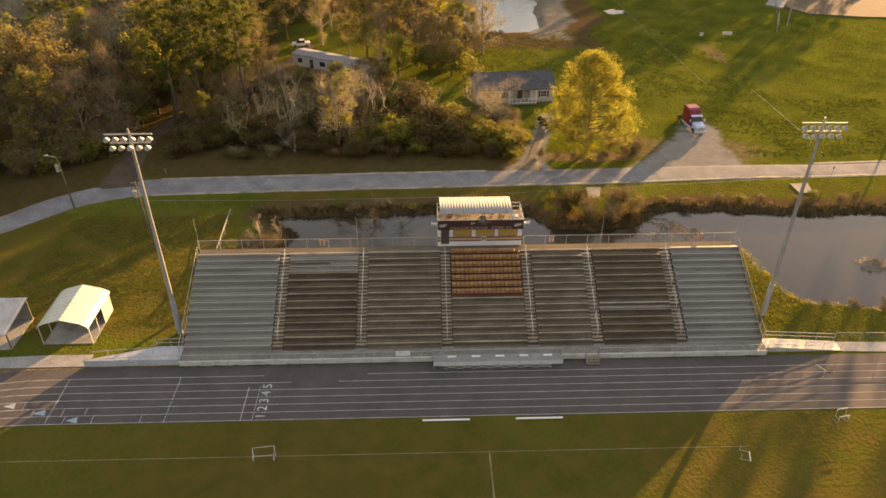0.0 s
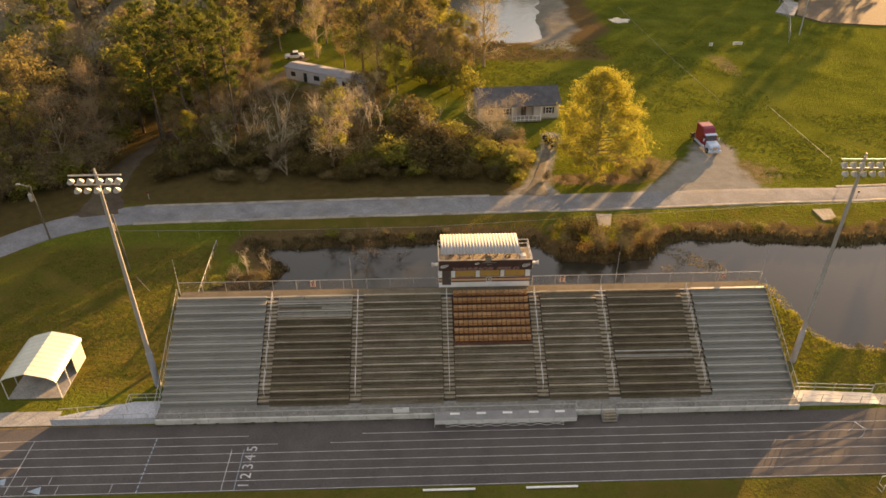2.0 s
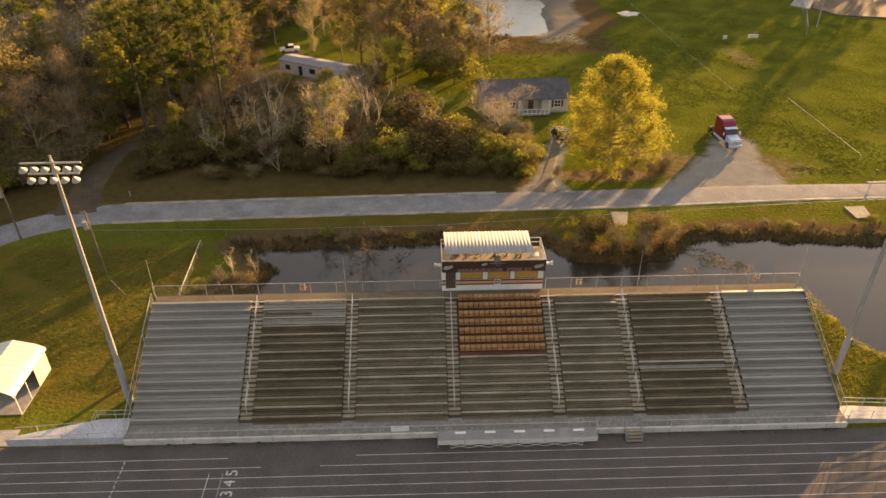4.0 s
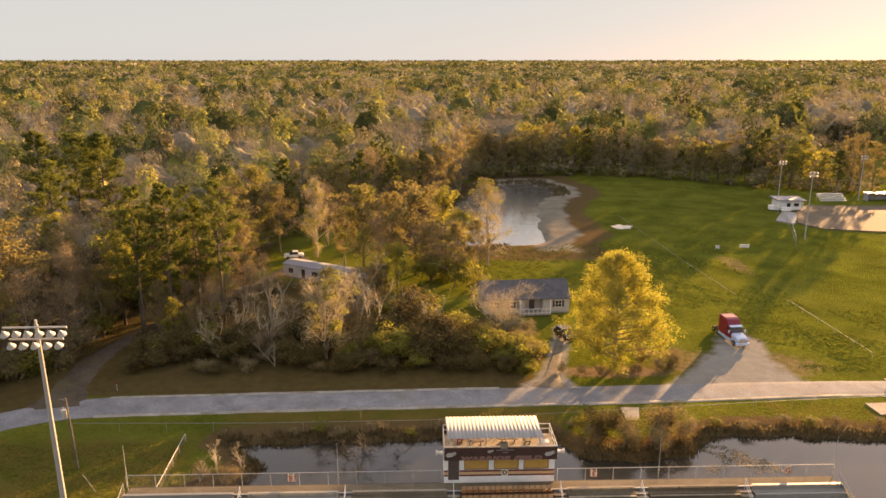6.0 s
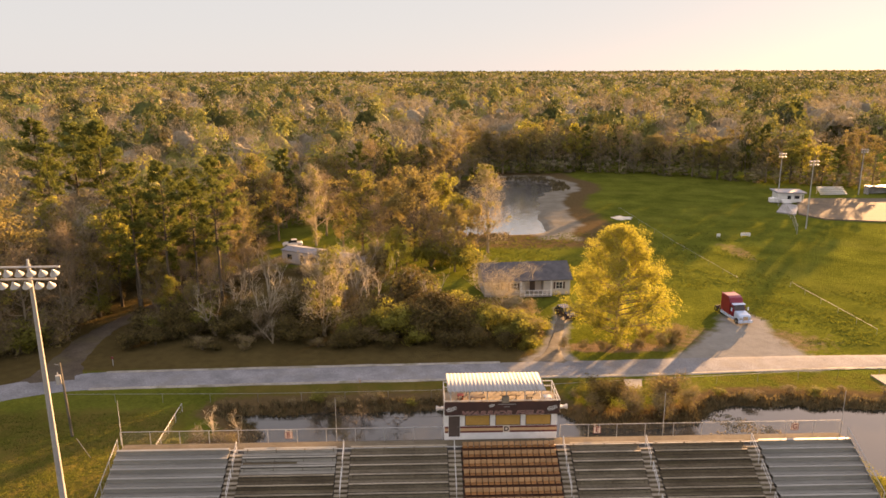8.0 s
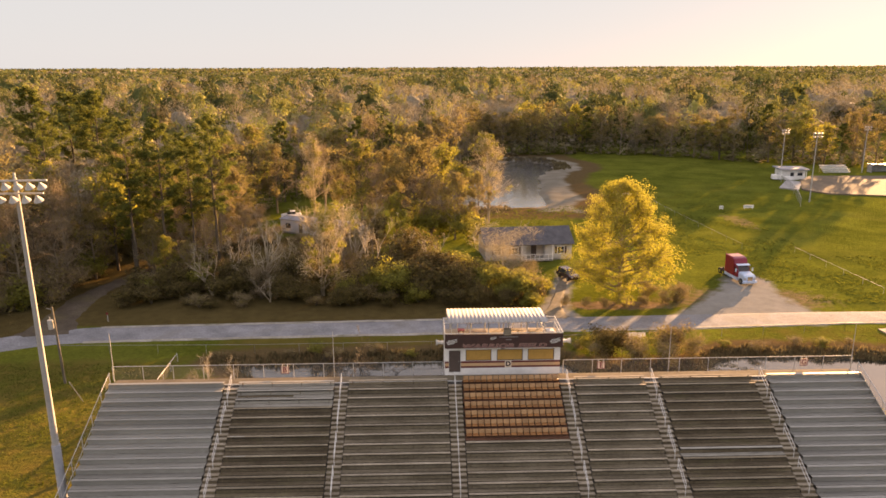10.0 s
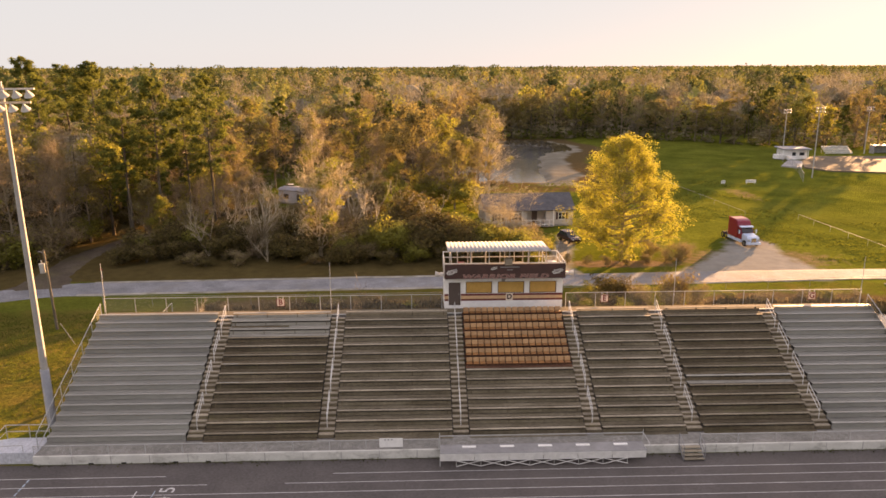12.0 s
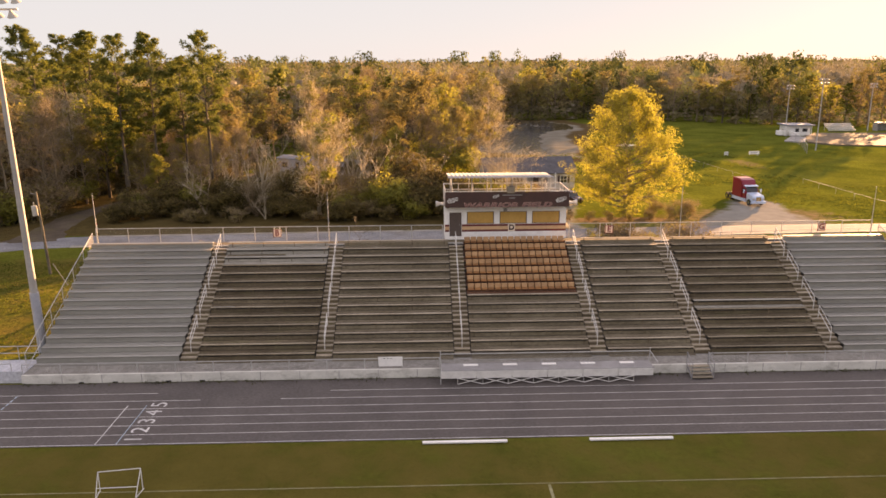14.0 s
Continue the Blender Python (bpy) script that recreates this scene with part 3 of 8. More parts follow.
def slab(name, outline, z0, z1, mat, label, category, kind="structure"):
    bm = bmesh.new()
    prism(bm, outline, z0, z1)
    return tagged(new(name, mesh_of(bm, name, mat)), label, category, kind=kind)


# ---- running track ----
LANES = [-8.2 + 1.07 * i for i in range(7)]
BEND = (-46.0, -8.2 - 33.0)                         # the bend begins here on the left


def track_at(s, v):
    """The place s metres along the track from the right (running to the left) at the distance v from its inner edge."""
    if s < 126:
        return 80 - s, -8.2 + v
    a = (s - 126) / 33.0
    return BEND[0] - math.sin(a) * (33 + v), BEND[1] + math.cos(a) * (33 + v)


def track_strip(name, v0, v1, s0, s1, z, mat, label="", category="", parent=None, step=3.0):
    ss = np.arange(s0, s1 + 0.01, step) if s1 - s0 > step else np.array([s0, s1])
    V = [(*track_at(s, v), z) for s in ss for v in (v0, v1)]
    F = [(2 * k, 2 * k + 1, 2 * k + 3, 2 * k + 2) for k in range(len(ss) - 1)]
    me = array_mesh(name, V, F, mat)
    if parent:
        return part(name, me, mat, parent, label)
    return tagged(new(name, me), label, category, kind="structure")


track = track_strip("running_track", -0.12, 8.12, 0, 230, 0.02, ASPHALT, "worn dark purplish-grey asphalt running track", "running track")
for i in range(7):
    s0, s1 = (0, 230)
    if i >= 5:                                       # the two outer lines are worn off for a stretch
        track_strip("lane_line", 1.07 * i - 0.025, 1.07 * i + 0.025, 0, 97 - 1.5 * (i - 5), 0.026, LINE_WHITE, parent=track)
        s0 = 101 + 3 * (i - 5)
    track_strip("lane_line", 1.07 * i - 0.025, 1.07 * i + 0.025, s0, s1, 0.026, LINE_WHITE, parent=track)


def cross_line(x, y0, y1, w, mat, name="cross_line"):
    me = array_mesh(name, [(x - w / 2, y0, 0.031), (x + w / 2, y0, 0.031), (x + w / 2, y1, 0.031), (x - w / 2, y1, 0.031)], [(0, 1, 2, 3)], mat)
    part(name, me, mat, track)


cross_line(-25.25, LANES[0], LANES[5] - 0.6, 0.06, LINE_WHITE, "start_line")
cross_line(-24.1, LANES[0], LANES[5] - 0.6, 0.05, LINE_BLUE, "start_line")
cross_line(-44.5, LANES[0] + 0.2, LANES[6], 0.06, LINE_WHITE, "cross_line")
for k in range(13):
    cross_line(-32.8, LANES[0] + 0.5 * k, LANES[0] + 0.5 * k + 0.32, 0.10, LINE_BLUE, "dashed_line")
for x, k in ((-47.6, 2), (-50.9, 2), (-43.3, 1), (-46.3, 1), (-35.2, 0), (-41.0, 1), (-40.0, 0), (-42.8, 0)):
    cross_line(x, LANES[k] + 0.06, LANES[k + 1] - 0.06, 0.05, LINE_WHITE, "lane_mark")
for x, k in ((-49.0, 2), (-45.5, 1), (-41.9, 0)):
    y = (LANES[k] + LANES[k + 1]) / 2
    me = array_mesh("lane_arrow", [(x - 0.7, y - 0.1, 0.031), (x + 0.55, y - 0.45, 0.031), (x + 0.35, y + 0.42, 0.031)], [(0, 1, 2)], LINE_BLUE)
    part("lane_arrow", me, LINE_BLUE, track)


def letters(text, size, mat, thick=0.004):
    cu = bpy.data.curves.new("letters", "FONT")
    cu.body, cu.size, cu.extrude, cu.align_x, cu.align_y = text, size, thick, "CENTER", "CENTER"
    cu.materials.append(mat)
    return cu


for k in range(5):
    d = new("lane_number", letters(str(k + 1), 1.4, LINE_WHITE, 0.002))
    d.parent = track
    d.matrix_basis = pose(-23.3, (LANES[k] + LANES[k + 1]) / 2, 0.034, 0, 0, 90)

# ---- infield ----
me = array_mesh("field_line", [(-60, -12.86, 0.012), (24, -12.94, 0.012), (24, -12.86, 0.012), (-60, -12.78, 0.012)], [(0, 1, 2, 3)], LINE_WHITE)
FIELD_LINE = material("faded_chalk", (0.16, 0.14, 0.06), (0.26, 0.24, 0.14), 0.6, 0.95, 0.1, fine=3)
me.materials[0] = FIELD_LINE
tagged(new("field_line", me), "faded chalk line on the grass of the infield", "field line", kind="structure")
me = array_mesh("field_line", [(-0.75, -60, 0.012), (-0.6, -60, 0.012), (-0.75, -13, 0.012), (-0.9, -13, 0.012)], [(0, 1, 2, 3)], FIELD_LINE)
tagged(new("field_line_2", me), "faded chalk line across the infield grass", "field line", kind="structure")

for x0, x1 in ((-7.13, -2.43), (2.15, 6.83)):
    t = thing("curb_beam", "long white-painted low wooden beam on the grass verge", "beam", "beams by the track", pose((x0 + x1) / 2, -8.78, 0))
    bm = bmesh.new()
    box(bm, (0, 0, 0.10), (x1 - x0, 0.20, 0.10), bevel=0.015)
    part("plank", bm, WHITE, t)
    for px in (-1.9, 0, 1.9):
        bm = bmesh.new()
        box(bm, (px, 0.03, 0.025), (0.16, 0.10, 0.05))
        part("foot", bm, TIMBER, t)


def pipe_frame(name, label, category, segs, mat, at, r=0.03, names=None, group=""):
    """Pipes, each a part, from a list of end points."""
    t = thing(name, label, category, group, at)
    for k, (a, b) in enumerate(segs):
        bm = bmesh.new()
        tube(bm, a, b, r, sides=7)
        part(names[k] if names else "bar", bm, mat, t)
    return t


pipe_frame("practice_goal", "white pipe practice goal frame on the infield grass", "goal",
           [((-0.95, -0.55, 0.03), (-1.05, 0.1, 0.03)), ((0.95, -0.5, 0.03), (1.05, 0.3, 0.03)), ((-1.0, 0.1, 0), (-1.0, 0.1, 1.1)),
            ((1.0, 0.3, 0), (1.0, 0.3, 1.15)), ((-1.0, 0.1, 1.1), (1.0, 0.3, 1.15)), ((-0.95, -0.55, 0.05), (-1.0, 0.1, 1.1)),
            ((0.95, -0.5, 0.05), (1.0, 0.3, 1.15)), ((-0.97, -0.3, 0.45), (0.97, -0.2, 0.45))],
           RAIL_WHITE, pose(-22.0, -12.9, 0), 0.024,
           ["foot", "foot", "post", "post", "crossbar", "brace", "brace", "back_bar"])
for x, y, rz, fallen in ((22.7, -13.9, 75, 1), (34.3, -10.2, 10, 0), (34.6, -9.2, 190, 0), (35.2, -3.2, 120, 0)):
    h = pipe_frame("hurdle", "pale steel track hurdle " + ("tipped over on the grass" if fallen else "standing at the track's edge"), "hurdle",
                   [((-0.55, 0, 0.02), (-0.55, 0.65, 0.02)), ((0.55, 0, 0.02), (0.55, 0.65, 0.02)), ((-0.55, 0, 0.02), (-0.55, 0, 0.88)),
                    ((0.55, 0, 0.02), (0.55, 0, 0.88))],
                   RAIL_WHITE, pose(x, y, 0.02, 90 if fallen else 0, 0, rz), 0.02, ["foot", "foot", "upright", "upright"], "track hurdles")
    bm = bmesh.new()
    box(bm, (0, 0, 0.92), (1.2, 0.03, 0.08))
    part("crossbar", bm, WHITE, h)

# ---- grandstand ----
X0, X1 = -33.45, 30.85
DECK, RISE, RUN, Y0, NROW = 0.62, 0.42, 0.78, 1.72, 14
AISLES = [-23.15, -13.9, -4.3, 5.25, 12.55, 21.95]
AW = 1.18
TOP_Z, TOP_Y = DECK + RISE * (NROW - 1), Y0 + RUN * NROW       # the walkway along the back
BACK = 14.05


def row_y(i):
    return Y0 + RUN * i


def row_z(i):
    return DECK + RISE * i


base = thing("grandstand_base", "grey concrete base of the grandstand with its front deck", "grandstand")
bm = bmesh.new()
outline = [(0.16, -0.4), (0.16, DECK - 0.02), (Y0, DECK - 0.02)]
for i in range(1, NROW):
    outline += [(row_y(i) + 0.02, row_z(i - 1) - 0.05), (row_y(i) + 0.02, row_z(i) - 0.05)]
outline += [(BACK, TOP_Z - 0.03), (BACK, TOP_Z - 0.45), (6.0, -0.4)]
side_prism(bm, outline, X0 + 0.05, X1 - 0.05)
# concrete steps, coloured as dark as the shade between the rows
part("stepped_slab", bm, UNDER, base, "stepped substructure under the benches, gap shade in its colour")
bm = bmesh.new()
box(bm, ((X0 + X1) / 2, 0.95, DECK - 0.012), (X1 - X0 - 0.02, 1.6, 0.03))
part("front_deck", bm, DECK_GREY, base, "stained grey concrete front deck")
for x in np.arange(X0 + 1.5, X1, 4.6):                # columns under the back
    bm = bmesh.new()
    box(bm, (x, 13.4, (TOP_Z - 0.46 - 1.2) / 2), (0.35, 0.35, TOP_Z - 0.46 + 1.2))
    part("column", bm, CONCRETE, base)
bm = bmesh.new()
box(bm, ((X0 + X1) / 2, 13.2, TOP_Z + 0.0), (X1 - X0, 1.3, 0.05))
part("walkway", bm, FOOT_GREY, base, "grey-brown plank walkway along the back")
bm = bmesh.new()
box(bm, ((X0 + X1) / 2, 12.56, TOP_Z + 0.05), (X1 - X0, 0.10, 0.08))
part("walkway_edge", bm, PANEL_GREY, base)
bm = bmesh.new()
box(bm, ((X0 + X1) / 2, 0.07, 0.31), (X1 - X0 + 0.05, 0.16, 0.64), bevel=0.02)
part("front_wall", bm, WHITEWALL, base, "whitewashed low front wall with mildew stains")
for x in (X0 + 2.6 * k for k in range(1, 25)):        # joints and weep holes
    bm = bmesh.new()
    box(bm, (x, -0.012, 0.31), (0.05, 0.012, 0.60))
    part("wall_joint", bm, CONCRETE, base)
for x in (-29.6, -27.4, -23.9, -21.7):
    bm = bmesh.new()
    box(bm, (x, -0.02, 0.06), (0.34, 0.05, 0.10))
    part("weep_hole", bm, DARK, base)

bounds = [X0] + [v for a in AISLES for v in (a - AW / 2, a + AW / 2)] + [X1]
SECTION = [(ALU, "aluminium", "pale aluminium bench section with clean metal planks"),
           (WOOD_DARK, "dark", "dark weathered wooden bench section, one pale mended row"),
           (WOOD_GREY, "grey", "grey weathered wooden bench section spotted with lichen"),
           (WOOD_GREY, "grey", "grey wooden bench section below the orange seats"),
           (WOOD_GREY, "grey", "narrow grey weathered wooden bench section"),
           (WOOD_DARK, "dark", "dark stained wooden bench section with a paler row"),
           (ALU, "aluminium", "pale aluminium bench section with clean metal planks")]
for s, (mat, tone, label) in enumerate(SECTION):
    xa, xb = bounds[2 * s] + 0.03, bounds[2 * s + 1] - 0.03
    w, xc = xb - xa, (xa + xb) / 2
    t = thing("bleacher_section", label, "bleachers", "bench sections of the grandstand", pose(xc, 0, 0))
    alu = tone == "aluminium"
    shapes = {}
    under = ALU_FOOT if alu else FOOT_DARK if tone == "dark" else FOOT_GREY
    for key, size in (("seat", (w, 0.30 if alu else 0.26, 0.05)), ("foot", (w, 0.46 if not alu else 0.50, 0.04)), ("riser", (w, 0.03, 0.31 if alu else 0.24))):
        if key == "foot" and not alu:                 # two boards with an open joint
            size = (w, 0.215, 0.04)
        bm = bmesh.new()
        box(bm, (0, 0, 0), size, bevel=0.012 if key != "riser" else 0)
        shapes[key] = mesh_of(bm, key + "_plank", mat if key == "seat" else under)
    pale, shaded = {}, {}
    for key in ("foot", "riser"):
        me = shapes[key].copy()
        me.materials[0] = FOOT_RED
        shaded[key] = me
    for key in ("seat", "foot", "riser"):
        me = shapes[key].copy()
        me.materials[0] = WOOD_PALE
        pale[key] = me
    for i in range(NROW):
        y, z = row_y(i), row_z(i)
        soft = pale if (s == 1 and i >= 11) or (s == 5 and i in (5,)) else shapes
        orange = s == 3 and i >= 7
        jig = 0.0 if alu else float(rng.normal(0, 0.006))
        if not orange:
            part("seat_plank", soft["seat"], mat, t, at=pose(jig, y + 0.30, z + 0.43 + jig))
        if orange:
            soft = shaded
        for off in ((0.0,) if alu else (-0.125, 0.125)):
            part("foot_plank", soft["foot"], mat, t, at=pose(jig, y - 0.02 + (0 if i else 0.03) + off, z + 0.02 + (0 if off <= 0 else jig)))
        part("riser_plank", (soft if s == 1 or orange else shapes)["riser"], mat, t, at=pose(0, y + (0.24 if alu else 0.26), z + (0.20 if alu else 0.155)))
        # brackets under the seat
        if not orange:
            for bx in np.linspace(-w / 2 + 0.3, w / 2 - 0.3, max(3, int(w / 1.9))):
                if "bracket" not in shapes:
                    bm = bmesh.new()
                    box(bm, (0, 0, 0), (0.05, 0.20, 0.37))
                    shapes["bracket"] = mesh_of(bm, "bracket", FOOT_DARK)
                part("bracket", shapes["bracket"], FOOT_DARK, t, at=pose(float(bx), y + 0.33, z + 0.22))
    if s == 1:                                        # the short dark board of the mended row
        bm = bmesh.new()
        box(bm, (-w / 2 + 2.4, row_y(12) - 0.03, row_z(12) + 0.057), (4.6, 0.34, 0.03))
        part("mended_board", bm, FOOT_DARK, t)

    if s == 6:                                        # added sheet that keeps the low sun off the row ends
        bm = bmesh.new()
        prof = [(row_y(0) - 0.1, row_z(0) + 0.05), (row_y(0) - 0.1, row_z(0) + 0.34), (row_y(0) + 0.2, row_z(0) + 0.56),
                (row_y(13) + 0.5, row_z(13) + 0.56), (row_y(13) + 0.5, row_z(13) - 0.2), (row_y(1), row_z(0) - 0.1)]
        side_prism(bm, prof, w / 2 + 0.005, w / 2 + 0.03)
        part("end_sheet", bm, ALU_FOOT, t, "dull metal sheet added to shade the row ends")
    if s == 1:                                        # two pale split boards
        for row, L in ((5, 1.5), (7, 1.1)):
            bm = bmesh.new()
            box(bm, (-w / 2 + 0.25 + L / 2, row_y(row) + 0.24, row_z(row) + 0.468), (L, 0.12, 0.02))
            part("split_board", bm, WOOD_PALE, t)

# orange stadium seats above the middle section
SEATS = 16
seat_pitch = (bounds[7] - bounds[6] - 0.2) / SEATS
proto = None
for i in range(7, NROW):
    for k in range(SEATS):
        m = pose(bounds[6] + 0.1 + seat_pitch * (k + 0.5), row_y(i) + 0.25, row_z(i) - 0.06)
        if proto is None:
            proto = thing("stadium_seat", "worn orange-brown plastic stadium seat with a back", "seat", "orange seats below the press box", m)
            bm = bmesh.new()
            box(bm, (0, 0.02, 0.30), (0.44, 0.34, 0.07), Matrix.Rotation(radians(4), 3, "X"), bevel=0.03)
            part("seat", bm, ORANGE, proto)
            bm = bmesh.new()
            box(bm, (0, 0.25, 0.48), (0.46, 0.09, 0.36), Matrix.Rotation(radians(-14), 3, "X"), bevel=0.04)
            part("backrest", bm, SEAT_BACK, proto, "pale orange seat back")
            for lx in (-0.2, 0.2):
                bm = bmesh.new()
                box(bm, (lx, 0.14, 0.15), (0.04, 0.14, 0.30))
                part("leg", bm, STEEL_DULL, proto)
        else:
            copy_thing(proto, m)

# aisle stairs with their handrails
for ax in AISLES:
    t = thing("aisle_stair", "grey plank aisle stair through the benches", "stairs", "aisle stairs of the grandstand", pose(ax, 0, 0))
    bm = bmesh.new()
    box(bm, (0, 0, 0), (AW - 0.06, 0.36, 0.06), bevel=0.01)
    step_me = mesh_of(bm, "step", WOOD_GREY)
    bm = bmesh.new()
    box(bm, (0, 0, 0), (AW - 0.08, 0.04, 0.20))
    kick_me = mesh_of(bm, "kick_board", FOOT_DARK)
    for i in range(NROW - 1):
        for half in (0, 1):
            part("step", step_me, WOOD_GREY, t, at=pose(0, row_y(i) + RUN * 0.5 * half + 0.22 + 0.2, row_z(i) + RISE * 0.5 * (half + 1) - 0.04 * half))
            part("kick_board", kick_me, FOOT_DARK, t, at=pose(0, row_y(i) + RUN * 0.5 * half + 0.22, row_z(i) + RISE * 0.5 * (half + 1) - 0.14))
    slope = Vector((0, RUN, RISE))
    for j, (i0, i1) in enumerate(((1.2, 3.6), (4.6, 7.0), (8.0, 10.4), (11.2, 13.4))):
        r = thing("handrail", "pale galvanised handrail in the middle of the aisle", "handrail", "aisle handrails")
        a, b = Vector((ax, row_y(i0), row_z(i0))), Vector((ax, row_y(i1), row_z(i1)))
        up = Vector((0, 0, 0.95))
        for nm, p, q in (("post", a - Vector((0, 0, 0.15)), a + up), ("post", b - Vector((0, 0, 0.15)), b + up), ("top_rail", a + up, b + up),
                         ("mid_rail", a + up * 0.55, b + up * 0.55)):
            bm = bmesh.new()
            tube(bm, p, q, 0.026, sides=7)
            part(nm, bm, RAIL_WHITE, r)


def fence(name, label, points, height, spacing, mat=STEEL, wire=True, mid=False, group="", thick=0.028):
    """A pipe fence with chain link along a line of points."""
    t = thing(name, label, "fence", group)
    pts = [Vector(p) for p in points]
    for a, b in zip(pts, pts[1:]):
        n = max(1, round((b - a).length / spacing))
        for k in range(n):
            p, q = a.lerp(b, k / n), a.lerp(b, (k + 1) / n)
            for nm, u, v in (("post", p, p + Vector((0, 0, height))), ("top_rail", p + Vector((0, 0, height)), q + Vector((0, 0, height)))):
                bm = bmesh.new()
                tube(bm, u, v, thick, sides=6)
                part(nm, bm, mat, t)
            if mid:
                bm = bmesh.new()
                tube(bm, p + Vector((0, 0, height * 0.5)), q + Vector((0, 0, height * 0.5)), thick * 0.8, sides=6)
                part("mid_rail", bm, mat, t)
            if wire:
                me = array_mesh("wire_mesh", [p + Vector((0, 0, 0.04)), q + Vector((0, 0, 0.04)), q + Vector((0, 0, height - 0.02)), p + Vector((0, 0, height - 0.02))],
                                [(0, 1, 2, 3)], WIRE)
                part("wire_mesh", me, WIRE, t)
        bm = bmesh.new()
        tube(bm, b, b + Vector((0, 0, height)), thick, sides=6)
        part("post", bm, mat, t)
    return t


FZ = TOP_Z + 0.02
fence("back_fence", "chain-link fence on steel posts along the back of the stand", [(X0 - 0.3, 13.92, FZ), (-5.3, 13.92, FZ)], 1.25, 2.5)
fence("back_fence", "chain-link fence on steel posts along the back of the stand", [(5.3, 13.92, FZ), (X1 + 0.2, 13.92, FZ)], 1.25, 2.5)
fence("front_fence", "low chain-link fence on the front wall", [(X0, 0.2, 0.6), (-5.95, 0.2, 0.6)], 0.72, 2.58)
fence("front_fence", "low chain-link fence on the front wall", [(12.3, 0.2, 0.6), (X1, 0.2, 0.6)], 0.72, 2.58)
for x in (X0 - 0.12, X1 + 0.1):
    t = thing("side_rail", "sloping pipe rail with chain link down the stand's end", "railing", "end rails of the stand")
    a, b = Vector((x, 1.0, DECK)), Vector((x, TOP_Y + 0.2, TOP_Z))
    for k in range(7):
        p = a.lerp(b, k / 6)
        bm = bmesh.new()
        tube(bm, p - Vector((0, 0, 0.4)), p + Vector((0, 0, 1.15)), 0.03, sides=6)
        part("post", bm, STEEL, t)
    for h in (1.15, 0.1):
        bm = bmesh.new()
        tube(bm, a + Vector((0, 0, h)), b + Vector((0, 0, h)), 0.03, sides=6)
        part("rail", bm, STEEL, t)
    me = array_mesh("wire_mesh", [a + Vector((0, 0, 0.1)), b + Vector((0, 0, 0.1)), b + Vector((0, 0, 1.13)), a + Vector((0, 0, 1.13))], [(0, 1, 2, 3)], WIRE)
    part("wire_mesh", me, WIRE, t)
for x, h in ((-33.75, 4.2), (-14.75, 4.1), (14.7, 4.2), (31.1, 4.1)):
    t = thing("flag_pole", "thin bare steel pole clamped to the back fence", "pole", "thin poles on the back fence")
    bm = bmesh.new()
    tube(bm, (x, 14.08, FZ - 0.5), (x, 14.08, FZ + h), 0.035, 0.02, sides=7)
    part("shaft", bm, STEEL, t)
    bm = bmesh.new()
    box(bm, (x, 14.03, FZ + 0.9), (0.12, 0.16, 0.08))
    part("clamp", bm, STEEL_DULL, t)


def letter_sign(ch, x, y, z, size=0.68):
    t = thing("section_sign", f"square peach sign with the dark red letter {ch}", "sign", "section signs", pose(x, y, z))
    bm = bmesh.new()
    box(bm, (0, 0, 0), (size, 0.03, size), bevel=0.008)
    part("board", bm, SIGN_PEACH, t)
    for dx, dz, sx, sz in ((0, size / 2 - 0.03, size, 0.05), (0, -size / 2 + 0.03, size, 0.05), (-size / 2 + 0.03, 0, 0.05, size), (size / 2 - 0.03, 0, 0.05, size)):
        bm = bmesh.new()
        box(bm, (dx, -0.02, dz), (sx, 0.01, sz))
        part("border", bm, LETTER_RED, t)
    for dx in (-0.22, 0.22):
        bm = bmesh.new()
        box(bm, (dx, 0.06, 0.32), (0.04, 0.10, 0.42))
        part("hanger", bm, STEEL, t)
    d = new("letter", letters(ch, size * 0.95, LETTER_RED, 0.006))
    d.data.offset = 0.02
    d.parent = t
    d.matrix_basis = pose(0, -0.024, 0, 90, 0, 0)
    return t


for ch, x in (("B", -18.97), ("E", 8.63), ("G", 26.68)):
    letter_sign(ch, x, 13.82, 6.84)

t = thing("notice_board", "blank white notice board on the front fence", "sign", at=pose(-9.22, 0.12, 1.13))
bm = bmesh.new()
box(bm, (0, 0, 0), (1.6, 0.04, 0.66), bevel=0.01)
part("board", bm, WHITE, t)
bm = bmesh.new()
for k in range(3):
    box(bm, (-0.4 + 0.22 * k, -0.025, 0.24), (0.12, 0.006, 0.05))
part("lettering", bm, DARK, t)

# ramp platform hung on the front of the wall, with its trussed legs
t = thing("front_platform", "pale steel viewing platform along the front wall", "platform", at=pose(1.1, -0.62, 0))
bm = bmesh.new()
box(bm, (0, 0, 0.95), (14.0, 1.2, 0.08), bevel=0.01)
part("deck", bm, DECK_PALE, t)
for k in range(6):
    bm = bmesh.new()
    box(bm, (-5.85 + 2.33 * k, -0.62, 0.70), (2.30, 0.03, 0.50))
    part("kick_panel", bm, RAIL_WHITE, t, "pale dented kick panel")
for k in range(5):
    bm = bmesh.new()
    box(bm, (-5.0 + 2.6 * k, 0.2, 1.02), (0.95, 0.25, 0.05), bevel=0.01)
    part("foot_plate", bm, WHITE, t)
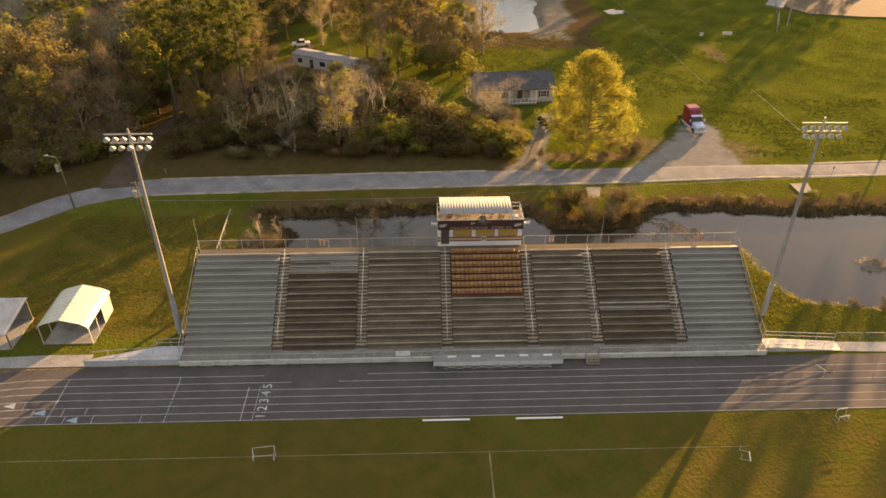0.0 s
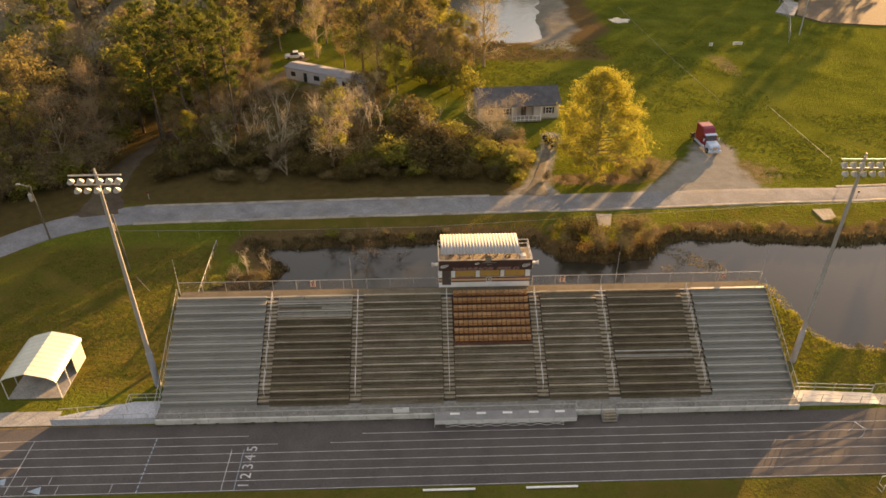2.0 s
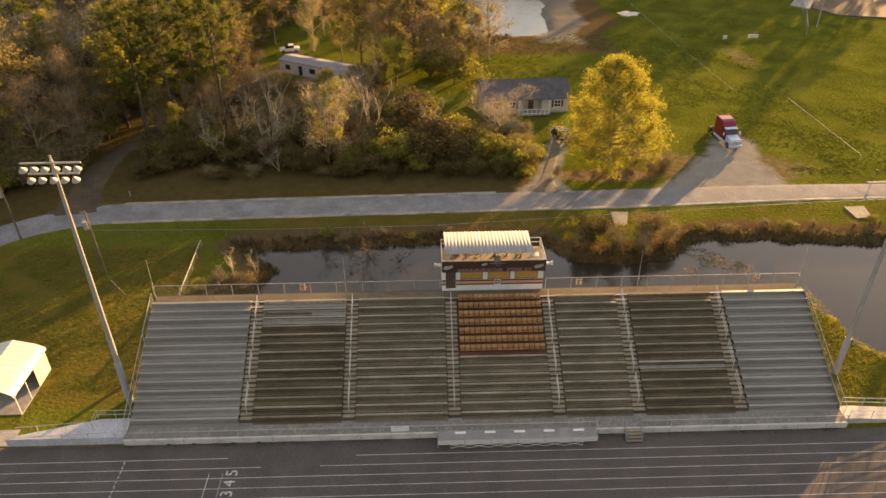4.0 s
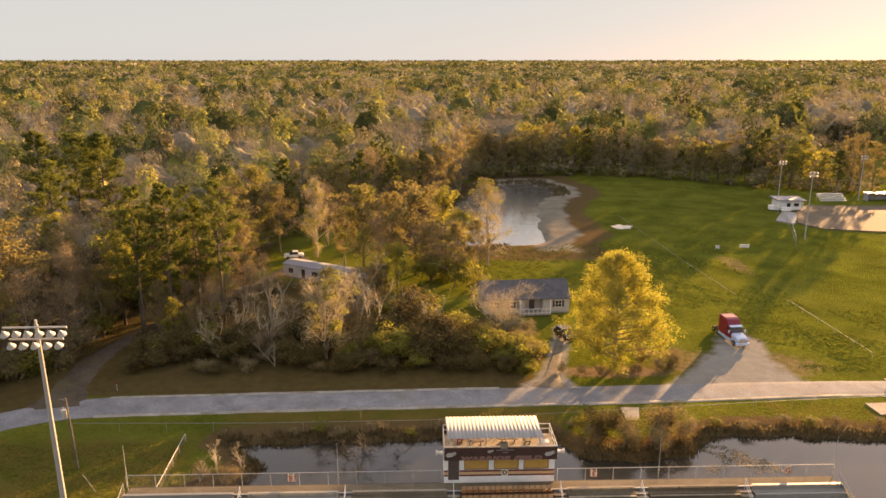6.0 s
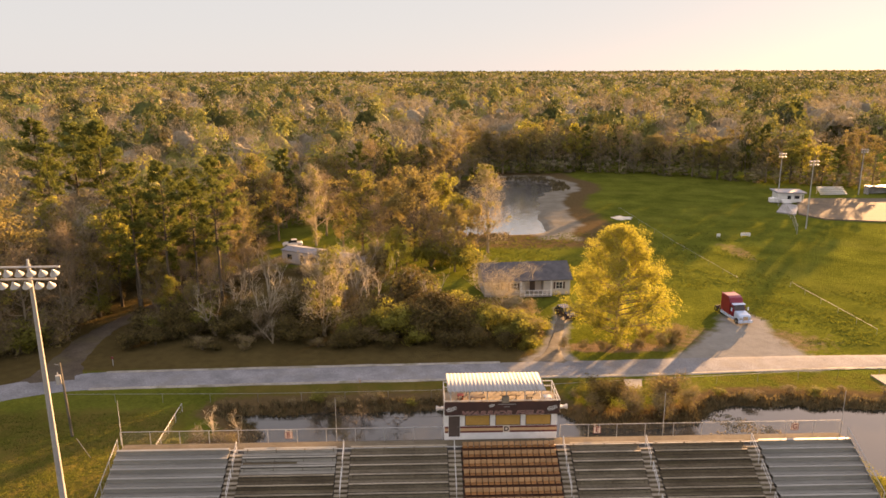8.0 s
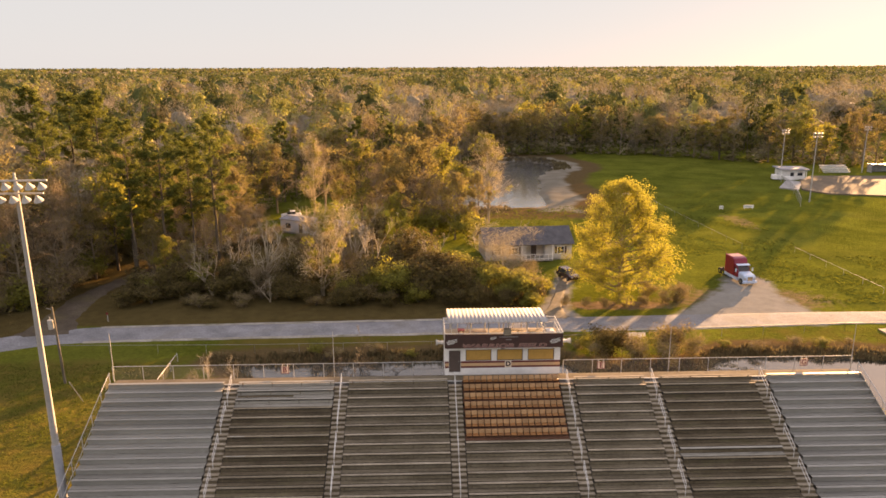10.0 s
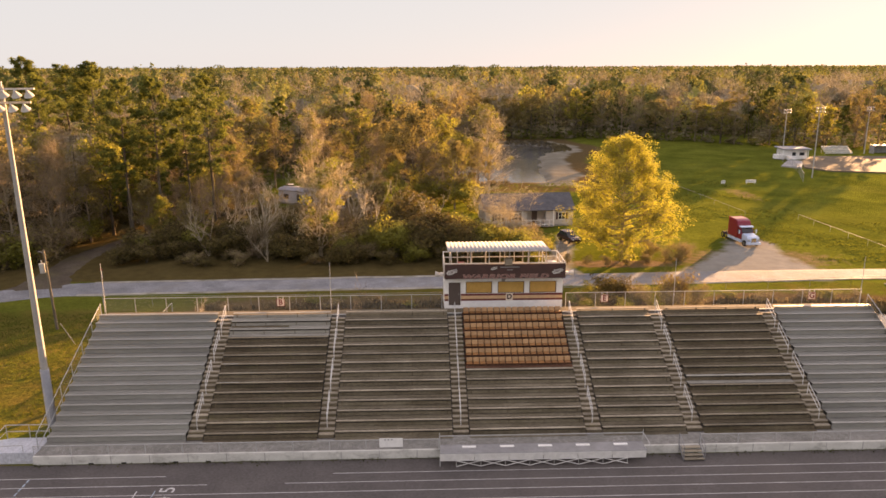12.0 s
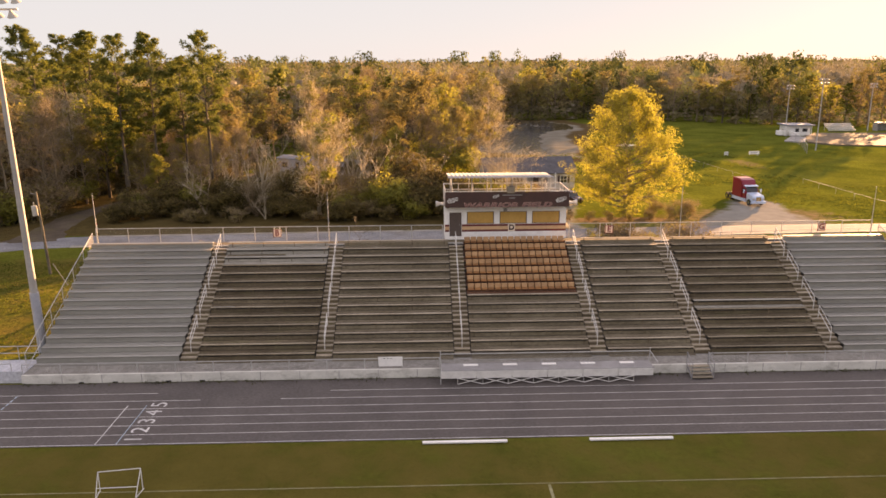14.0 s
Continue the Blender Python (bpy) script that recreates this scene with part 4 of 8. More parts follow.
for k in range(8):
    x = -5.9 + 1.66 * k
    bm = bmesh.new()
    tube(bm, (x, -0.5, 0.02), (x, -0.5, 1.0), 0.025, sides=6)
    part("leg", bm, STEEL, t)
    if k < 7:
        for u, v in ((0.05, 0.48), (0.48, 0.05)):
            bm = bmesh.new()
            tube(bm, (x, -0.66, u), (x + 1.66, -0.66, v), 0.028, sides=6)
            part("cross_brace", bm, RAIL_WHITE, t)
for a, b, nm in (((-7.0, 0.45, 1.0), (-7.0, 0.45, 1.95), "rail_post"), ((7.0, 0.45, 1.0), (7.0, 0.45, 1.95), "rail_post"),
                 ((-7.0, 0.45, 1.72), (7.0, 0.45, 1.72), "top_rail"), ((7.0, 0.45, 1.72), (7.25, -0.5, 1.3), "end_rail"),
                 ((-7.0, -0.55, 0.0), (-7.0, -0.55, 1.8), "rail_post")):
    bm = bmesh.new()
    tube(bm, a, b, 0.03, sides=6)
    part(nm, bm, STEEL, t)
me = array_mesh("wire_mesh", [(-7, 0.45, 1.0), (7, 0.45, 1.0), (7, 0.45, 1.72), (-7, 0.45, 1.72)], [(0, 1, 2, 3)], WIRE)
part("wire_mesh", me, WIRE, t)

t = thing("field_stair", "small grey steel stair from the deck to the track", "stairs", at=pose(11.45, -0.05, 0))
for k in range(4):
    bm = bmesh.new()
    box(bm, (0, -0.95 + 0.26 * k, 0.15 + 0.15 * k), (1.35, 0.30, 0.05))
    part("tread", bm, WOOD_GREY, t)
for x in (-0.72, 0.72):
    bm = bmesh.new()
    box(bm, (x, -0.5, 0.34), (0.05, 1.2, 0.14), Matrix.Rotation(radians(30), 3, "X"))
    part("stringer", bm, STEEL_DULL, t)
    for a, b in (((x, -1.0, 0.05), (x, -1.0, 1.05)), ((x, 0.1, 0.6), (x, 0.1, 1.5)), ((x, -1.0, 1.05), (x, 0.1, 1.5)), ((x, -1.0, 0.6), (x, 0.1, 1.05))):
        bm = bmesh.new()
        tube(bm, a, b, 0.028, sides=6)
        part("rail", bm, STEEL_DULL, t)

# ---- press box ----
PX, PW, PY, PZ = 0.0, 10.2, 13.85, TOP_Z - 0.02
TAN_BAND = plain("orange_band_paint", (0.60, 0.36, 0.20), 0.6)
LETTER_EDGE = plain("pale_letter_edge", (0.34, 0.20, 0.17), 0.6)
LETTER_DIM = plain("faded_red_lettering", (0.15, 0.035, 0.03), 0.6)
press = thing("press_box", "white press box with maroon stripes, tan shutters and a roof deck", "press box", at=pose(PX, PY, PZ))
PH, PR = 3.05, 4.98                                   # height of the walls, right-hand end


def pb(name, centre, size, mat, label="", bevel=0.0, parent=None):
    bm = bmesh.new()
    box(bm, centre, size, bevel=bevel)
    return part(name, bm, mat, parent or press, label)


# front wall with real openings: door and three shuttered windows
DOOR = (-4.73, -3.72, 0.30, 2.34)
WINS = [(-3.28, -1.03), (-0.56, 1.71), (2.14, 4.45)]
WZ0, WZ1 = 1.36, 2.40
for a, b in ((-5.1, DOOR[0]), (DOOR[1], WINS[0][0]), (WINS[0][1], WINS[1][0]), (WINS[1][1], WINS[2][0]), (WINS[2][1], PR)):
    pb("front_wall", ((a + b) / 2, 0.06, PH / 2), (b - a, 0.12, PH), WHITE)
pb("lintel", ((DOOR[0] + DOOR[1]) / 2, 0.06, (DOOR[3] + PH) / 2), (DOOR[1] - DOOR[0], 0.12, PH - DOOR[3]), WHITE)
pb("door_sill", ((DOOR[0] + DOOR[1]) / 2, 0.06, DOOR[2] / 2), (DOOR[1] - DOOR[0], 0.12, DOOR[2]), WHITE)
for a, b in WINS:
    pb("window_apron", ((a + b) / 2, 0.06, WZ0 / 2), (b - a, 0.12, WZ0), WHITE)
    pb("lintel", ((a + b) / 2, 0.06, (WZ1 + PH) / 2), (b - a, 0.12, PH - WZ1), WHITE)
    sh = pb("shutter", ((a + b) / 2, 0.10, (WZ0 + WZ1) / 2), (b - a - 0.02, 0.04, WZ1 - WZ0 - 0.02), TAN, "tan painted shutter board")
    for dx, dz, sx, sz in ((0, 0.495, b - a, 0.05), (0, -0.495, b - a, 0.05), (-(b - a) / 2 + 0.03, 0, 0.05, 1.03), ((b - a) / 2 - 0.03, 0, 0.05, 1.03)):
        pb("shutter_trim", ((a + b) / 2 + dx, 0.05, (WZ0 + WZ1) / 2 + dz), (sx, 0.05, sz), DOOR_BROWN, parent=sh)
door = pb("door", ((DOOR[0] + DOOR[1]) / 2, 0.09, 1.32), (0.99, 0.05, 2.02), DOOR_BROWN, "brown flush door, closed")
bm = bmesh.new()
tube(bm, (DOOR[0] + 0.85, 0.06, 1.28), (DOOR[0] + 0.85, 0.0, 1.28), 0.04, sides=8)
part("door_knob", bm, STEEL, door)
for nm, c, s in (("side_wall", (-5.04, 1.5, PH / 2), (0.12, 2.76, PH)), ("side_wall", (PR - 0.06, 1.5, PH / 2), (0.12, 2.76, PH)), ("back_wall", (-0.06, 2.94, PH / 2), (10.08, 0.12, PH))):
    pb(nm, c, s, WHITE)
pb("floor_slab", (-0.06, 1.5, -0.1), (10.08, 3.0, 0.18), CONCRETE)
pb("roof_deck", (-0.06, 1.05, PH + 0.07), (10.2, 4.1, 0.14), WOOD_GREY, "grey plank roof deck reaching out over the front")
for bx_ in (-4.9, -2.5, 0.0, 2.4, 4.75):              # joists under the overhang
    pb("joist", (bx_, -0.5, PH - 0.09), (0.09, 0.96, 0.17), WOOD_GREY)
for z, h, m in ((1.245, 0.18, MAROON), (0.79, 0.17, MAROON), (1.015, 0.275, TAN_BAND)):
    for a, b in ((-5.1, DOOR[0] - 0.02), (DOOR[1] + 0.02, PR)):
        pb("stripe", ((a + b) / 2, -0.004, z), (b - a, 0.008, h), m)
pb("sign_ground", (0.44, -0.012, 1.03), (0.58, 0.012, 0.62), SIGN_PEACH)
d = new("letter", letters("D", 0.60, BANNER, 0.006))
d.data.offset = 0.03
d.parent = press
d.matrix_basis = pose(0.44, -0.026, 1.03, 90, 0, 0)
ban = pb("banner", (-0.07, -1.045, 3.58), (10.08, 0.05, 1.25), BANNER, "dark maroon banner with slanted red lettering", 0.01)
for nm, mat, off, y in (("lettering_outline", LETTER_EDGE, 0.028, -1.075), ("lettering", LETTER_DIM, -0.006, -1.081)):
    d = new(nm, letters("WARRIOR FIELD", 0.52, mat, 0.003))
    d.data.offset, d.data.shear, d.data.space_character = off, 0.22, 1.12
    d.parent = ban
    d.matrix_basis = pose(-0.08, y, 3.13, 90, 0, 0) @ Matrix.Diagonal((1.72, 1.0, 1, 1))
for lx, s in ((-4.52, 1.0), (4.3, 1.0), (-1.0, 0.6)):
    for j, (dx, dz, sx, sz, r) in enumerate(((0.05, 0.17, 0.75, 0.045, -14), (0.0, 0.06, 0.95, 0.05, -12), (0.03, -0.05, 0.85, 0.06, -12), (-0.1, -0.17, 0.5, 0.05, -10), (-0.32, 0.02, 0.06, 0.34, 24), (0.2, 0.02, 0.05, 0.3, 20))):
        bm = bmesh.new()
        box(bm, (lx + dx * s, -1.08 - 0.003 * j, (3.54 if s == 1 else 3.84) + dz * s), (sx * s, 0.01, sz * s), Matrix.Rotation(radians(r), 3, "Y"))
        part("emblem_bar", bm, RAIL_WHITE, ban)
for j in range(2):
    bm = bmesh.new()
    box(bm, (0.32, -1.08, 3.95 - 0.24 * j), (1.6 - 1.1 * j, 0.01, 0.07))
    part("small_lettering", bm, STEEL_DULL, ban)
# roof deck railing and canopy
DZ = PH + 0.14
rail = [(-5.1, -0.97), (4.95, -0.97), (4.95, 3.0), (-5.1, 3.0), (-5.1, -0.97)]
for (ax_, ay_), (bx_, by_) in zip(rail, rail[1:]):
    n = max(2, round(math.hypot(bx_ - ax_, by_ - ay_) / 1.3))
    for k in range(n):
        px, py = ax_ + (bx_ - ax_) * k / n, ay_ + (by_ - ay_) * k / n
        bm = bmesh.new()
        box(bm, (px, py, DZ + 0.55), (0.075, 0.075, 1.1))
        part("railing_post", bm, RAIL_WHITE, press)
    for h in (1.08, 0.58):
        bm = bmesh.new()
        L = math.hypot(bx_ - ax_, by_ - ay_)
        box(bm, ((ax_ + bx_) / 2, (ay_ + by_) / 2, DZ + h), (L + 0.1 if ay_ == by_ else 0.05, 0.05 if ay_ == by_ else L + 0.1, 0.075))
        part("railing_board", bm, RAIL_WHITE, press)
for px in (-4.55, -2.95, -1.4, 0.3, 1.9, 3.35):
    for py, h in ((-0.88, 2.19), (2.7, 1.93)):
        bm = bmesh.new()
        tube(bm, (px, py, DZ), (px, py, DZ + h), 0.045, sides=6)
        part("canopy_post", bm, STEEL, press)
for px in (-4.55, 3.35):
    bm = bmesh.new()
    tube(bm, (px, -0.88, DZ + 1.0), (px, 2.7, DZ + 1.85), 0.03, sides=6)
    part("canopy_brace", bm, STEEL, press)
# corrugated canopy sheet
n = 25
cv, cf = [], []
per = 4
cols = n * per
for i in range(cols + 1):
    x = -4.87 + 8.49 * i / cols
    h = 0.034 * math.sin(2 * math.pi * i / per)
    for (y, z) in ((-1.62, DZ + 2.25), (2.86, DZ + 1.98)):
        for dz in (0, 0.02):
            cv.append((x, y, z + h + dz))
for i in range(cols):
    a, b = 4 * i, 4 * i + 4
    cf += [(a + 1, b + 1, b + 3, a + 3), (a, a + 2, b + 2, b), (a, b, b + 1, a + 1), (a + 2, a + 3, b + 3, b + 2)]
part("canopy_sheet", array_mesh("canopy_sheet", cv, cf, CANOPY), CANOPY, press, "pale corrugated metal canopy, rust streaked")
for sx in (-1, 1):
    sp = pb("loudspeaker", (sx * 5.2, 0.1, 3.08), (0.5, 0.4, 0.22), RAIL_WHITE, "white horn loudspeaker", 0.04)
    bm = bmesh.new()
    tube(bm, (sx * 5.42, 0.1, 3.08), (sx * 5.85, 0.1, 3.08), 0.10, 0.26, sides=12)
    part("horn", bm, RAIL_WHITE, sp)
pb("camera_stand", (0.2, -1.0, DZ + 1.20), (0.62, 0.35, 0.56), WOOD_GREY, "grey box stand on the roof rail", 0.02)
pb("flood_lamp", (-0.1, -0.08, 2.55), (0.3, 0.2, 0.22), STEEL_DULL, "", 0.03)
pb("roof_box", (4.05, 0.3, DZ + 0.45), (0.7, 0.7, 0.8), RAIL_WHITE, "white cabinet on the roof deck", 0.02)
for x, y, sx, sy, m in ((-2.2, 1.2, 1.6, 0.4, DOOR_BROWN), (0.9, 1.6, 1.8, 0.4, WOOD_GREY), (-3.6, 1.7, 0.6, 0.6, LETTER_RED), (2.6, 1.2, 0.7, 0.5, WOOD_DARK)):
    pb("roof_bench", (x, y, DZ + 0.42), (sx, sy, 0.06), m)
    for ex in (-0.4, 0.4):
        pb("roof_bench_leg", (x + ex * sx * 0.8, y, DZ + 0.2), (0.06, sy * 0.8, 0.39), m)

# ---- floodlight masts ----


def mast(x, y, gz, h, lean, label):
    t = thing("floodlight_mast", label, "light mast", "floodlight masts of the field", pose(x, y, gz, 0, lean, 0))
    bm = bmesh.new()
    tube(bm, (0, 0, 3.6), (0, 0, h), 0.26, 0.13, sides=14)
    part("shaft", bm, POLE_MAT, t)
    bm = bmesh.new()
    tube(bm, (0, 0, -0.6), (0, 0, 4.6), 0.34, 0.31, sides=14)
    part("sleeve", bm, POLE_BASE, t, "blue-grey lower sleeve")
    for z, n, w in ((h - 0.15, 6, 4.6), (h - 1.05, 5, 3.9)):
        bm = bmesh.new()
        box(bm, (0, -0.24, z), (w, 0.1, 0.12))
        arm = part("crossarm", bm, STEEL, t)
        for k in range(n):
            lx = -w / 2 + 0.25 + (w - 0.5) * k / (n - 1)
            bm = bmesh.new()
            q = Matrix.Rotation(radians(28), 3, "X")
            for (r0, z0), (r1, z1) in zip(((0.07, 0.32), (0.12, 0.20), (0.22, 0.04)), ((0.12, 0.20), (0.22, 0.04), (0.33, -0.12))):
                a, b = q @ Vector((0, -0.1, z0)), q @ Vector((0, -0.1, z1))
                o = Vector((lx, -0.5, z - 0.32))
                tube(bm, o + a, o + b, r0, r1, sides=12)
            lamp = part("lamp_head", bm, REFLECTOR, arm)
    bm = bmesh.new()
    tube(bm, (0, 0, h), (0, 0, h + 0.35), 0.09, sides=8)
    part("cap", bm, STEEL, t)
    return t


mast(-34.95, 5.75, -0.05, 25.0, -0.3, "tall pale concrete floodlight mast with eleven lamp heads")
mast(33.35, 7.2, -0.2, 24.8, 0.9, "tall pale floodlight mast with eleven lamp heads by the pond")

# ---- ramps, sheds and fences round the stand ----
t = thing("access_ramp", "pale blue-grey concrete access ramp with pipe rails", "ramp")
bm = bmesh.new()
side = [(-36.2, 0.62), (-33.5, 0.62), (-33.5, -0.1), (-43.6, -0.1), (-43.6, 0.02)]
a = [bm.verts.new((x, 0.35, z)) for x, z in side]
b = [bm.verts.new((x, 2.7 if x > -37 else 1.45, z)) for x, z in side]
bm.faces.new(a)
bm.faces.new(b[::-1])
for k in range(5):
    bm.faces.new((a[k], b[k], b[(k + 1) % 5], a[(k + 1) % 5]))
bmesh.ops.recalc_face_normals(bm, faces=bm.faces[:])
PALE_BLUE = material("pale_blue_concrete", (0.36, 0.38, 0.41), (0.47, 0.49, 0.52), 0.5, 0.85, 0.2, fine=5, stain=(0.33, 0.32, 0.30), stain_scale=0.6)
part("ramp_slab", bm, PALE_BLUE, t)
bm = bmesh.new()
box(bm, (-38.6, 0.25, 0.42), (10.2, 0.12, 0.85), bevel=0.02)
part("ramp_wall", bm, PALE_BLUE, t)
for k in range(5):
    x = -43.4 + 2.3 * k
    bm = bmesh.new()
    tube(bm, (x, 0.3, 0.0), (x, 0.3, 1.35), 0.03, sides=6)
    part("post", bm, STEEL, t)
for a, b in (((-43.4, 0.3, 0.95), (-34.2, 0.3, 1.35)), ((-43.4, 1.5, 1.0), (-36.6, 1.5, 1.5)), ((-36.6, 1.5, 1.5), (-36.6, 2.75, 1.6)),
             ((-36.6, 2.75, 1.6), (-33.6, 2.75, 1.6)), ((-36.6, 2.75, 1.1), (-33.6, 2.75, 1.1)), ((-36.6, 1.5, 1.05), (-36.6, 2.75, 1.1))):
    bm = bmesh.new()
    tube(bm, a, b, 0.03, sides=6)
    part("rail", bm, STEEL, t)
for x, y in ((-36.6, 1.5), (-36.6, 2.75), (-35.0, 2.75), (-33.6, 2.75), (-39, 1.5), (-41.5, 1.5)):
    bm = bmesh.new()
    tube(bm, (x, y, 0), (x, y, 1.55 if x > -37 else 1.2), 0.03, sides=6)
    part("post", bm, STEEL, t)

slab("pavement", [(-62, 0.2), (-43.5, 0.25), (-43.5, 2.2), (-49, 2.2), (-62, 1.6)], -0.05, 0.03, CONCRETE, "pale concrete path beside the track", "pavement")

t = thing("access_ramp", "cream concrete access ramp with a pipe rail on the pond side", "ramp")
bm = bmesh.new()
a = [bm.verts.new(p) for p in ((30.9, 0.5, 0.62), (32.2, 0.5, 0.62), (39.5, 0.5, 0.03), (39.5, 0.5, -0.1), (30.9, 0.5, -0.1))]
b = [bm.verts.new((v.co.x, 2.1, v.co.z)) for v in a]
bm.faces.new(a)
bm.faces.new(b[::-1])
for k in range(5):
    bm.faces.new((a[k], b[k], b[(k + 1) % 5], a[(k + 1) % 5]))
bmesh.ops.recalc_face_normals(bm, faces=bm.faces[:])
part("ramp_slab", bm, PANEL_GREY, t)
for y in (0.55, 2.15):
    for k in range(5):
        x = 31.2 + 2.05 * k
        z = np.interp(x, [32.2, 39.5], [0.62, 0.03])
        bm = bmesh.new()
        tube(bm, (x, y, z - 0.1), (x, y, z + 1.0), 0.03, sides=6)
        part("post", bm, STEEL, t)
    for h in (1.0, 0.5):
        bm = bmesh.new()
        tube(bm, (31.2, y, 0.62 + h), (39.4, y, 0.05 + h), 0.03, sides=6)
        part("rail", bm, RAIL_WHITE, t)
slab("pavement_2", [(39.5, 0.4), (62, -0.6), (62, 1.2), (39.5, 2.0)], -0.05, 0.03, CONCRETE, "pale concrete path beside the track", "pavement")
fence("path_fence", "chain-link fence along the pond side of the path", [(39.6, 2.3, 0), (62, 1.6, 0)], 1.1, 2.8)


def carport(x, y, rz, w, d, eave, ridge, label, closed_end):
    """Metal carport: ridge along its depth, open front, sheeted sides."""
    t = thing("metal_shed", label, "shed", "sheds by the track", pose(x, y, 0, 0, 0, rz))
    for sx in (-1, 1):
        cv, cf = [], []
        n = 40
        for i in range(n + 1):
            yy = -d / 2 - 0.3 + (d + 0.6) * i / n
            rr = 0.02 * math.sin(i * math.pi / 1.0 * 0.5)
            for k, (px, pz) in enumerate(((0, ridge), (sx * w * 0.36, ridge - (ridge - eave) * 0.55), (sx * w / 2, eave), (sx * (w / 2 + 0.05), eave - 0.25))):
                for dz in (0, 0.03):
                    cv.append((px, yy, pz + rr + dz))
        for i in range(n):
            for k in range(3):
                a, b = 8 * i + 2 * k, 8 * (i + 1) + 2 * k
                cf += [(a + 1, a + 3, b + 3, b + 1), (a, b, b + 2, a + 2)]
        part("roof_sheet", array_mesh("roof_sheet", cv, cf, SHED_METAL), SHED_METAL, t)
        if sx == 1 or closed_end:
            bm = bmesh.new()
            box(bm, (sx * (w / 2 - 0.02), 0.3 * d, (eave) / 2), (0.04, d * 0.4, eave - 0.1))
            part("side_sheet", bm, SHED_METAL, t)
    for px in (-w / 2 + 0.06, w / 2 - 0.06):
        for py in np.linspace(-d / 2, d / 2, 4):
            bm = bmesh.new()
            box(bm, (px, float(py), eave / 2), (0.07, 0.07, eave))
            part("post", bm, RAIL_WHITE, t)
    bm = bmesh.new()
    v = [bm.verts.new(p) for p in ((-w / 2, d / 2, 0), (w / 2, d / 2, 0), (w / 2, d / 2, eave), (0, d / 2, ridge - 0.03), (-w / 2, d / 2, eave))]
    bm.faces.new(v)
    bmesh.ops.solidify(bm, geom=bm.faces[:], thickness=0.04)
    part("end_sheet", bm, SHED_METAL, t)
    bm = bmesh.new()
    box(bm, (0, 0, 0.03), (w, d, 0.06))
    part("floor_slab", bm, CONCRETE, t)
    return t


carport(-47.0, 7.2, 0, 5.6, 6.2, 2.6, 3.6, "cream metal shed with an open front on a concrete slab", True)
t = thing("metal_shed", "weathered corrugated lean-to shed beside the path", "shed", "sheds by the track", pose(-56.3, 6.4, 0))
cv, cf = [], []
for i in range(61):
    x = -3.4 + 6.8 * i / 60
    h = 0.03 * math.sin(i * math.pi / 2)
    for (y, z) in ((-3.2, 2.2), (2.6, 3.0)):
        for dz in (0, 0.03):
            cv.append((x, y, z + h + dz))
for i in range(60):
    a, b = 4 * i, 4 * i + 4
    cf += [(a + 1, b + 1, b + 3, a + 3), (a, a + 2, b + 2, b)]
part("roof_sheet", array_mesh("roof_sheet", cv, cf, METAL_ROOF), METAL_ROOF, t)
for px, py, h in ((-3.2, -2.9, 2.2), (3.2, -2.9, 2.2), (-3.2, 2.4, 2.9), (3.2, 2.4, 2.9), (0, -2.9, 2.2)):
    bm = bmesh.new()
    box(bm, (px, py, h / 2), (0.1, 0.1, h))
    part("post", bm, TIMBER, t)
for px, c, s, m in (("back_wall", (0, 2.4, 1.4), (6.4, 0.06, 2.8), WOOD_PALE), ("floor_slab", (0, -0.2, 0.03), (6.6, 5.8, 0.06), CONCRETE)):
    bm = bmesh.new()
    box(bm, c, s)
    part(px, bm, m, t)


def utility_pole(x, y, h, lean, label, can=True, arm=False):
    gz = float(ground_z(x, y))
    t = thing("utility_pole", label, "utility pole", "utility poles", pose(x, y, gz, 0, lean, 0))
    bm = bmesh.new()
    tube(bm, (0, 0, -0.5), (0, 0, h), 0.15, 0.10, sides=9)
    part("shaft", bm, TIMBER, t)
    if can:
        bm = bmesh.new()
        tube(bm, (-0.42, 0, h * 0.72), (-0.42, 0, h * 0.72 + 1.0), 0.27, sides=12)
        tube(bm, (-0.42, 0, h * 0.72 + 1.0), (-0.42, 0, h * 0.72 + 1.35), 0.06, sides=6)
        part("transformer", bm, REFLECTOR, t, "white cylindrical transformer")
        bm = bmesh.new()
        tube(bm, (0.1, 0, h - 0.3), (-0.6, 0, h - 0.1), 0.03, sides=6)
        part("bracket", bm, STEEL_DULL, t)
    if arm:
        bm = bmesh.new()
        tube(bm, (0, 0, h - 0.2), (-1.2, -0.2, h + 0.3), 0.04, sides=6)
        box(bm, (-1.3, -0.2, h + 0.3), (0.5, 0.25, 0.15))
        part("street_light", bm, REFLECTOR, t)
    return t


utility_pole(-45.4, 28.2, 8.6, -2, "short timber utility pole with a white transformer can")
utility_pole(-59.6, 37.0, 8.6, -2, "timber utility pole with a small lamp beside the road", True, True)
fence("side_fence", "low chain-link fence running back from the stand to the road", [(-34.05, 15.0, 0.05), (-34.6, 22.5, -0.35), (-35.4, 34.2, -0.85)], 1.1, 3.0, STEEL, True, False, thick=0.04)
t = thing("goal_post", "small leaning pipe post in the grass", "pole", at=pose(-41, 23, -0.5, 0, -28, 0))
bm = bmesh.new()
tube(bm, (0, 0, 0), (0, 0, 2.8), 0.03, sides=6)
part("shaft", bm, STEEL_DULL, t)

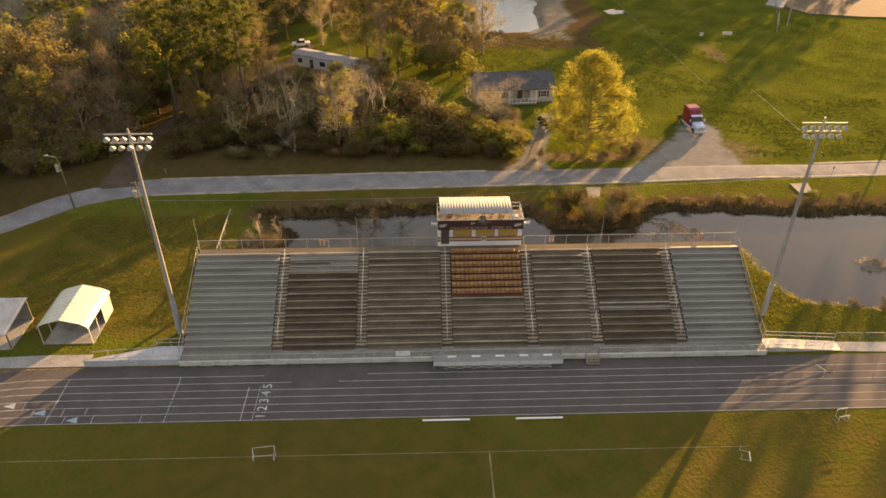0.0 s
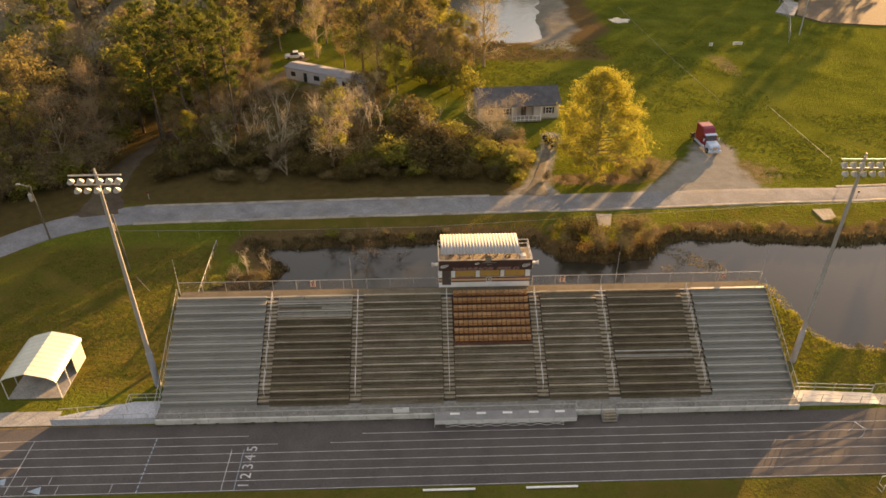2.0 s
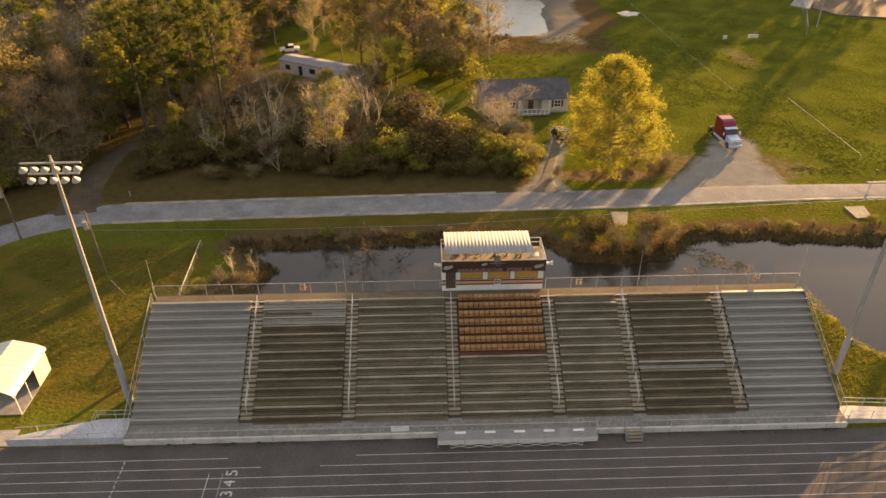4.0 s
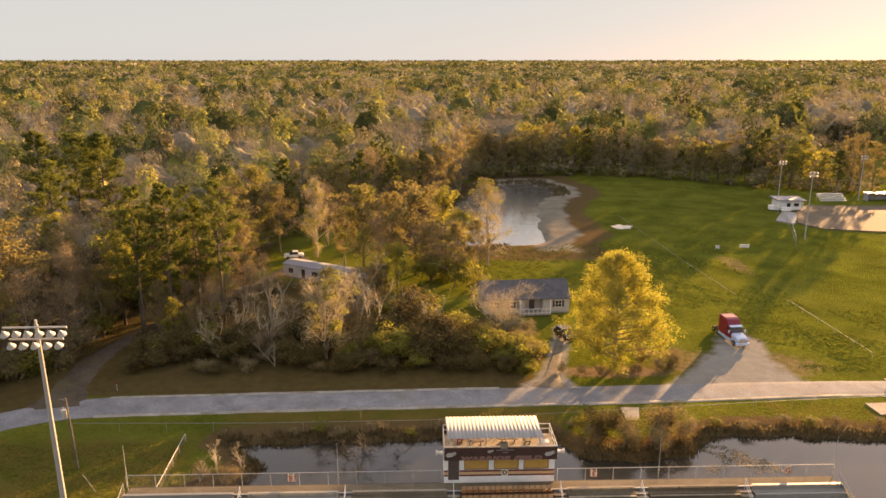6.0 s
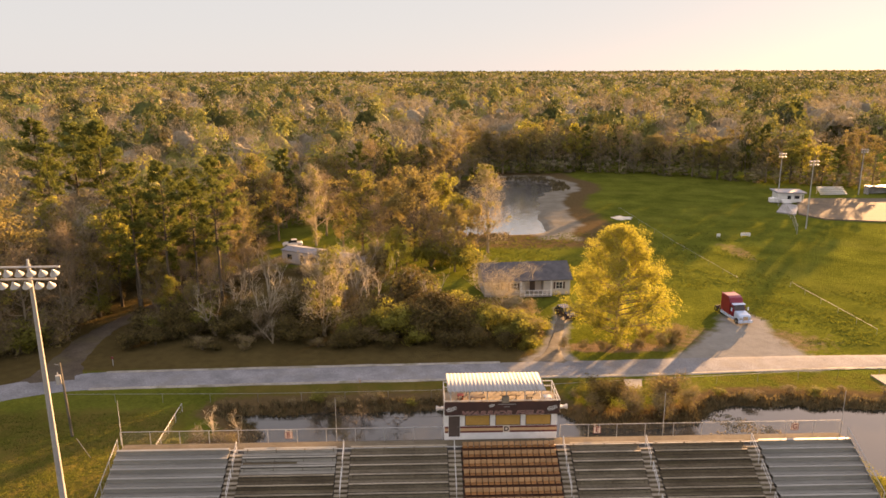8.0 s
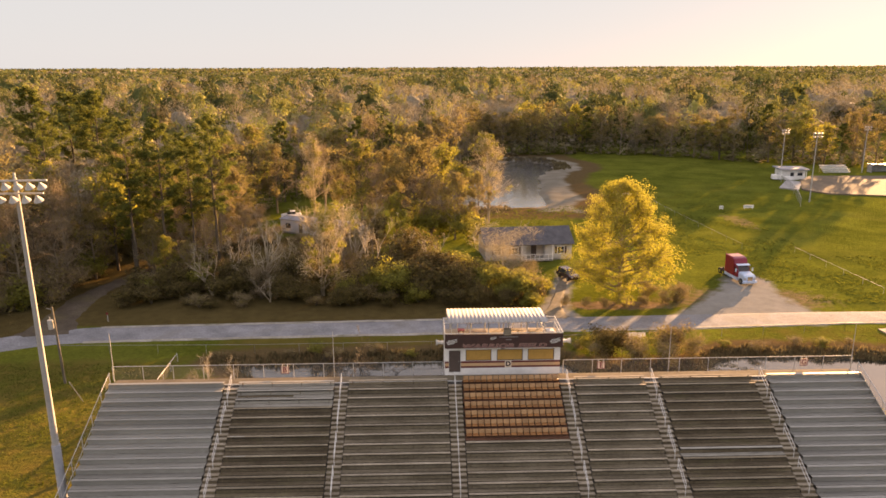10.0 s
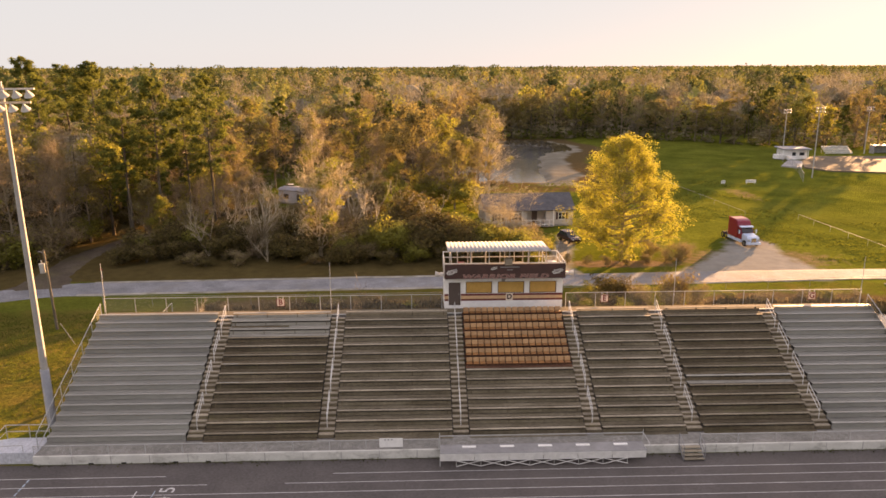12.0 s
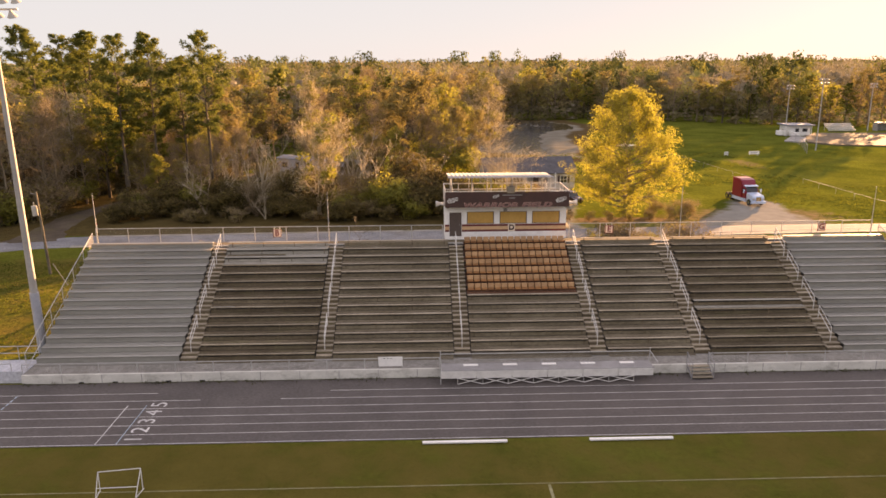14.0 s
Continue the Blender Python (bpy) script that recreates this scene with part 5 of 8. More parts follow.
t = fence("roadside_fence", "thin wire fence on slim posts beside the road", [(-50, 37.0, GZ), (-27, 36.4, GZ), (-6, 36.6, GZ), (25, 39.2, GZ), (47, 41.0, GZ), (75, 42.2, GZ)],
          1.15, 6.0, STEEL_DULL, False, False, thick=0.022)
for out, z in (([(18.6, 37.4), (20.2, 37.2), (21.2, 40.8), (18.8, 40.9)], -0.45), ([(51.8, 38.2), (54.0, 38.4), (54.5, 41.5), (51.6, 41.4)], -0.60)):
    slab("culvert_slab", out, z - 0.45, z - 0.06, DECK_GREY, "stained concrete culvert slab on the bank", "slab", kind="")
for x, y, h in ((-49.2, 48.4, 1.3), (60, 44.6, 1.4), (60.8, 50.5, 1.2)):
    t = thing("marker_post", "slim roadside marker post with a red reflector", "post", "marker posts", pose(x, y, GZ))
    bm = bmesh.new()
    tube(bm, (0, 0, 0), (0, 0, h), 0.05, sides=6)
    part("post", bm, STEEL, t)
    bm = bmesh.new()
    box(bm, (0, -0.06, h - 0.15), (0.3, 0.03, 0.3))
    part("reflector", bm, LETTER_RED, t)
fence("field_fence", "low wire field fence across the meadow", [(49, 156, -0.9), (50.4, 115, -0.9), (52.4, 84, -0.85)], 1.0, 6, STEEL_DULL, False, False, thick=0.022)
fence("field_fence", "low rail fence across the meadow", [(60.8, 81, -0.85), (61.5, 56, -0.8)], 1.0, 5, STEEL, False, False, thick=0.022)

# ---- house, trailer, vehicles ----
house = thing("house", "small pale-sided house with a blue-grey shingle roof", "house", at=pose(4.0, 77.0, GZ, 0, 0, 4))
HW, HD, HH = 15.4, 8.0, 3.0
for nm, c, s in (("wall", (3.6, 0.07, 1.65), (7.2, 0.14, 2.7)), ("wall", (13.0, 0.07, 1.65), (4.8, 0.14, 2.7)), ("wall", (8.9, 1.6, 1.65), (3.4, 0.14, 2.7)),
                 ("wall", (7.2, 0.84, 1.65), (0.14, 1.4, 2.7)), ("wall", (10.6, 0.84, 1.65), (0.14, 1.4, 2.7)),
                 ("wall", (HW / 2, HD - 0.07, 1.65), (HW, 0.14, 2.7)), ("foundation", (HW / 2, HD / 2, 0.15), (HW - 0.1, HD - 0.1, 0.3))):
    bm = bmesh.new()
    box(bm, c, s)
    part(nm, bm, SIDING if nm == "wall" else CONCRETE, house)
for x in (0.07, HW - 0.07):
    bm = bmesh.new()
    v = [bm.verts.new(p) for p in ((x, 0.14, 0.3), (x, HD - 0.14, 0.3), (x, HD - 0.14, HH), (x, HD / 2, HH + 2.05), (x, 0.14, HH))]
    bm.faces.new(v)
    bmesh.ops.solidify(bm, geom=bm.faces[:], thickness=0.1)
    part("gable_wall", bm, SIDING, house)
for sgn in (-1, 1):
    bm = bmesh.new()
    ang = math.atan2(2.1, HD / 2)
    L = math.hypot(2.1, HD / 2) + 0.5
    box(bm, (HW / 2, HD / 2 + sgn * (L / 2) * math.cos(ang), HH + 2.15 - (L / 2) * math.sin(ang)), (HW + 0.7, L, 0.12), Matrix.Rotation(-sgn * ang, 3, "X"))
    part("roof_slope", bm, SHINGLE, house)
for x in (2.2, 5.2, 13.4):
    w = thing("window", "", "", at=pose(x, -0.02, 1.75))
    w.parent = house
    bm = bmesh.new()
    box(bm, (0, 0, 0), (1.1, 0.03, 1.2))
    part("pane", bm, GLASS_DARK, w)
    for dx, dz, sx, sz in ((0, 0.62, 1.3, 0.1), (0, -0.62, 1.3, 0.1), (-0.6, 0, 0.1, 1.3), (0.6, 0, 0.1, 1.3), (0, 0, 0.05, 1.2), (0, 0, 1.1, 0.05)):
        bm = bmesh.new()
        box(bm, (dx, -0.02, dz), (sx, 0.05, sz))
        part("window_trim", bm, WHITE, w)
    for sx in (-0.85, 0.85):
        bm = bmesh.new()
        box(bm, (sx, -0.01, 0), (0.36, 0.04, 1.25))
        part("window_shutter", bm, BANNER, w)
bm = bmesh.new()
box(bm, (8.9, 1.5, 1.35), (0.95, 0.06, 2.05))
part("door", bm, DOOR_BROWN, house)
bm = bmesh.new()
box(bm, (8.9, -0.3, 0.3), (5.6, 2.6, 0.14))
part("porch_deck", bm, WOOD_PALE, house)
for k in range(8):
    bm = bmesh.new()
    box(bm, (6.15 + 0.785 * k, -1.5, 0.85), (0.09, 0.09, 1.1))
    part("porch_baluster", bm, WHITE, house)
for h in (1.38, 0.62):
    bm = bmesh.new()
    box(bm, (8.9, -1.5, h), (5.6, 0.08, 0.09))
    part("porch_rail", bm, WHITE, house)
for px in (6.2, 11.6):
    bm = bmesh.new()
    box(bm, (px, -1.45, 1.7), (0.14, 0.14, 2.7))
    part("porch_post", bm, WHITE, house)

ang = math.degrees(math.atan2(-10.5, 18))
trailer = thing("mobile_home", "long white mobile home with a grey metal roof", "mobile home", at=pose(-34.9, 103.4, -0.9, 0, 0, ang))
bm = bmesh.new()
box(bm, (10.4, 0, 1.75), (20.8, 4.2, 2.6), bevel=0.03)
part("body", bm, HOME_WALL, trailer)
bm = bmesh.new()
box(bm, (10.4, 0, 0.25), (20.4, 3.9, 0.5))
part("skirting", bm, STEEL_DULL, trailer)
bm = bmesh.new()
side_prism(bm, [(-2.3, 3.03), (0, 3.45), (2.3, 3.03), (2.3, 2.95), (-2.3, 2.95)], -0.2, 21.0)
part("roof", bm, HOME_ROOF, trailer, "grey ribbed metal roof")
for k in range(26):
    bm = bmesh.new()
    box(bm, (0.2 + 0.82 * k, -1.15, 3.26), (0.05, 2.3, 0.04), Matrix.Rotation(radians(10.3), 3, "X"))
    part("roof_rib", bm, HOME_ROOF, trailer)
for x, w in ((2.0, 1.2), (5.2, 0.9), (8.2, 1.5), (11.2, 0.9), (12.6, 0.9), (15.5, 1.4), (18.6, 1.2)):
    bm = bmesh.new()
    box(bm, (x, -2.11, 1.75 if w != 0.9 else 1.45), (w, 0.05, 1.0 if w != 0.9 else 1.9))
    part("window_pane" if w != 0.9 else "door", bm, GLASS_DARK, trailer)


def wheel(parent, x, y, r, w):
    bm = bmesh.new()
    tube(bm, (x, y - w / 2, r), (x, y + w / 2, r), r, sides=18)
    tyre = part("tyre", bm, BLACK, parent)
    bm = bmesh.new()
    tube(bm, (x, y - w / 2 - 0.015, r), (x, y + w / 2 + 0.015, r), r * 0.55, sides=14)
    part("rim", bm, CHROME, tyre)


def car(x, y, rz, paint, label, pickup=False):
    t = thing("car", label, "car", at=pose(x, y, float(ground_z(x, y)) + 0.05, 0, 0, rz))
    bm = bmesh.new()
    side_prism(bm, [(-2.2, 0.35), (2.2, 0.35), (2.25, 0.75), (1.9, 0.95), (1.0, 1.0), (-2.1, 1.02), (-2.25, 0.7)], -0.9, 0.9)
    bmesh.ops.rotate(bm, verts=bm.verts[:], matrix=Matrix.Rotation(radians(90), 3, "Z"))
    bmesh.ops.bevel(bm, geom=bm.edges[:], offset=0.06, segments=2, affect="EDGES")
    part("body", bm, paint, t)
    bm = bmesh.new()
    cab = [(-1.0 if pickup else -1.9, 1.0), (0.95, 1.0), (0.35, 1.55), (-0.9 if pickup else -1.5, 1.58)]
    side_prism(bm, [(-y_, z_) for y_, z_ in cab], -0.78, 0.78)
    bmesh.ops.rotate(bm, verts=bm.verts[:], matrix=Matrix.Rotation(radians(-90), 3, "Z"))
    part("cabin_glass", bm, GLASS_DARK, t)
    bm = bmesh.new()
    box(bm, (0.32 if pickup else 0.6, 0, 1.6), (1.2 if pickup else 2.0, 1.5, 0.06), bevel=0.02)
    part("roof_panel", bm, paint, t)
    for sx in (-1.35, 1.35):
        for sy in (-0.82, 0.82):
            wheel(t, sx, sy, 0.34, 0.22)
    for sy in (-0.6, 0.6):
        bm = bmesh.new()
        box(bm, (-2.22, sy, 0.72), (0.06, 0.32, 0.14))
        part("headlight", bm, REFLECTOR, t)
    return t


car(16.3, 66.0, 110, CAR_DARK, "dark maroon car parked on the driveway by the house")
car(-36.3, 116.0, 10, CAR_WHITE, "white pickup parked behind the mobile home", True)

shed = thing("garden_shed", "small white shed with a grey metal roof among the trees", "shed", at=pose(-50.5, 117.5, -0.9, 0, 0, 12))
for nm, c, sz, m in (("wall", (0, 0, 1.3), (4.2, 3.0, 2.6), HOME_WALL), ("roof", (0, 0, 2.72), (4.7, 3.5, 0.16), HOME_ROOF), ("door", (-0.6, -1.52, 1.05), (0.95, 0.05, 2.0), DOOR_BROWN),
                     ("window", (1.1, -1.52, 1.6), (0.8, 0.05, 0.7), GLASS_DARK)):
    bm = bmesh.new()
    box(bm, c, sz, bevel=0.02)
    part(nm, bm, m, shed)

# ---- semi truck ----
truck = thing("semi_truck", "semi truck tractor with a red sleeper cab and pale blue hood", "truck", at=pose(43.1, 64.5, GZ + 0.06, 0, 0, -84) @ Matrix.Diagonal((0.92, 0.92, 0.92, 1)))
# local x runs forward
for nm, out, half, m, lab in (
        ("sleeper", [(-2.2, 0.9), (0.9, 0.9), (0.9, 2.9), (0.55, 3.75), (-0.2, 4.0), (-2.2, 4.0)], 1.22, TRUCK_RED, "tall dark red sleeper cab"),
        ("cab", [(0.9, 0.9), (2.0, 0.9), (2.0, 1.95), (1.4, 2.85), (0.9, 2.95)], 1.16, TRUCK_RED, ""),
        ("hood", [(2.0, 0.75), (3.9, 0.7), (4.05, 1.3), (3.8, 1.7), (2.0, 1.98)], 1.05, TRUCK_BLUE, "pale blue sloping hood"),
        ("bumper", [(3.7, 0.45), (4.2, 0.45), (4.25, 0.8), (3.9, 0.85)], 1.2, TRUCK_BLUE, "pale blue bumper"),
        ("side_skirt", [(-2.2, 0.4), (2.0, 0.4), (2.0, 0.92), (-2.2, 0.92)], 1.18, TRUCK_BLUE, "pale blue lower side panels"),
        ("chassis", [(-4.2, 0.75), (-2.2, 0.75), (-2.2, 1.05), (-4.2, 1.05)], 0.45, BLACK, "")):
    bm = bmesh.new()
    side_prism(bm, [(-x_, z_) for x_, z_ in out], -half, half)
    bmesh.ops.rotate(bm, verts=bm.verts[:], matrix=Matrix.Rotation(radians(90), 3, "Z"))
    bmesh.ops.recalc_face_normals(bm, faces=bm.faces[:])
    if nm in ("sleeper", "cab", "hood"):
        bmesh.ops.bevel(bm, geom=bm.edges[:], offset=0.10, segments=2, affect="EDGES")
    part(nm, bm, m, truck, lab)
bm = bmesh.new()
box(bm, (1.74, 0, 2.40), (0.05, 1.95, 0.95), Matrix.Rotation(radians(-33), 3, "Y"))
part("windscreen", bm, GLASS_DARK, truck)
bm = bmesh.new()
box(bm, (1.5, 0, 2.98), (0.7, 2.3, 0.10), Matrix.Rotation(radians(10), 3, "Y"), bevel=0.03)
part("sun_visor", bm, TRUCK_BLUE, truck)
for sy in (-1, 1):
    bm = bmesh.new()
    box(bm, (1.35, sy * 1.175, 2.2), (0.7, 0.03, 0.7))
    part("side_window", bm, GLASS_DARK, truck)
    bm = bmesh.new()
    tube(bm, (1.9, sy * 1.2, 2.3), (2.0, sy * 1.5, 2.3), 0.03, sides=6)
    box(bm, (2.0, sy * 1.52, 2.2), (0.1, 0.2, 0.6), bevel=0.02)
    part("mirror", bm, TRUCK_BLUE, truck)
    bm = bmesh.new()
    box(bm, (4.0, sy * 0.82, 1.15), (0.12, 0.35, 0.28), bevel=0.03)
    part("headlight", bm, REFLECTOR, truck)
    bm = bmesh.new()
    tube(bm, (-2.4, sy * 1.05, 1.0), (-2.4, sy * 1.05, 4.1), 0.08, sides=10)
    part("exhaust_pipe", bm, CHROME, truck)
    wheel(truck, 3.1, sy * 1.02, 0.52, 0.32)
    for x in (-2.7, -3.9):
        wheel(truck, x, sy * 0.9, 0.52, 0.55)
bm = bmesh.new()
box(bm, (4.05, 0, 1.15), (0.08, 0.9, 0.75), bevel=0.02)
part("grille", bm, CHROME, truck)
bm = bmesh.new()
box(bm, (-3.4, 0, 1.15), (1.0, 0.9, 0.12))
part("fifth_wheel", bm, BLACK, truck)

# ---- ball field beyond the meadow ----
slab("infield_clay", [(105.8, 167), (112, 171.8), (134, 170.5), (190, 168), (190, 133), (150, 133), (113, 137.2), (100.4, 140.6), (96.6, 147.7)], -1.2, -0.58, CLAY, "tan clay infield of a ball field", "infield", kind="structure")
slab("sand_patch", [(44.9, 142.9), (46.2, 142.3), (47.6, 142.8), (48.9, 142.7), (49.0, 144.2), (50.0, 145.3), (49.2, 146.3), (47.9, 146.2), (47.2, 147.6), (45.8, 147.2), (45.4, 146.2), (44.1, 146.0), (44.5, 144.4)], -1.2, -0.68, SAND, "patch of bare white sand in the meadow", "sand", kind="structure")
conc = thing("concession_stand", "small white concession building with an open porch", "building", at=pose(100.5, 166.5, -0.85, 0, 0, -8))
for nm, c, s, m in (("wall", (2.6, 2.0, 1.5), (7, 5, 3.0), WHITE), ("roof", (2.6, 1.6, 3.2), (8.4, 7, 0.35), HOME_ROOF), ("counter", (-2.2, -1.4, 1.0), (2.6, 2.0, 1.2), WHITE),
                    ("counter", (1.0, -2.4, 0.8), (2.8, 1.5, 0.9), WHITE), ("door", (2.4, -0.53, 1.1), (1.0, 0.06, 2.1), DARK), ("window", (4.6, -0.53, 1.7), (1.4, 0.06, 0.9), GLASS_DARK),
                    ("porch_post", (-1.0, -1.6, 1.5), (0.15, 0.15, 3), WHITE), ("porch_post", (6.0, -1.6, 1.5), (0.15, 0.15, 3), WHITE)):
    bm = bmesh.new()
    box(bm, c, s, bevel=0.02)
    part(nm, bm, m, conc)
bl = thing("small_bleachers", "white five-row metal bleachers by the ball field", "bleachers", at=pose(123.5, 178, -0.85))
for k in range(5):
    bm = bmesh.new()
    box(bm, (0, 0.75 * k, 0.5 + 0.42 * k), (8.4, 0.35, 0.12))
    part("seat_plank", bm, WHITE, bl)
    bm = bmesh.new()
    box(bm, (0, 0.75 * k + 0.25, 0.3 + 0.42 * k), (8.4, 0.06, 0.26))
    part("riser_plank", bm, WHITE, bl)
for x in (-4, -1.3, 1.3, 4):
    bm = bmesh.new()
    box(bm, (x, 1.6, 0.9), (0.1, 3.4, 0.12), Matrix.Rotation(radians(29), 3, "X"))
    box(bm, (x, 3.1, 1.0), (0.1, 0.1, 2.2))
    part("frame_leg", bm, STEEL, bl)
dug = thing("dugout", "low open dugout with a pale roof", "dugout", at=pose(139, 180, -0.85))
for nm, c, s, m in (("back_wall", (0, 1.2, 1.2), (8, 0.2, 2.4), CONCRETE), ("roof", (0, 0, 2.5), (8.4, 2.8, 0.15), METAL_ROOF), ("side_wall", (-4, 0, 1.2), (0.2, 2.4, 2.4), CONCRETE), ("side_wall", (4, 0, 1.2), (0.2, 2.4, 2.4), CONCRETE)):
    bm = bmesh.new()
    box(bm, c, s)
    part(nm, bm, m, dug)
for x, y, h in ((101, 169, 14.6), (89.2, 129.7, 17.3), (132, 179, 14.6)):
    m_ = thing("ballfield_light", "slim steel ball-field light pole with a lamp rack", "light mast", "ball-field lights", pose(x, y, -0.9))
    bm = bmesh.new()
    tube(bm, (0, 0, 0), (0, 0, h), 0.16, 0.09, sides=8)
    part("shaft", bm, STEEL, m_)
    for j, z in enumerate((h - 0.1, h - 0.9)):
        bm = bmesh.new()
        box(bm, (0, -0.1, z), (2.2, 0.08, 0.1))
        arm = part("crossarm", bm, STEEL, m_)
        for k in range(3):
            bm = bmesh.new()
            tube(bm, (-0.9 + 0.9 * k, -0.2, z - 0.05), (-0.9 + 0.9 * k, -0.45, z - 0.35), 0.15, 0.3, sides=9)
            part("lamp_head", bm, REFLECTOR, arm)
fence("backstop_fence", "tall chain-link backstop fence of the ball field", [(98, 165, -0.9), (94.5, 150, -0.9), (90.5, 139, -0.9), (84, 124, -0.9)], 2.2, 4.5, STEEL, True, False, thick=0.05)
slab("pavement_3", [(92, 151), (95.5, 147), (103, 160), (101, 165)], -1.2, -0.60, CONCRETE, "pale concrete apron by the concession stand", "pavement")
for x, y, w in ((70.4, 121.8, 2.4), (63.6, 121.2, 0.9)):
    t = thing("field_sign", "low white board sign standing in the meadow", "sign", at=pose(x, y, -0.95))
    bm = bmesh.new()
    box(bm, (0, 0, 0.75), (w, 0.06, 0.7))
    part("board", bm, WHITE, t)
    for sx in (-0.4, 0.4):
        bm = bmesh.new()
        box(bm, (sx * w, 0.05, 0.4), (0.08, 0.08, 0.9))
        part("post", bm, WHITE, t)
    bm = bmesh.new()
    box(bm, (0, -0.035, 0.75), (w * 0.7, 0.008, 0.14))
    part("lettering", bm, STEEL_DULL, t)

# ---- trees ----


def tubes(segs, sides):
    """Tapered limbs: segs is a list of (a, b, ra, rb)."""
    a = np.array([s[0] for s in segs])
    b = np.array([s[1] for s in segs])
    ra, rb = np.array([s[2] for s in segs]), np.array([s[3] for s in segs])
    d = b - a
    d /= np.linalg.norm(d, axis=1)[:, None] + 1e-9
    ref = np.where(np.abs(d[:, 2:3]) > 0.9, [[1.0, 0, 0]], [[0, 0, 1.0]])
    u = np.cross(d, ref)
    u /= np.linalg.norm(u, axis=1)[:, None]
    v = np.cross(d, u)
    ang = 2 * np.pi * np.arange(sides) / sides
    ring = u[:, None] * np.cos(ang)[None, :, None] + v[:, None] * np.sin(ang)[None, :, None]
    V = np.stack([a[:, None] + ring * ra[:, None, None], b[:, None] + ring * rb[:, None, None]], 1)
    n = len(segs)
    base_i = (np.arange(n) * 2 * sides)[:, None]
    k = np.arange(sides)[None, :]
    F = np.stack([base_i + k, base_i + (k + 1) % sides, base_i + sides + (k + 1) % sides, base_i + sides + k], -1).reshape(-1, 4)
    return V.reshape(-1, 3), F


def leaf_cards(r, centres, size, droop=0.0, slim=1.0, along=None, out=None):
    """Small three-cornered leaf clumps at the centres, turned at random; slim < 1 makes twigs that lie along their shoot."""
    n = len(centres)
    nrm = r.normal(size=(n, 3))
    nrm[:, 2] += droop
    if out is not None:
        nrm = nrm * 0.55 + out
    nrm /= np.linalg.norm(nrm, axis=1)[:, None]
    t1 = along + r.normal(size=(n, 3)) * 0.45 if along is not None else r.normal(size=(n, 3))
    t1 = t1 - (t1 * nrm).sum(1)[:, None] * nrm
    t1 /= np.linalg.norm(t1, axis=1)[:, None] + 1e-9
    t2 = np.cross(nrm, t1)
    s = (size * r.uniform(0.6, 1.35, n))[:, None]
    c = np.asarray(centres)
    V = np.stack([c - t1 * s * 0.5 - t2 * s * 0.38 * slim, c - t1 * s * 0.12 + t2 * s * 0.48 * slim, c + t1 * s * 0.58], 1).reshape(-1, 3)
    F = np.arange(3 * n).reshape(n, 3)
    return V, F


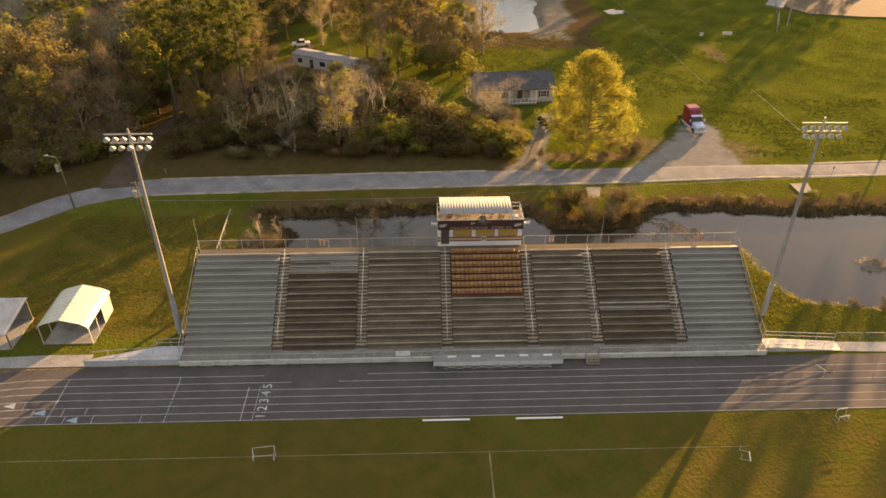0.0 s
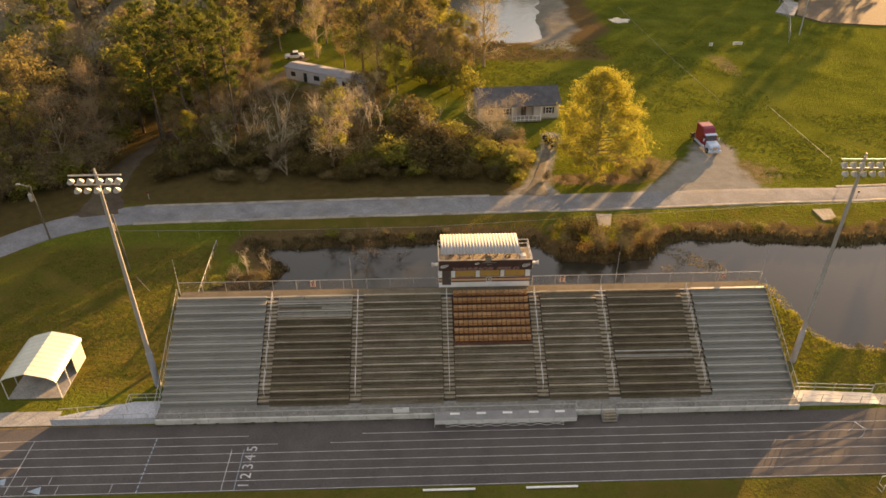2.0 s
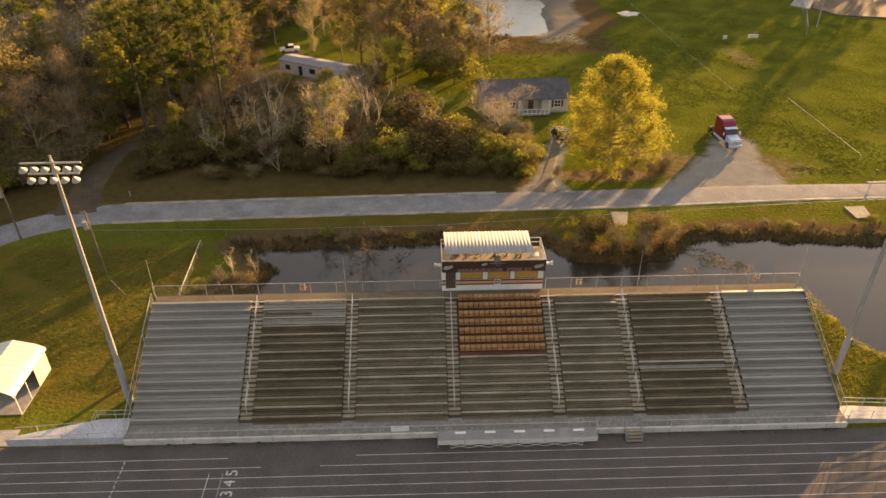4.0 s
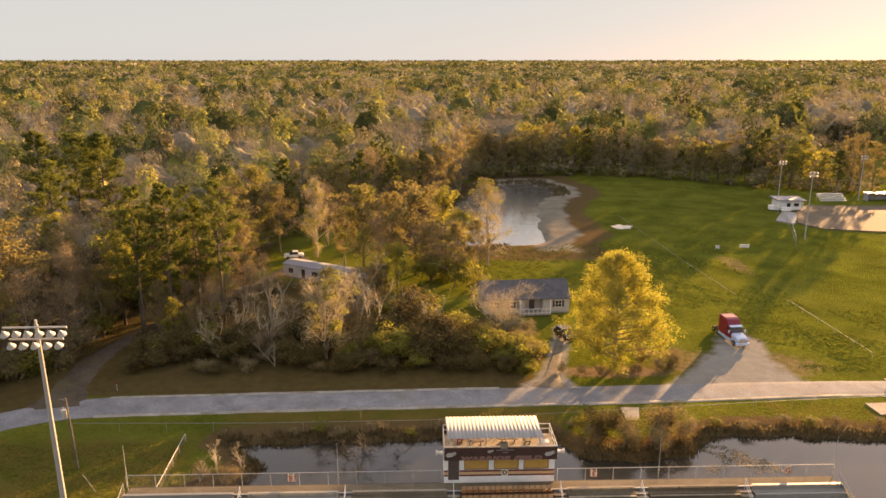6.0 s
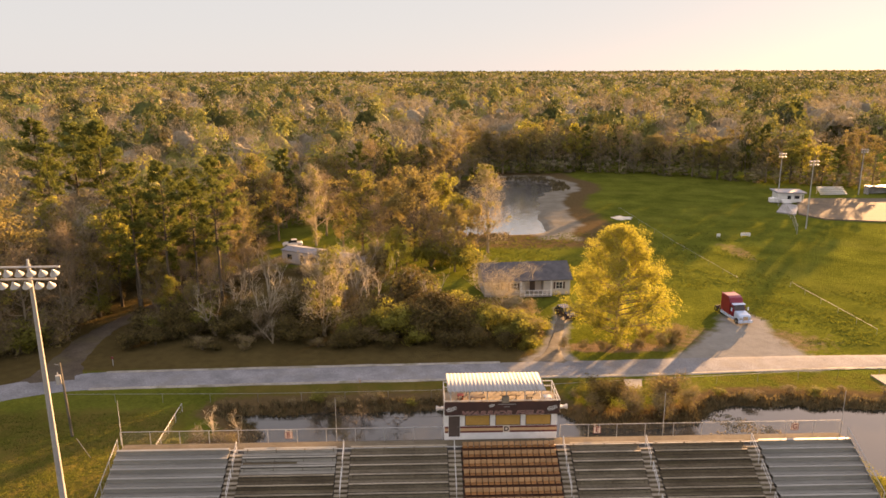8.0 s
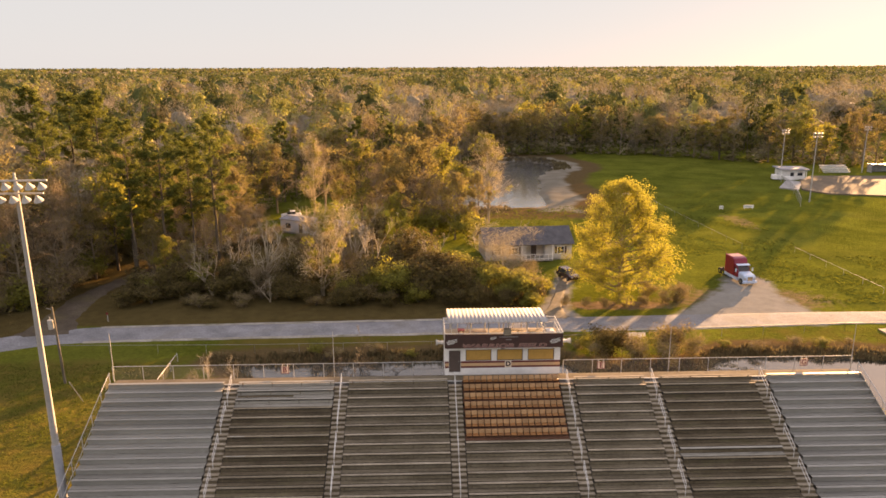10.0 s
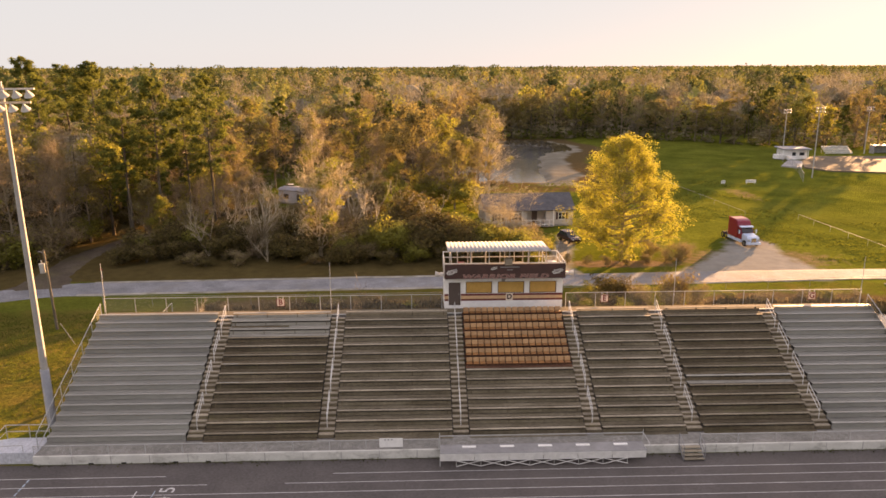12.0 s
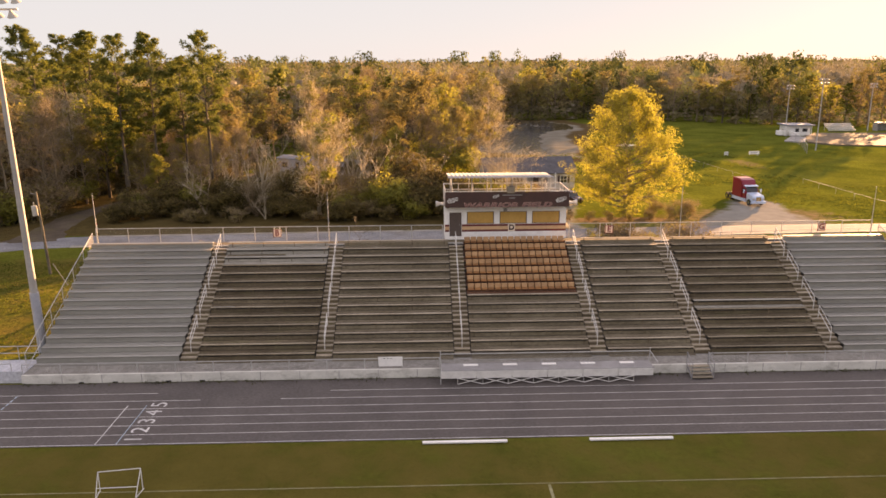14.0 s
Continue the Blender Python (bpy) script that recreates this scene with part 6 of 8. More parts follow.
def grow(r, h, spread, clear, limbs, rise=0.5, subs=5, shape="round", wobble=0.03, stems=1, thick=0.015, fine=0):
    """The limbs of a tree of height h: stems, branch segments, and shoots (place, direction) to carry foliage."""
    segs, shoots, chains = [], [], []
    for s in range(stems):
        lean = r.normal(0, 0.12, 2) * (stems > 1) * 2.0
        top = h * (1.0 if s == 0 else r.uniform(0.75, 0.98))
        nodes = [np.array([r.normal(0, 0.15) * (stems > 1), r.normal(0, 0.15) * (stems > 1), -0.2])]
        for k in range(1, 9):
            f = k / 8
            nodes.append(np.array([lean[0] * top * f + r.normal(0, wobble) * h * f, lean[1] * top * f + r.normal(0, wobble) * h * f, top * f * 0.96]))
        nodes = np.array(nodes)
        rad = thick * h * (1 - np.linspace(0, 0.93, 9)) / (1 if stems == 1 else 1.7)
        chains.append((nodes, rad))
        for i in range(max(3, limbs // stems)):
            f = clear + (0.98 - clear) * ((i + r.uniform(0, 0.9)) / max(3, limbs // stems))
            az = i * 2.4 + r.uniform(-0.5, 0.5)
            g = (f - clear) / max(0.02, 1 - clear)
            w = {"round": math.sqrt(max(0.05, 1 - (1.25 * g - 0.35) ** 2)), "spire": 1.0 - 0.75 * g, "vase": 0.45 + 0.55 * math.sin(g * 2.6),
                 "pine": (0.4 + 0.6 * math.sin(min(1, g * 1.1) * 2.9)) * (1 - 0.55 * g ** 3),
                 "dome": min(0.92 + 0.4 * g, 1.0) * max(0.05, 1 - g ** 1.8) ** 0.75}[shape]
            L = spread * w * (r.uniform(0.86, 1.06) if shape == "dome" else r.uniform(0.72, 1.12))
            el = rise * r.uniform(0.6, 1.3) + (0.55 * g if shape != "pine" else 0.6 * g * g)
            if shape == "dome":                       # low limbs spread level or hang
                el = -0.06 + 0.80 * g + r.uniform(-0.08, 0.08)
            p = np.array([np.interp(f * 8, range(9), nodes[:, k]) for k in range(3)])
            d = np.array([math.cos(az) * math.cos(el), math.sin(az) * math.cos(el), math.sin(el)])
            r0 = max(0.02, thick * h * (1 - f) * 0.45 + 0.02)
            path = [p]
            for k in range(4):
                d = d + r.normal(0, 0.13, 3) + np.array([0, 0, 0.08])
                d /= np.linalg.norm(d)
                path.append(path[-1] + d * L / 4)
            for k in range(4):
                segs.append((path[k], path[k + 1], r0 * (1 - k * 0.22), r0 * (1 - (k + 1) * 0.22)))
            for j in range(subs):
                q = r.uniform(0.3, 1.0) * 4
                k = min(3, int(q))
                p2 = path[k] + (path[k + 1] - path[k]) * (q - k)
                d2 = (path[k + 1] - path[k]) / (L / 4) + r.normal(0, 0.55, 3) + np.array([0, 0, 0.15])
                d2 /= np.linalg.norm(d2)
                L2 = L * r.uniform(0.22, 0.45)
                mid = p2 + d2 * L2 * 0.5
                end = mid + (d2 + r.normal(0, 0.3, 3)) * L2 * 0.5
                segs.append((p2, mid, r0 * 0.35, r0 * 0.22))
                segs.append((mid, end, max(0.02, r0 * 0.22), 0.012))
                for _ in range(fine):
                    d3 = d2 + r.normal(0, 0.5, 3)
                    tip = mid + (end - mid) * r.uniform(0, 0.8)
                    segs.append((tip, tip + d3 / np.linalg.norm(d3) * L2 * r.uniform(0.35, 0.6), 0.022, 0.008))
                shoots += [(mid, d2), (end, d2), ((p2 + mid) / 2, d2)]
            shoots += [(path[4], d), (path[3], d)]
    top = max(s[0][2] for s in shoots)
    k = np.array([1, 1, (h * 0.97) / top])
    segs = [(a * k, b * k, ra, rb) for a, b, ra, rb in segs]
    shoots = [(p * k, d) for p, d in shoots]
    return [(n_ * k, rad) for n_, rad in chains], segs, shoots


def stem_mesh(chains, sides):
    """Unbroken tapered stems: chains is a list of (nodes, radii)."""
    V, F, n = [], [], 0
    ang = 2 * np.pi * np.arange(sides) / sides
    ring = np.stack([np.cos(ang), np.sin(ang), np.zeros(sides)], 1)
    for nodes, rad in chains:
        V.append((nodes[:, None] + ring[None] * rad[:, None, None]).reshape(-1, 3))
        for k in range(len(nodes) - 1):
            for i in range(sides):
                j = (i + 1) % sides
                F.append((n + k * sides + i, n + k * sides + j, n + (k + 1) * sides + j, n + (k + 1) * sides + i))
        n += len(nodes) * sides
    return np.concatenate(V), np.array(F)


def clumped(r, shoots, count, radius, size, slim=1.0, squash=0.8, per=55, facing=0.9):
    """Leaves gathered into puffs about the outer shoots, each puff leafy on its shell."""
    P = np.array([s[0] for s in shoots])
    reach = np.hypot(P[:, 0], P[:, 1])
    w = 0.25 + reach / reach.max() + 0.6 * P[:, 2] / P[:, 2].max()
    if facing < 0.5:                                  # an airy crown: few leaves close to the stem
        w = 0.04 + (reach / reach.max()) ** 1.4
    m = min(len(P), max(6, count // per))
    centre = P[r.choice(len(P), m, replace=False, p=w / w.sum())]
    R = radius * r.uniform(0.6, 1.35, m)
    k = r.integers(0, m, count)
    d = r.normal(size=(count, 3)) + np.array([0, 0, 0.3])
    d /= np.linalg.norm(d, axis=1)[:, None]
    pos = centre[k] + d * (R[k] * r.uniform(0.3, 1.0, count) ** 0.5)[:, None] * np.array([1, 1, squash])
    pos[:, 2] = np.maximum(pos[:, 2], 0.15)
    return leaf_cards(r, pos, size, 0.35, slim, None, d * facing)


def foliage(r, shoots, count, scatter, size, slim=1.0, squash=0.8, droop=0.0, bias=1.0):
    P = np.array([s[0] for s in shoots])
    D = np.array([s[1] for s in shoots])
    pick = r.integers(0, len(P), count)
    off = np.clip(r.normal(0, scatter, (count, 3)), -1.7 * scatter, 1.7 * scatter) * np.array([1, 1, squash])
    off[:, 2] -= droop * np.abs(r.normal(0, scatter, count))
    c = P[pick] + off
    c[:, 2] = np.maximum(c[:, 2], 0.15)
    mid = np.array([P[:, 0].mean(), P[:, 1].mean(), np.quantile(P[:, 2], 0.35)])
    out = (c - mid) / (np.ptp(P, axis=0) * 0.5 + 0.1)
    out /= np.linalg.norm(out, axis=1)[:, None] + 1e-6
    return leaf_cards(r, c, size, 0.35, slim, D[pick] if slim < 0.3 else None, out if slim >= 0.3 else None)


def join(*sets):
    V, F, n = [], [], 0
    for v, f in sets:
        V.append(v)
        F.append(np.asarray(f) + n)
        n += len(v)
    return np.concatenate(V), np.concatenate(F)


# kind: height, spread, clear stem, limbs, rise, sub-limbs, shape, stems, bark, [(leaf material, count, scatter, size, slim, droop)]
KINDS = {
    "gold_big": (17.5, 7.3, 0.08, 88, 0.26, 14, "dome", 1, BARK_MID, [(LEAF_GOLD, 72000, 0.46, 0.145, 1, 0.0), (LEAF_OLIVE, 6000, 0.42, 0.15, 1, 0.2)]),
    "oak": (20.0, 8.2, 0.16, 26, 0.5, 9, "round", 1, BARK, [(LEAF_RUST, 6500, 0.75, 0.36, 1, 0.0), (TWIG, 4200, 0.8, 0.9, 0.03, 0.1)]),
    "oak_olive": (19.0, 6.6, 0.15, 22, 0.6, 9, "round", 1, BARK, [(LEAF_OLIVE, 3200, 0.7, 0.34, 1, 0.1), (TWIG, 5200, 0.8, 0.9, 0.03, 0.1), (LEAF_RUST, 1800, 0.7, 0.34, 1, 0)]),
    "bare": (17.0, 5.4, 0.2, 22, 0.7, 8, "round", 1, BARK_MID, [(TWIG, 4200, 0.6, 0.7, 0.05, -0.2)]),
    "bare_slim": (19.0, 3.6, 0.25, 18, 0.85, 7, "spire", 1, BARK_MID, [(TWIG, 3400, 0.55, 0.7, 0.05, -0.2), (LEAF_OLIVE, 900, 0.5, 0.3, 1, 0)]),
    "half": (17.0, 5.2, 0.18, 20, 0.65, 8, "round", 1, BARK_MID, [(LEAF_RUST, 3000, 0.6, 0.32, 1, 0), (TWIG, 2600, 0.6, 0.7, 0.05, 0)]),
    "yellowing": (16.0, 4.8, 0.16, 20, 0.6, 8, "round", 1, BARK, [(LEAF_GOLD, 2200, 0.65, 0.32, 1, 0), (LEAF_OLIVE, 2600, 0.7, 0.32, 1, 0), (TWIG, 1800, 0.7, 0.9, 0.03, 0)]),
    "pine": (25.0, 4.0, 0.42, 36, 0.12, 6, "pine", 1, BARK, [(LEAF_PINE, 10500, 0.46, 0.36, 0.5, -0.2)]),
    "pine_low": (22.0, 4.0, 0.32, 34, 0.15, 6, "pine", 1, BARK, [(LEAF_PINE, 8000, 0.46, 0.40, 0.6, -0.2), (LEAF_OLIVE, 900, 0.4, 0.35, 1, 0)]),
    "mossy": (19.5, 5.4, 0.14, 26, 0.7, 8, "round", 1, BARK_PALE, [(TWIG_PALE, 6500, 0.5, 0.75, 0.05, 1.3), (LEAF_OLIVE, 1500, 0.6, 0.3, 1, 0.4)]),
    "mossy_low": (10.0, 4.4, 0.10, 20, 0.75, 7, "vase", 3, BARK_PALE, [(TWIG_PALE, 5200, 0.45, 0.55, 0.06, 0.6), (LEAF_OLIVE, 1200, 0.45, 0.26, 1, 0.4)]),
    "snag": (11.0, 4.4, 0.16, 14, 0.85, 6, "vase", 3, BARK_PALE, [(TWIG_PALE, 160, 0.3, 0.6, 0.06, 0.0)]),
    "shrub_bare": (8.6, 4.8, 0.05, 30, 0.8, 7, "vase", 6, BARK_MID, [(TWIG, 6000, 0.46, 0.6, 0.05, 0.0)]),
    "drowned": (4.6, 3.2, 0.12, 16, 0.6, 6, "vase", 3, WET_BARK, [(WET_BARK, 300, 0.3, 0.6, 0.04, 0.0)]),
    "shrub_pale": (9.0, 5.4, 0.05, 34, 0.8, 8, "vase", 7, BARK_PALE, [(TWIG_PALE, 5200, 0.5, 0.6, 0.05, 0.0)]),
    "bush": (4.2, 2.6, 0.04, 20, 0.6, 6, "round", 5, BARK, [(LEAF_OLIVE, 3000, 0.40, 0.24, 1, 0.2), (TWIG_DARK, 1500, 0.45, 0.6, 0.034, 0)]),
    "bush_gold": (4.4, 2.5, 0.04, 20, 0.6, 6, "round", 5, BARK, [(LEAF_GOLD, 900, 0.4, 0.22, 1, 0.2), (LEAF_OLIVE, 2300, 0.42, 0.24, 1, 0.2), (TWIG_DARK, 1100, 0.45, 0.6, 0.034, 0)]),
    "bush_rust": (3.6, 2.4, 0.03, 20, 0.7, 6, "vase", 6, BARK, [(TWIG, 3200, 0.4, 0.55, 0.034, 0), (LEAF_RUST, 700, 0.4, 0.20, 1, 0.2)]),
    "bush_dark": (5.0, 3.2, 0.03, 20, 0.6, 6, "round", 5, BARK, [(LEAF_BRUSH, 2800, 0.5, 0.27, 1, 0.3), (TWIG_DARK, 2600, 0.5, 0.7, 0.034, 0)]),
}
LABELS = {
    "gold_big": ("tree", "big broad tree with bright golden-yellow leaves"), "oak": ("tree", "broad oak with thin orange-brown leaves"),
    "oak_olive": ("tree", "spreading half-bare tree with olive-brown foliage"), "bare": ("tree", "bare grey-brown tree with fine upright twigs"),
    "bare_slim": ("tree", "tall slim tree, almost bare of leaves"), "half": ("tree", "half-bare tree with rusty brown leaves"),
    "yellowing": ("tree", "tree with yellowing green leaves"), "pine": ("pine", "tall dark green pine with a long bare trunk"),
    "pine_low": ("pine", "tall pine with dark green clumped needles"), "mossy": ("tree", "tall pale tree hung with grey moss"),
    "mossy_low": ("tree", "low pale tree tangled with vines and moss"), "snag": ("tree", "leafless pale tree with forked bare limbs"), "shrub_bare": ("shrub", "large bare many-stemmed grey-brown shrub"),
    "drowned": ("tree", "dead bare tree standing in the shallow pond"),
    "shrub_pale": ("shrub", "large bare shrub with pale pinkish-grey stems"),
    "bush": ("bush", "rounded bush with olive-green leaves"), "bush_gold": ("bush", "leafy bush with yellow-green leaves"),
    "bush_rust": ("bush", "dry bush with reddish-brown twigs"), "bush_dark": ("bush", "dense brush with dark green leaves"),
}
# finest branchlets on each side limb; leaves a puff, its flatness and size
FINE = {"drowned": 2, "shrub_pale": 2, "bare": 2, "bare_slim": 2, "half": 1, "oak": 1, "oak_olive": 1, "snag": 2, "shrub_bare": 2, "mossy": 2, "mossy_low": 2}
PUFFS = {"pine": (26, 0.6, 1.25), "pine_low": (26, 0.6, 1.25), "gold_big": (40, 0.8, 1.75), "oak": (42, 0.7, 1.5)}
protos = {}


def plant(kind, x, y, height=None, wide=1.0, variant=0, group="trees and brush", z=None, label=None, light=False):
    """A tree or bush as a thing of its own, made from the kind's grown meshes."""
    spec = KINDS[kind]
    key = (kind, variant, light)
    if key not in protos:
        r = np.random.default_rng(sum(map(ord, kind)) * 31 + variant * 7 + 5)
        chains, segs, shoots = grow(r, spec[0], spec[1], spec[2], spec[3], spec[4], spec[5], spec[6], 0.012, spec[7], 0.011 if "pine" in kind else 0.03 if kind == "snag" else 0.015,
                                    0 if light else FINE.get(kind, 0))
        big = [s for s in segs if max(s[2], s[3]) > 0.05]
        small = [s for s in segs if max(s[2], s[3]) <= 0.05]
        if light:
            small = small[::4]
        elif kind not in FINE and kind != "gold_big":
            small = small[::2]
        wood = array_mesh("trunk", *stem_mesh(chains, 5 if spec[7] > 2 else 7), spec[8], True)
        sets = [tubes(s_, n_) for s_, n_ in ((big, 4), (small, 3)) if s_]
        limbs = array_mesh("branchwork", *join(*sets), spec[8], True)
        crowns = []
        for mat, n, sc, size, slim, droop in spec[9]:
            if light:
                n, size, slim = int(n * 0.4), size * 1.35, min(1, slim * 1.4)
            if slim >= 0.3 and not kind.startswith("bush"):
                per, squash, grown = PUFFS.get(kind, (50, 0.8, 1.5))
                crown = clumped(r, shoots, n, sc * grown, size, slim, squash, per if not light else per // 2, 0.35 if kind == "gold_big" else 0.7)
            else:
                crown = foliage(r, shoots, n, sc, size, slim, 0.8, droop)
            crowns.append(array_mesh("crown", *crown, mat))
        protos[key] = (wood, limbs, crowns)
    wood, limbs, crowns = protos[key]
    s = (height or spec[0]) / spec[0]
    gz = float(ground_z(x, y)) if z is None else z
    name = LABELS[kind][0] if LABELS[kind][0] != "tree" else "tree"
    m = pose(x, y, gz, 0, 0, float(rng.uniform(0, 360))) @ Matrix.Diagonal((s * wide, s * wide, s, 1))
    t = thing(name, label or LABELS[kind][1], LABELS[kind][0], group)
    t.matrix_basis = m
    part("trunk", wood, None, t)
    tagged(part("branchwork", limbs, None, t), kind="stuff")
    for k, c in enumerate(crowns):
        tagged(part("crown" if k == 0 else "foliage", c, None, t), kind="stuff")
    return t


plant("gold_big", 21.4, 54.2, 18.3, 0.95, label="big broad tree with bright golden leaves beside the road")
plant("oak", -8.4, 101.8, 20.4, 1.05)
plant("oak_olive", -19.5, 104.9, 20.0, 1.05)
plant("oak", -13.6, 112.0, 17.0, 0.8, 1)
plant("mossy", -31.0, 116.5, 19.6, 0.95)
plant("mossy", 7.4, 108.6, 20.2, 1.15, 1)
plant("yellowing", -2.5, 113.0, 17.5, 1.0)
plant("yellowing", 0.5, 104.0, 14.5, 1.0)
plant("bush_gold", -5.2, 98.0, 7.2, 1.1)
plant("bush_gold", -1.0, 99.0, 6.0, 1.1, 1)
plant("shrub_pale", 6.8, 69.0, 9.4, 1.2, label="large bare pale shrub in front of the house")
for x, y, h, v in ((-51.6, 66.2, 26.2, 0), (-47.0, 66.7, 26.4, 1), (-39.7, 69.1, 26.8, 0), (-44.2, 71.5, 23.0, 1), (-51.5, 90.8, 22.0, 0), (-78.5, 95.0, 26.5, 0)):
    plant("pine", x, y, h, 1.0, v)
for x, y, h, v in ((-90.2, 115.0, 30.0, 1), (-87.0, 124.0, 28.4, 0), (-78.6, 119.0, 29.0, 1), (-81.8, 124.5, 28.0, 0)):
    plant("pine", x, y, h, 1.2, v)
for k, x, y, h, v in (("yellowing", -58.0, 74.0, 17.0, 0), ("half", -64.0, 92.0, 19.0, 1), ("bare", -70.5, 84.0, 18.0, 0), ("half", -67.0, 76.0, 16.0, 0), ("yellowing", -75.0, 88.0, 17.0, 1)):
    plant(k, x, y, h, 1.1, v)
for x, y, h, v in ((-53.5, 70.0, 20.0, 0), (-49.0, 72.0, 18.0, 1)):
    plant("pine_low", x, y, h, 0.95, v)
for k, x, y, h, w in (("mossy_low", -22.0, 58.8, 15.0, 1.0), ("bush_rust", -16.4, 60.5, 5.0, 1.1), ("shrub_bare", -30.6, 57.8, 6.0, 0.9), ("bush_dark", -24.0, 60.5, 6.0, 1.1), ("snag", -31.4, 60.5, 11.5, 1.0),
                      ("snag", -15.6, 66.5, 11.0, 1.0), ("snag", -27.2, 63.0, 9.0, 1.0), ("snag", -36.5, 64.0, 10.0, 0.9), ("snag", -11.0, 67.0, 8.5, 1.0), ("bare", -35.5, 71.0, 12.0, 0.9), ("bare", -41.0, 76.0, 13.0, 1.0),
                      ("oak_olive", -44.5, 103.5, 15.0, 1.2), ("half", -42.0, 92.0, 15.0, 1.0), ("snag", -45.6, 89.0, 15.0, 1.1), ("yellowing", -47.0, 86.0, 13.0, 1.0), ("yellowing", -43.5, 80.0, 11.0, 1.0),
                      ("yellowing", -46.0, 97.0, 12.0, 1.0), ("half", -50.5, 82.0, 15.0, 1.0), ("bare", -54.0, 84.0, 16.0, 1.0),
                      ("bush_gold", -10.8, 57.4, 6.2, 0.95), ("bush_gold", -14.2, 58.6, 4.6, 1.0), ("bush_gold", -18.0, 55.6, 3.6, 1.1), ("bush_gold", -1.6, 66.5, 5.0, 1.2), ("bush_gold", -6.8, 70.0, 5.6, 1.2),
                      ("bush", 7.4, 56.4, 4.6, 1.2), ("bush_gold", 5.0, 54.6, 3.0, 1.2), ("bush", 3.2, 58.2, 4.8, 1.1), ("bush_rust", 8.8, 60.8, 3.6, 1.1), ("bush_rust", 10.4, 66.0, 3.0, 1.2),
                      ("bush_dark", -5.5, 57.6, 6.4, 1.15), ("bush_dark", -1.4, 58.4, 5.6, 1.2), ("bush_dark", -8.6, 62.5, 6.2, 1.1), ("bush_rust", -4.0, 63.4, 4.6, 1.2), ("bush_dark", 1.0, 62.5, 3.8, 1.2),
                      ("bush_dark", -26.5, 57.0, 4.6, 1.3), ("bush_dark", -36.0, 58.2, 4.4, 1.3), ("bush_dark", -32.5, 63.0, 4.2, 1.3), ("bush", -40.4, 61.5, 4.6, 1.2), ("bush_dark", -22.5, 65.0, 5.0, 1.2),
                      ("bush_rust", -37.0, 67.0, 4.2, 1.2), ("bush_dark", -44.0, 61.0, 5.0, 1.2), ("bush_rust", -47.5, 60.5, 3.6, 1.1), ("bush_dark", -13.0, 63.0, 5.2, 1.2), ("bush_rust", -18.5, 72.0, 4.2, 1.3),
                      ("bush_dark", -28.0, 70.0, 4.4, 1.3), ("bush_gold", -12.5, 75.0, 4.4, 1.3), ("bush_rust", -22.0, 78.0, 3.6, 1.4), ("bush_rust", -31.0, 78.0, 3.4, 1.3), ("bush", -7.0, 80.0, 3.6, 1.4),
                      ("bush_rust", -20.0, 88.0, 3.0, 1.3), ("yellowing", -12.0, 92.5, 10.0, 0.9), ("shrub_bare", -5.0, 97.5, 14.0, 0.7), ("bush_dark", -16.0, 94.0, 5.5, 1.1),
                      ("snag", -19.0, 84.0, 8.0, 1.0), ("bush_dark", -41.0, 70.0, 4.0, 1.2), ("bush_dark", -46.5, 76.0, 4.2, 1.2)):
    plant(k, x, y, h, w, int(abs(x) * 3 + y) % 2)
for k in range(44):                                   # low dark brush between the road and the trees
    x = -50 + 54 * k / 43 + float(rng.uniform(-0.8, 0.8))
    plant(("bush_dark", "bush_dark", "bush_rust", "bush_dark", "bush_rust")[k % 5], x, 55.0 + float(rng.uniform(-1.6, 5.0)) + 0.05 * max(0, -x - 40), float(rng.uniform(0.9, 2.9)), 1.5, k % 2, light=True)
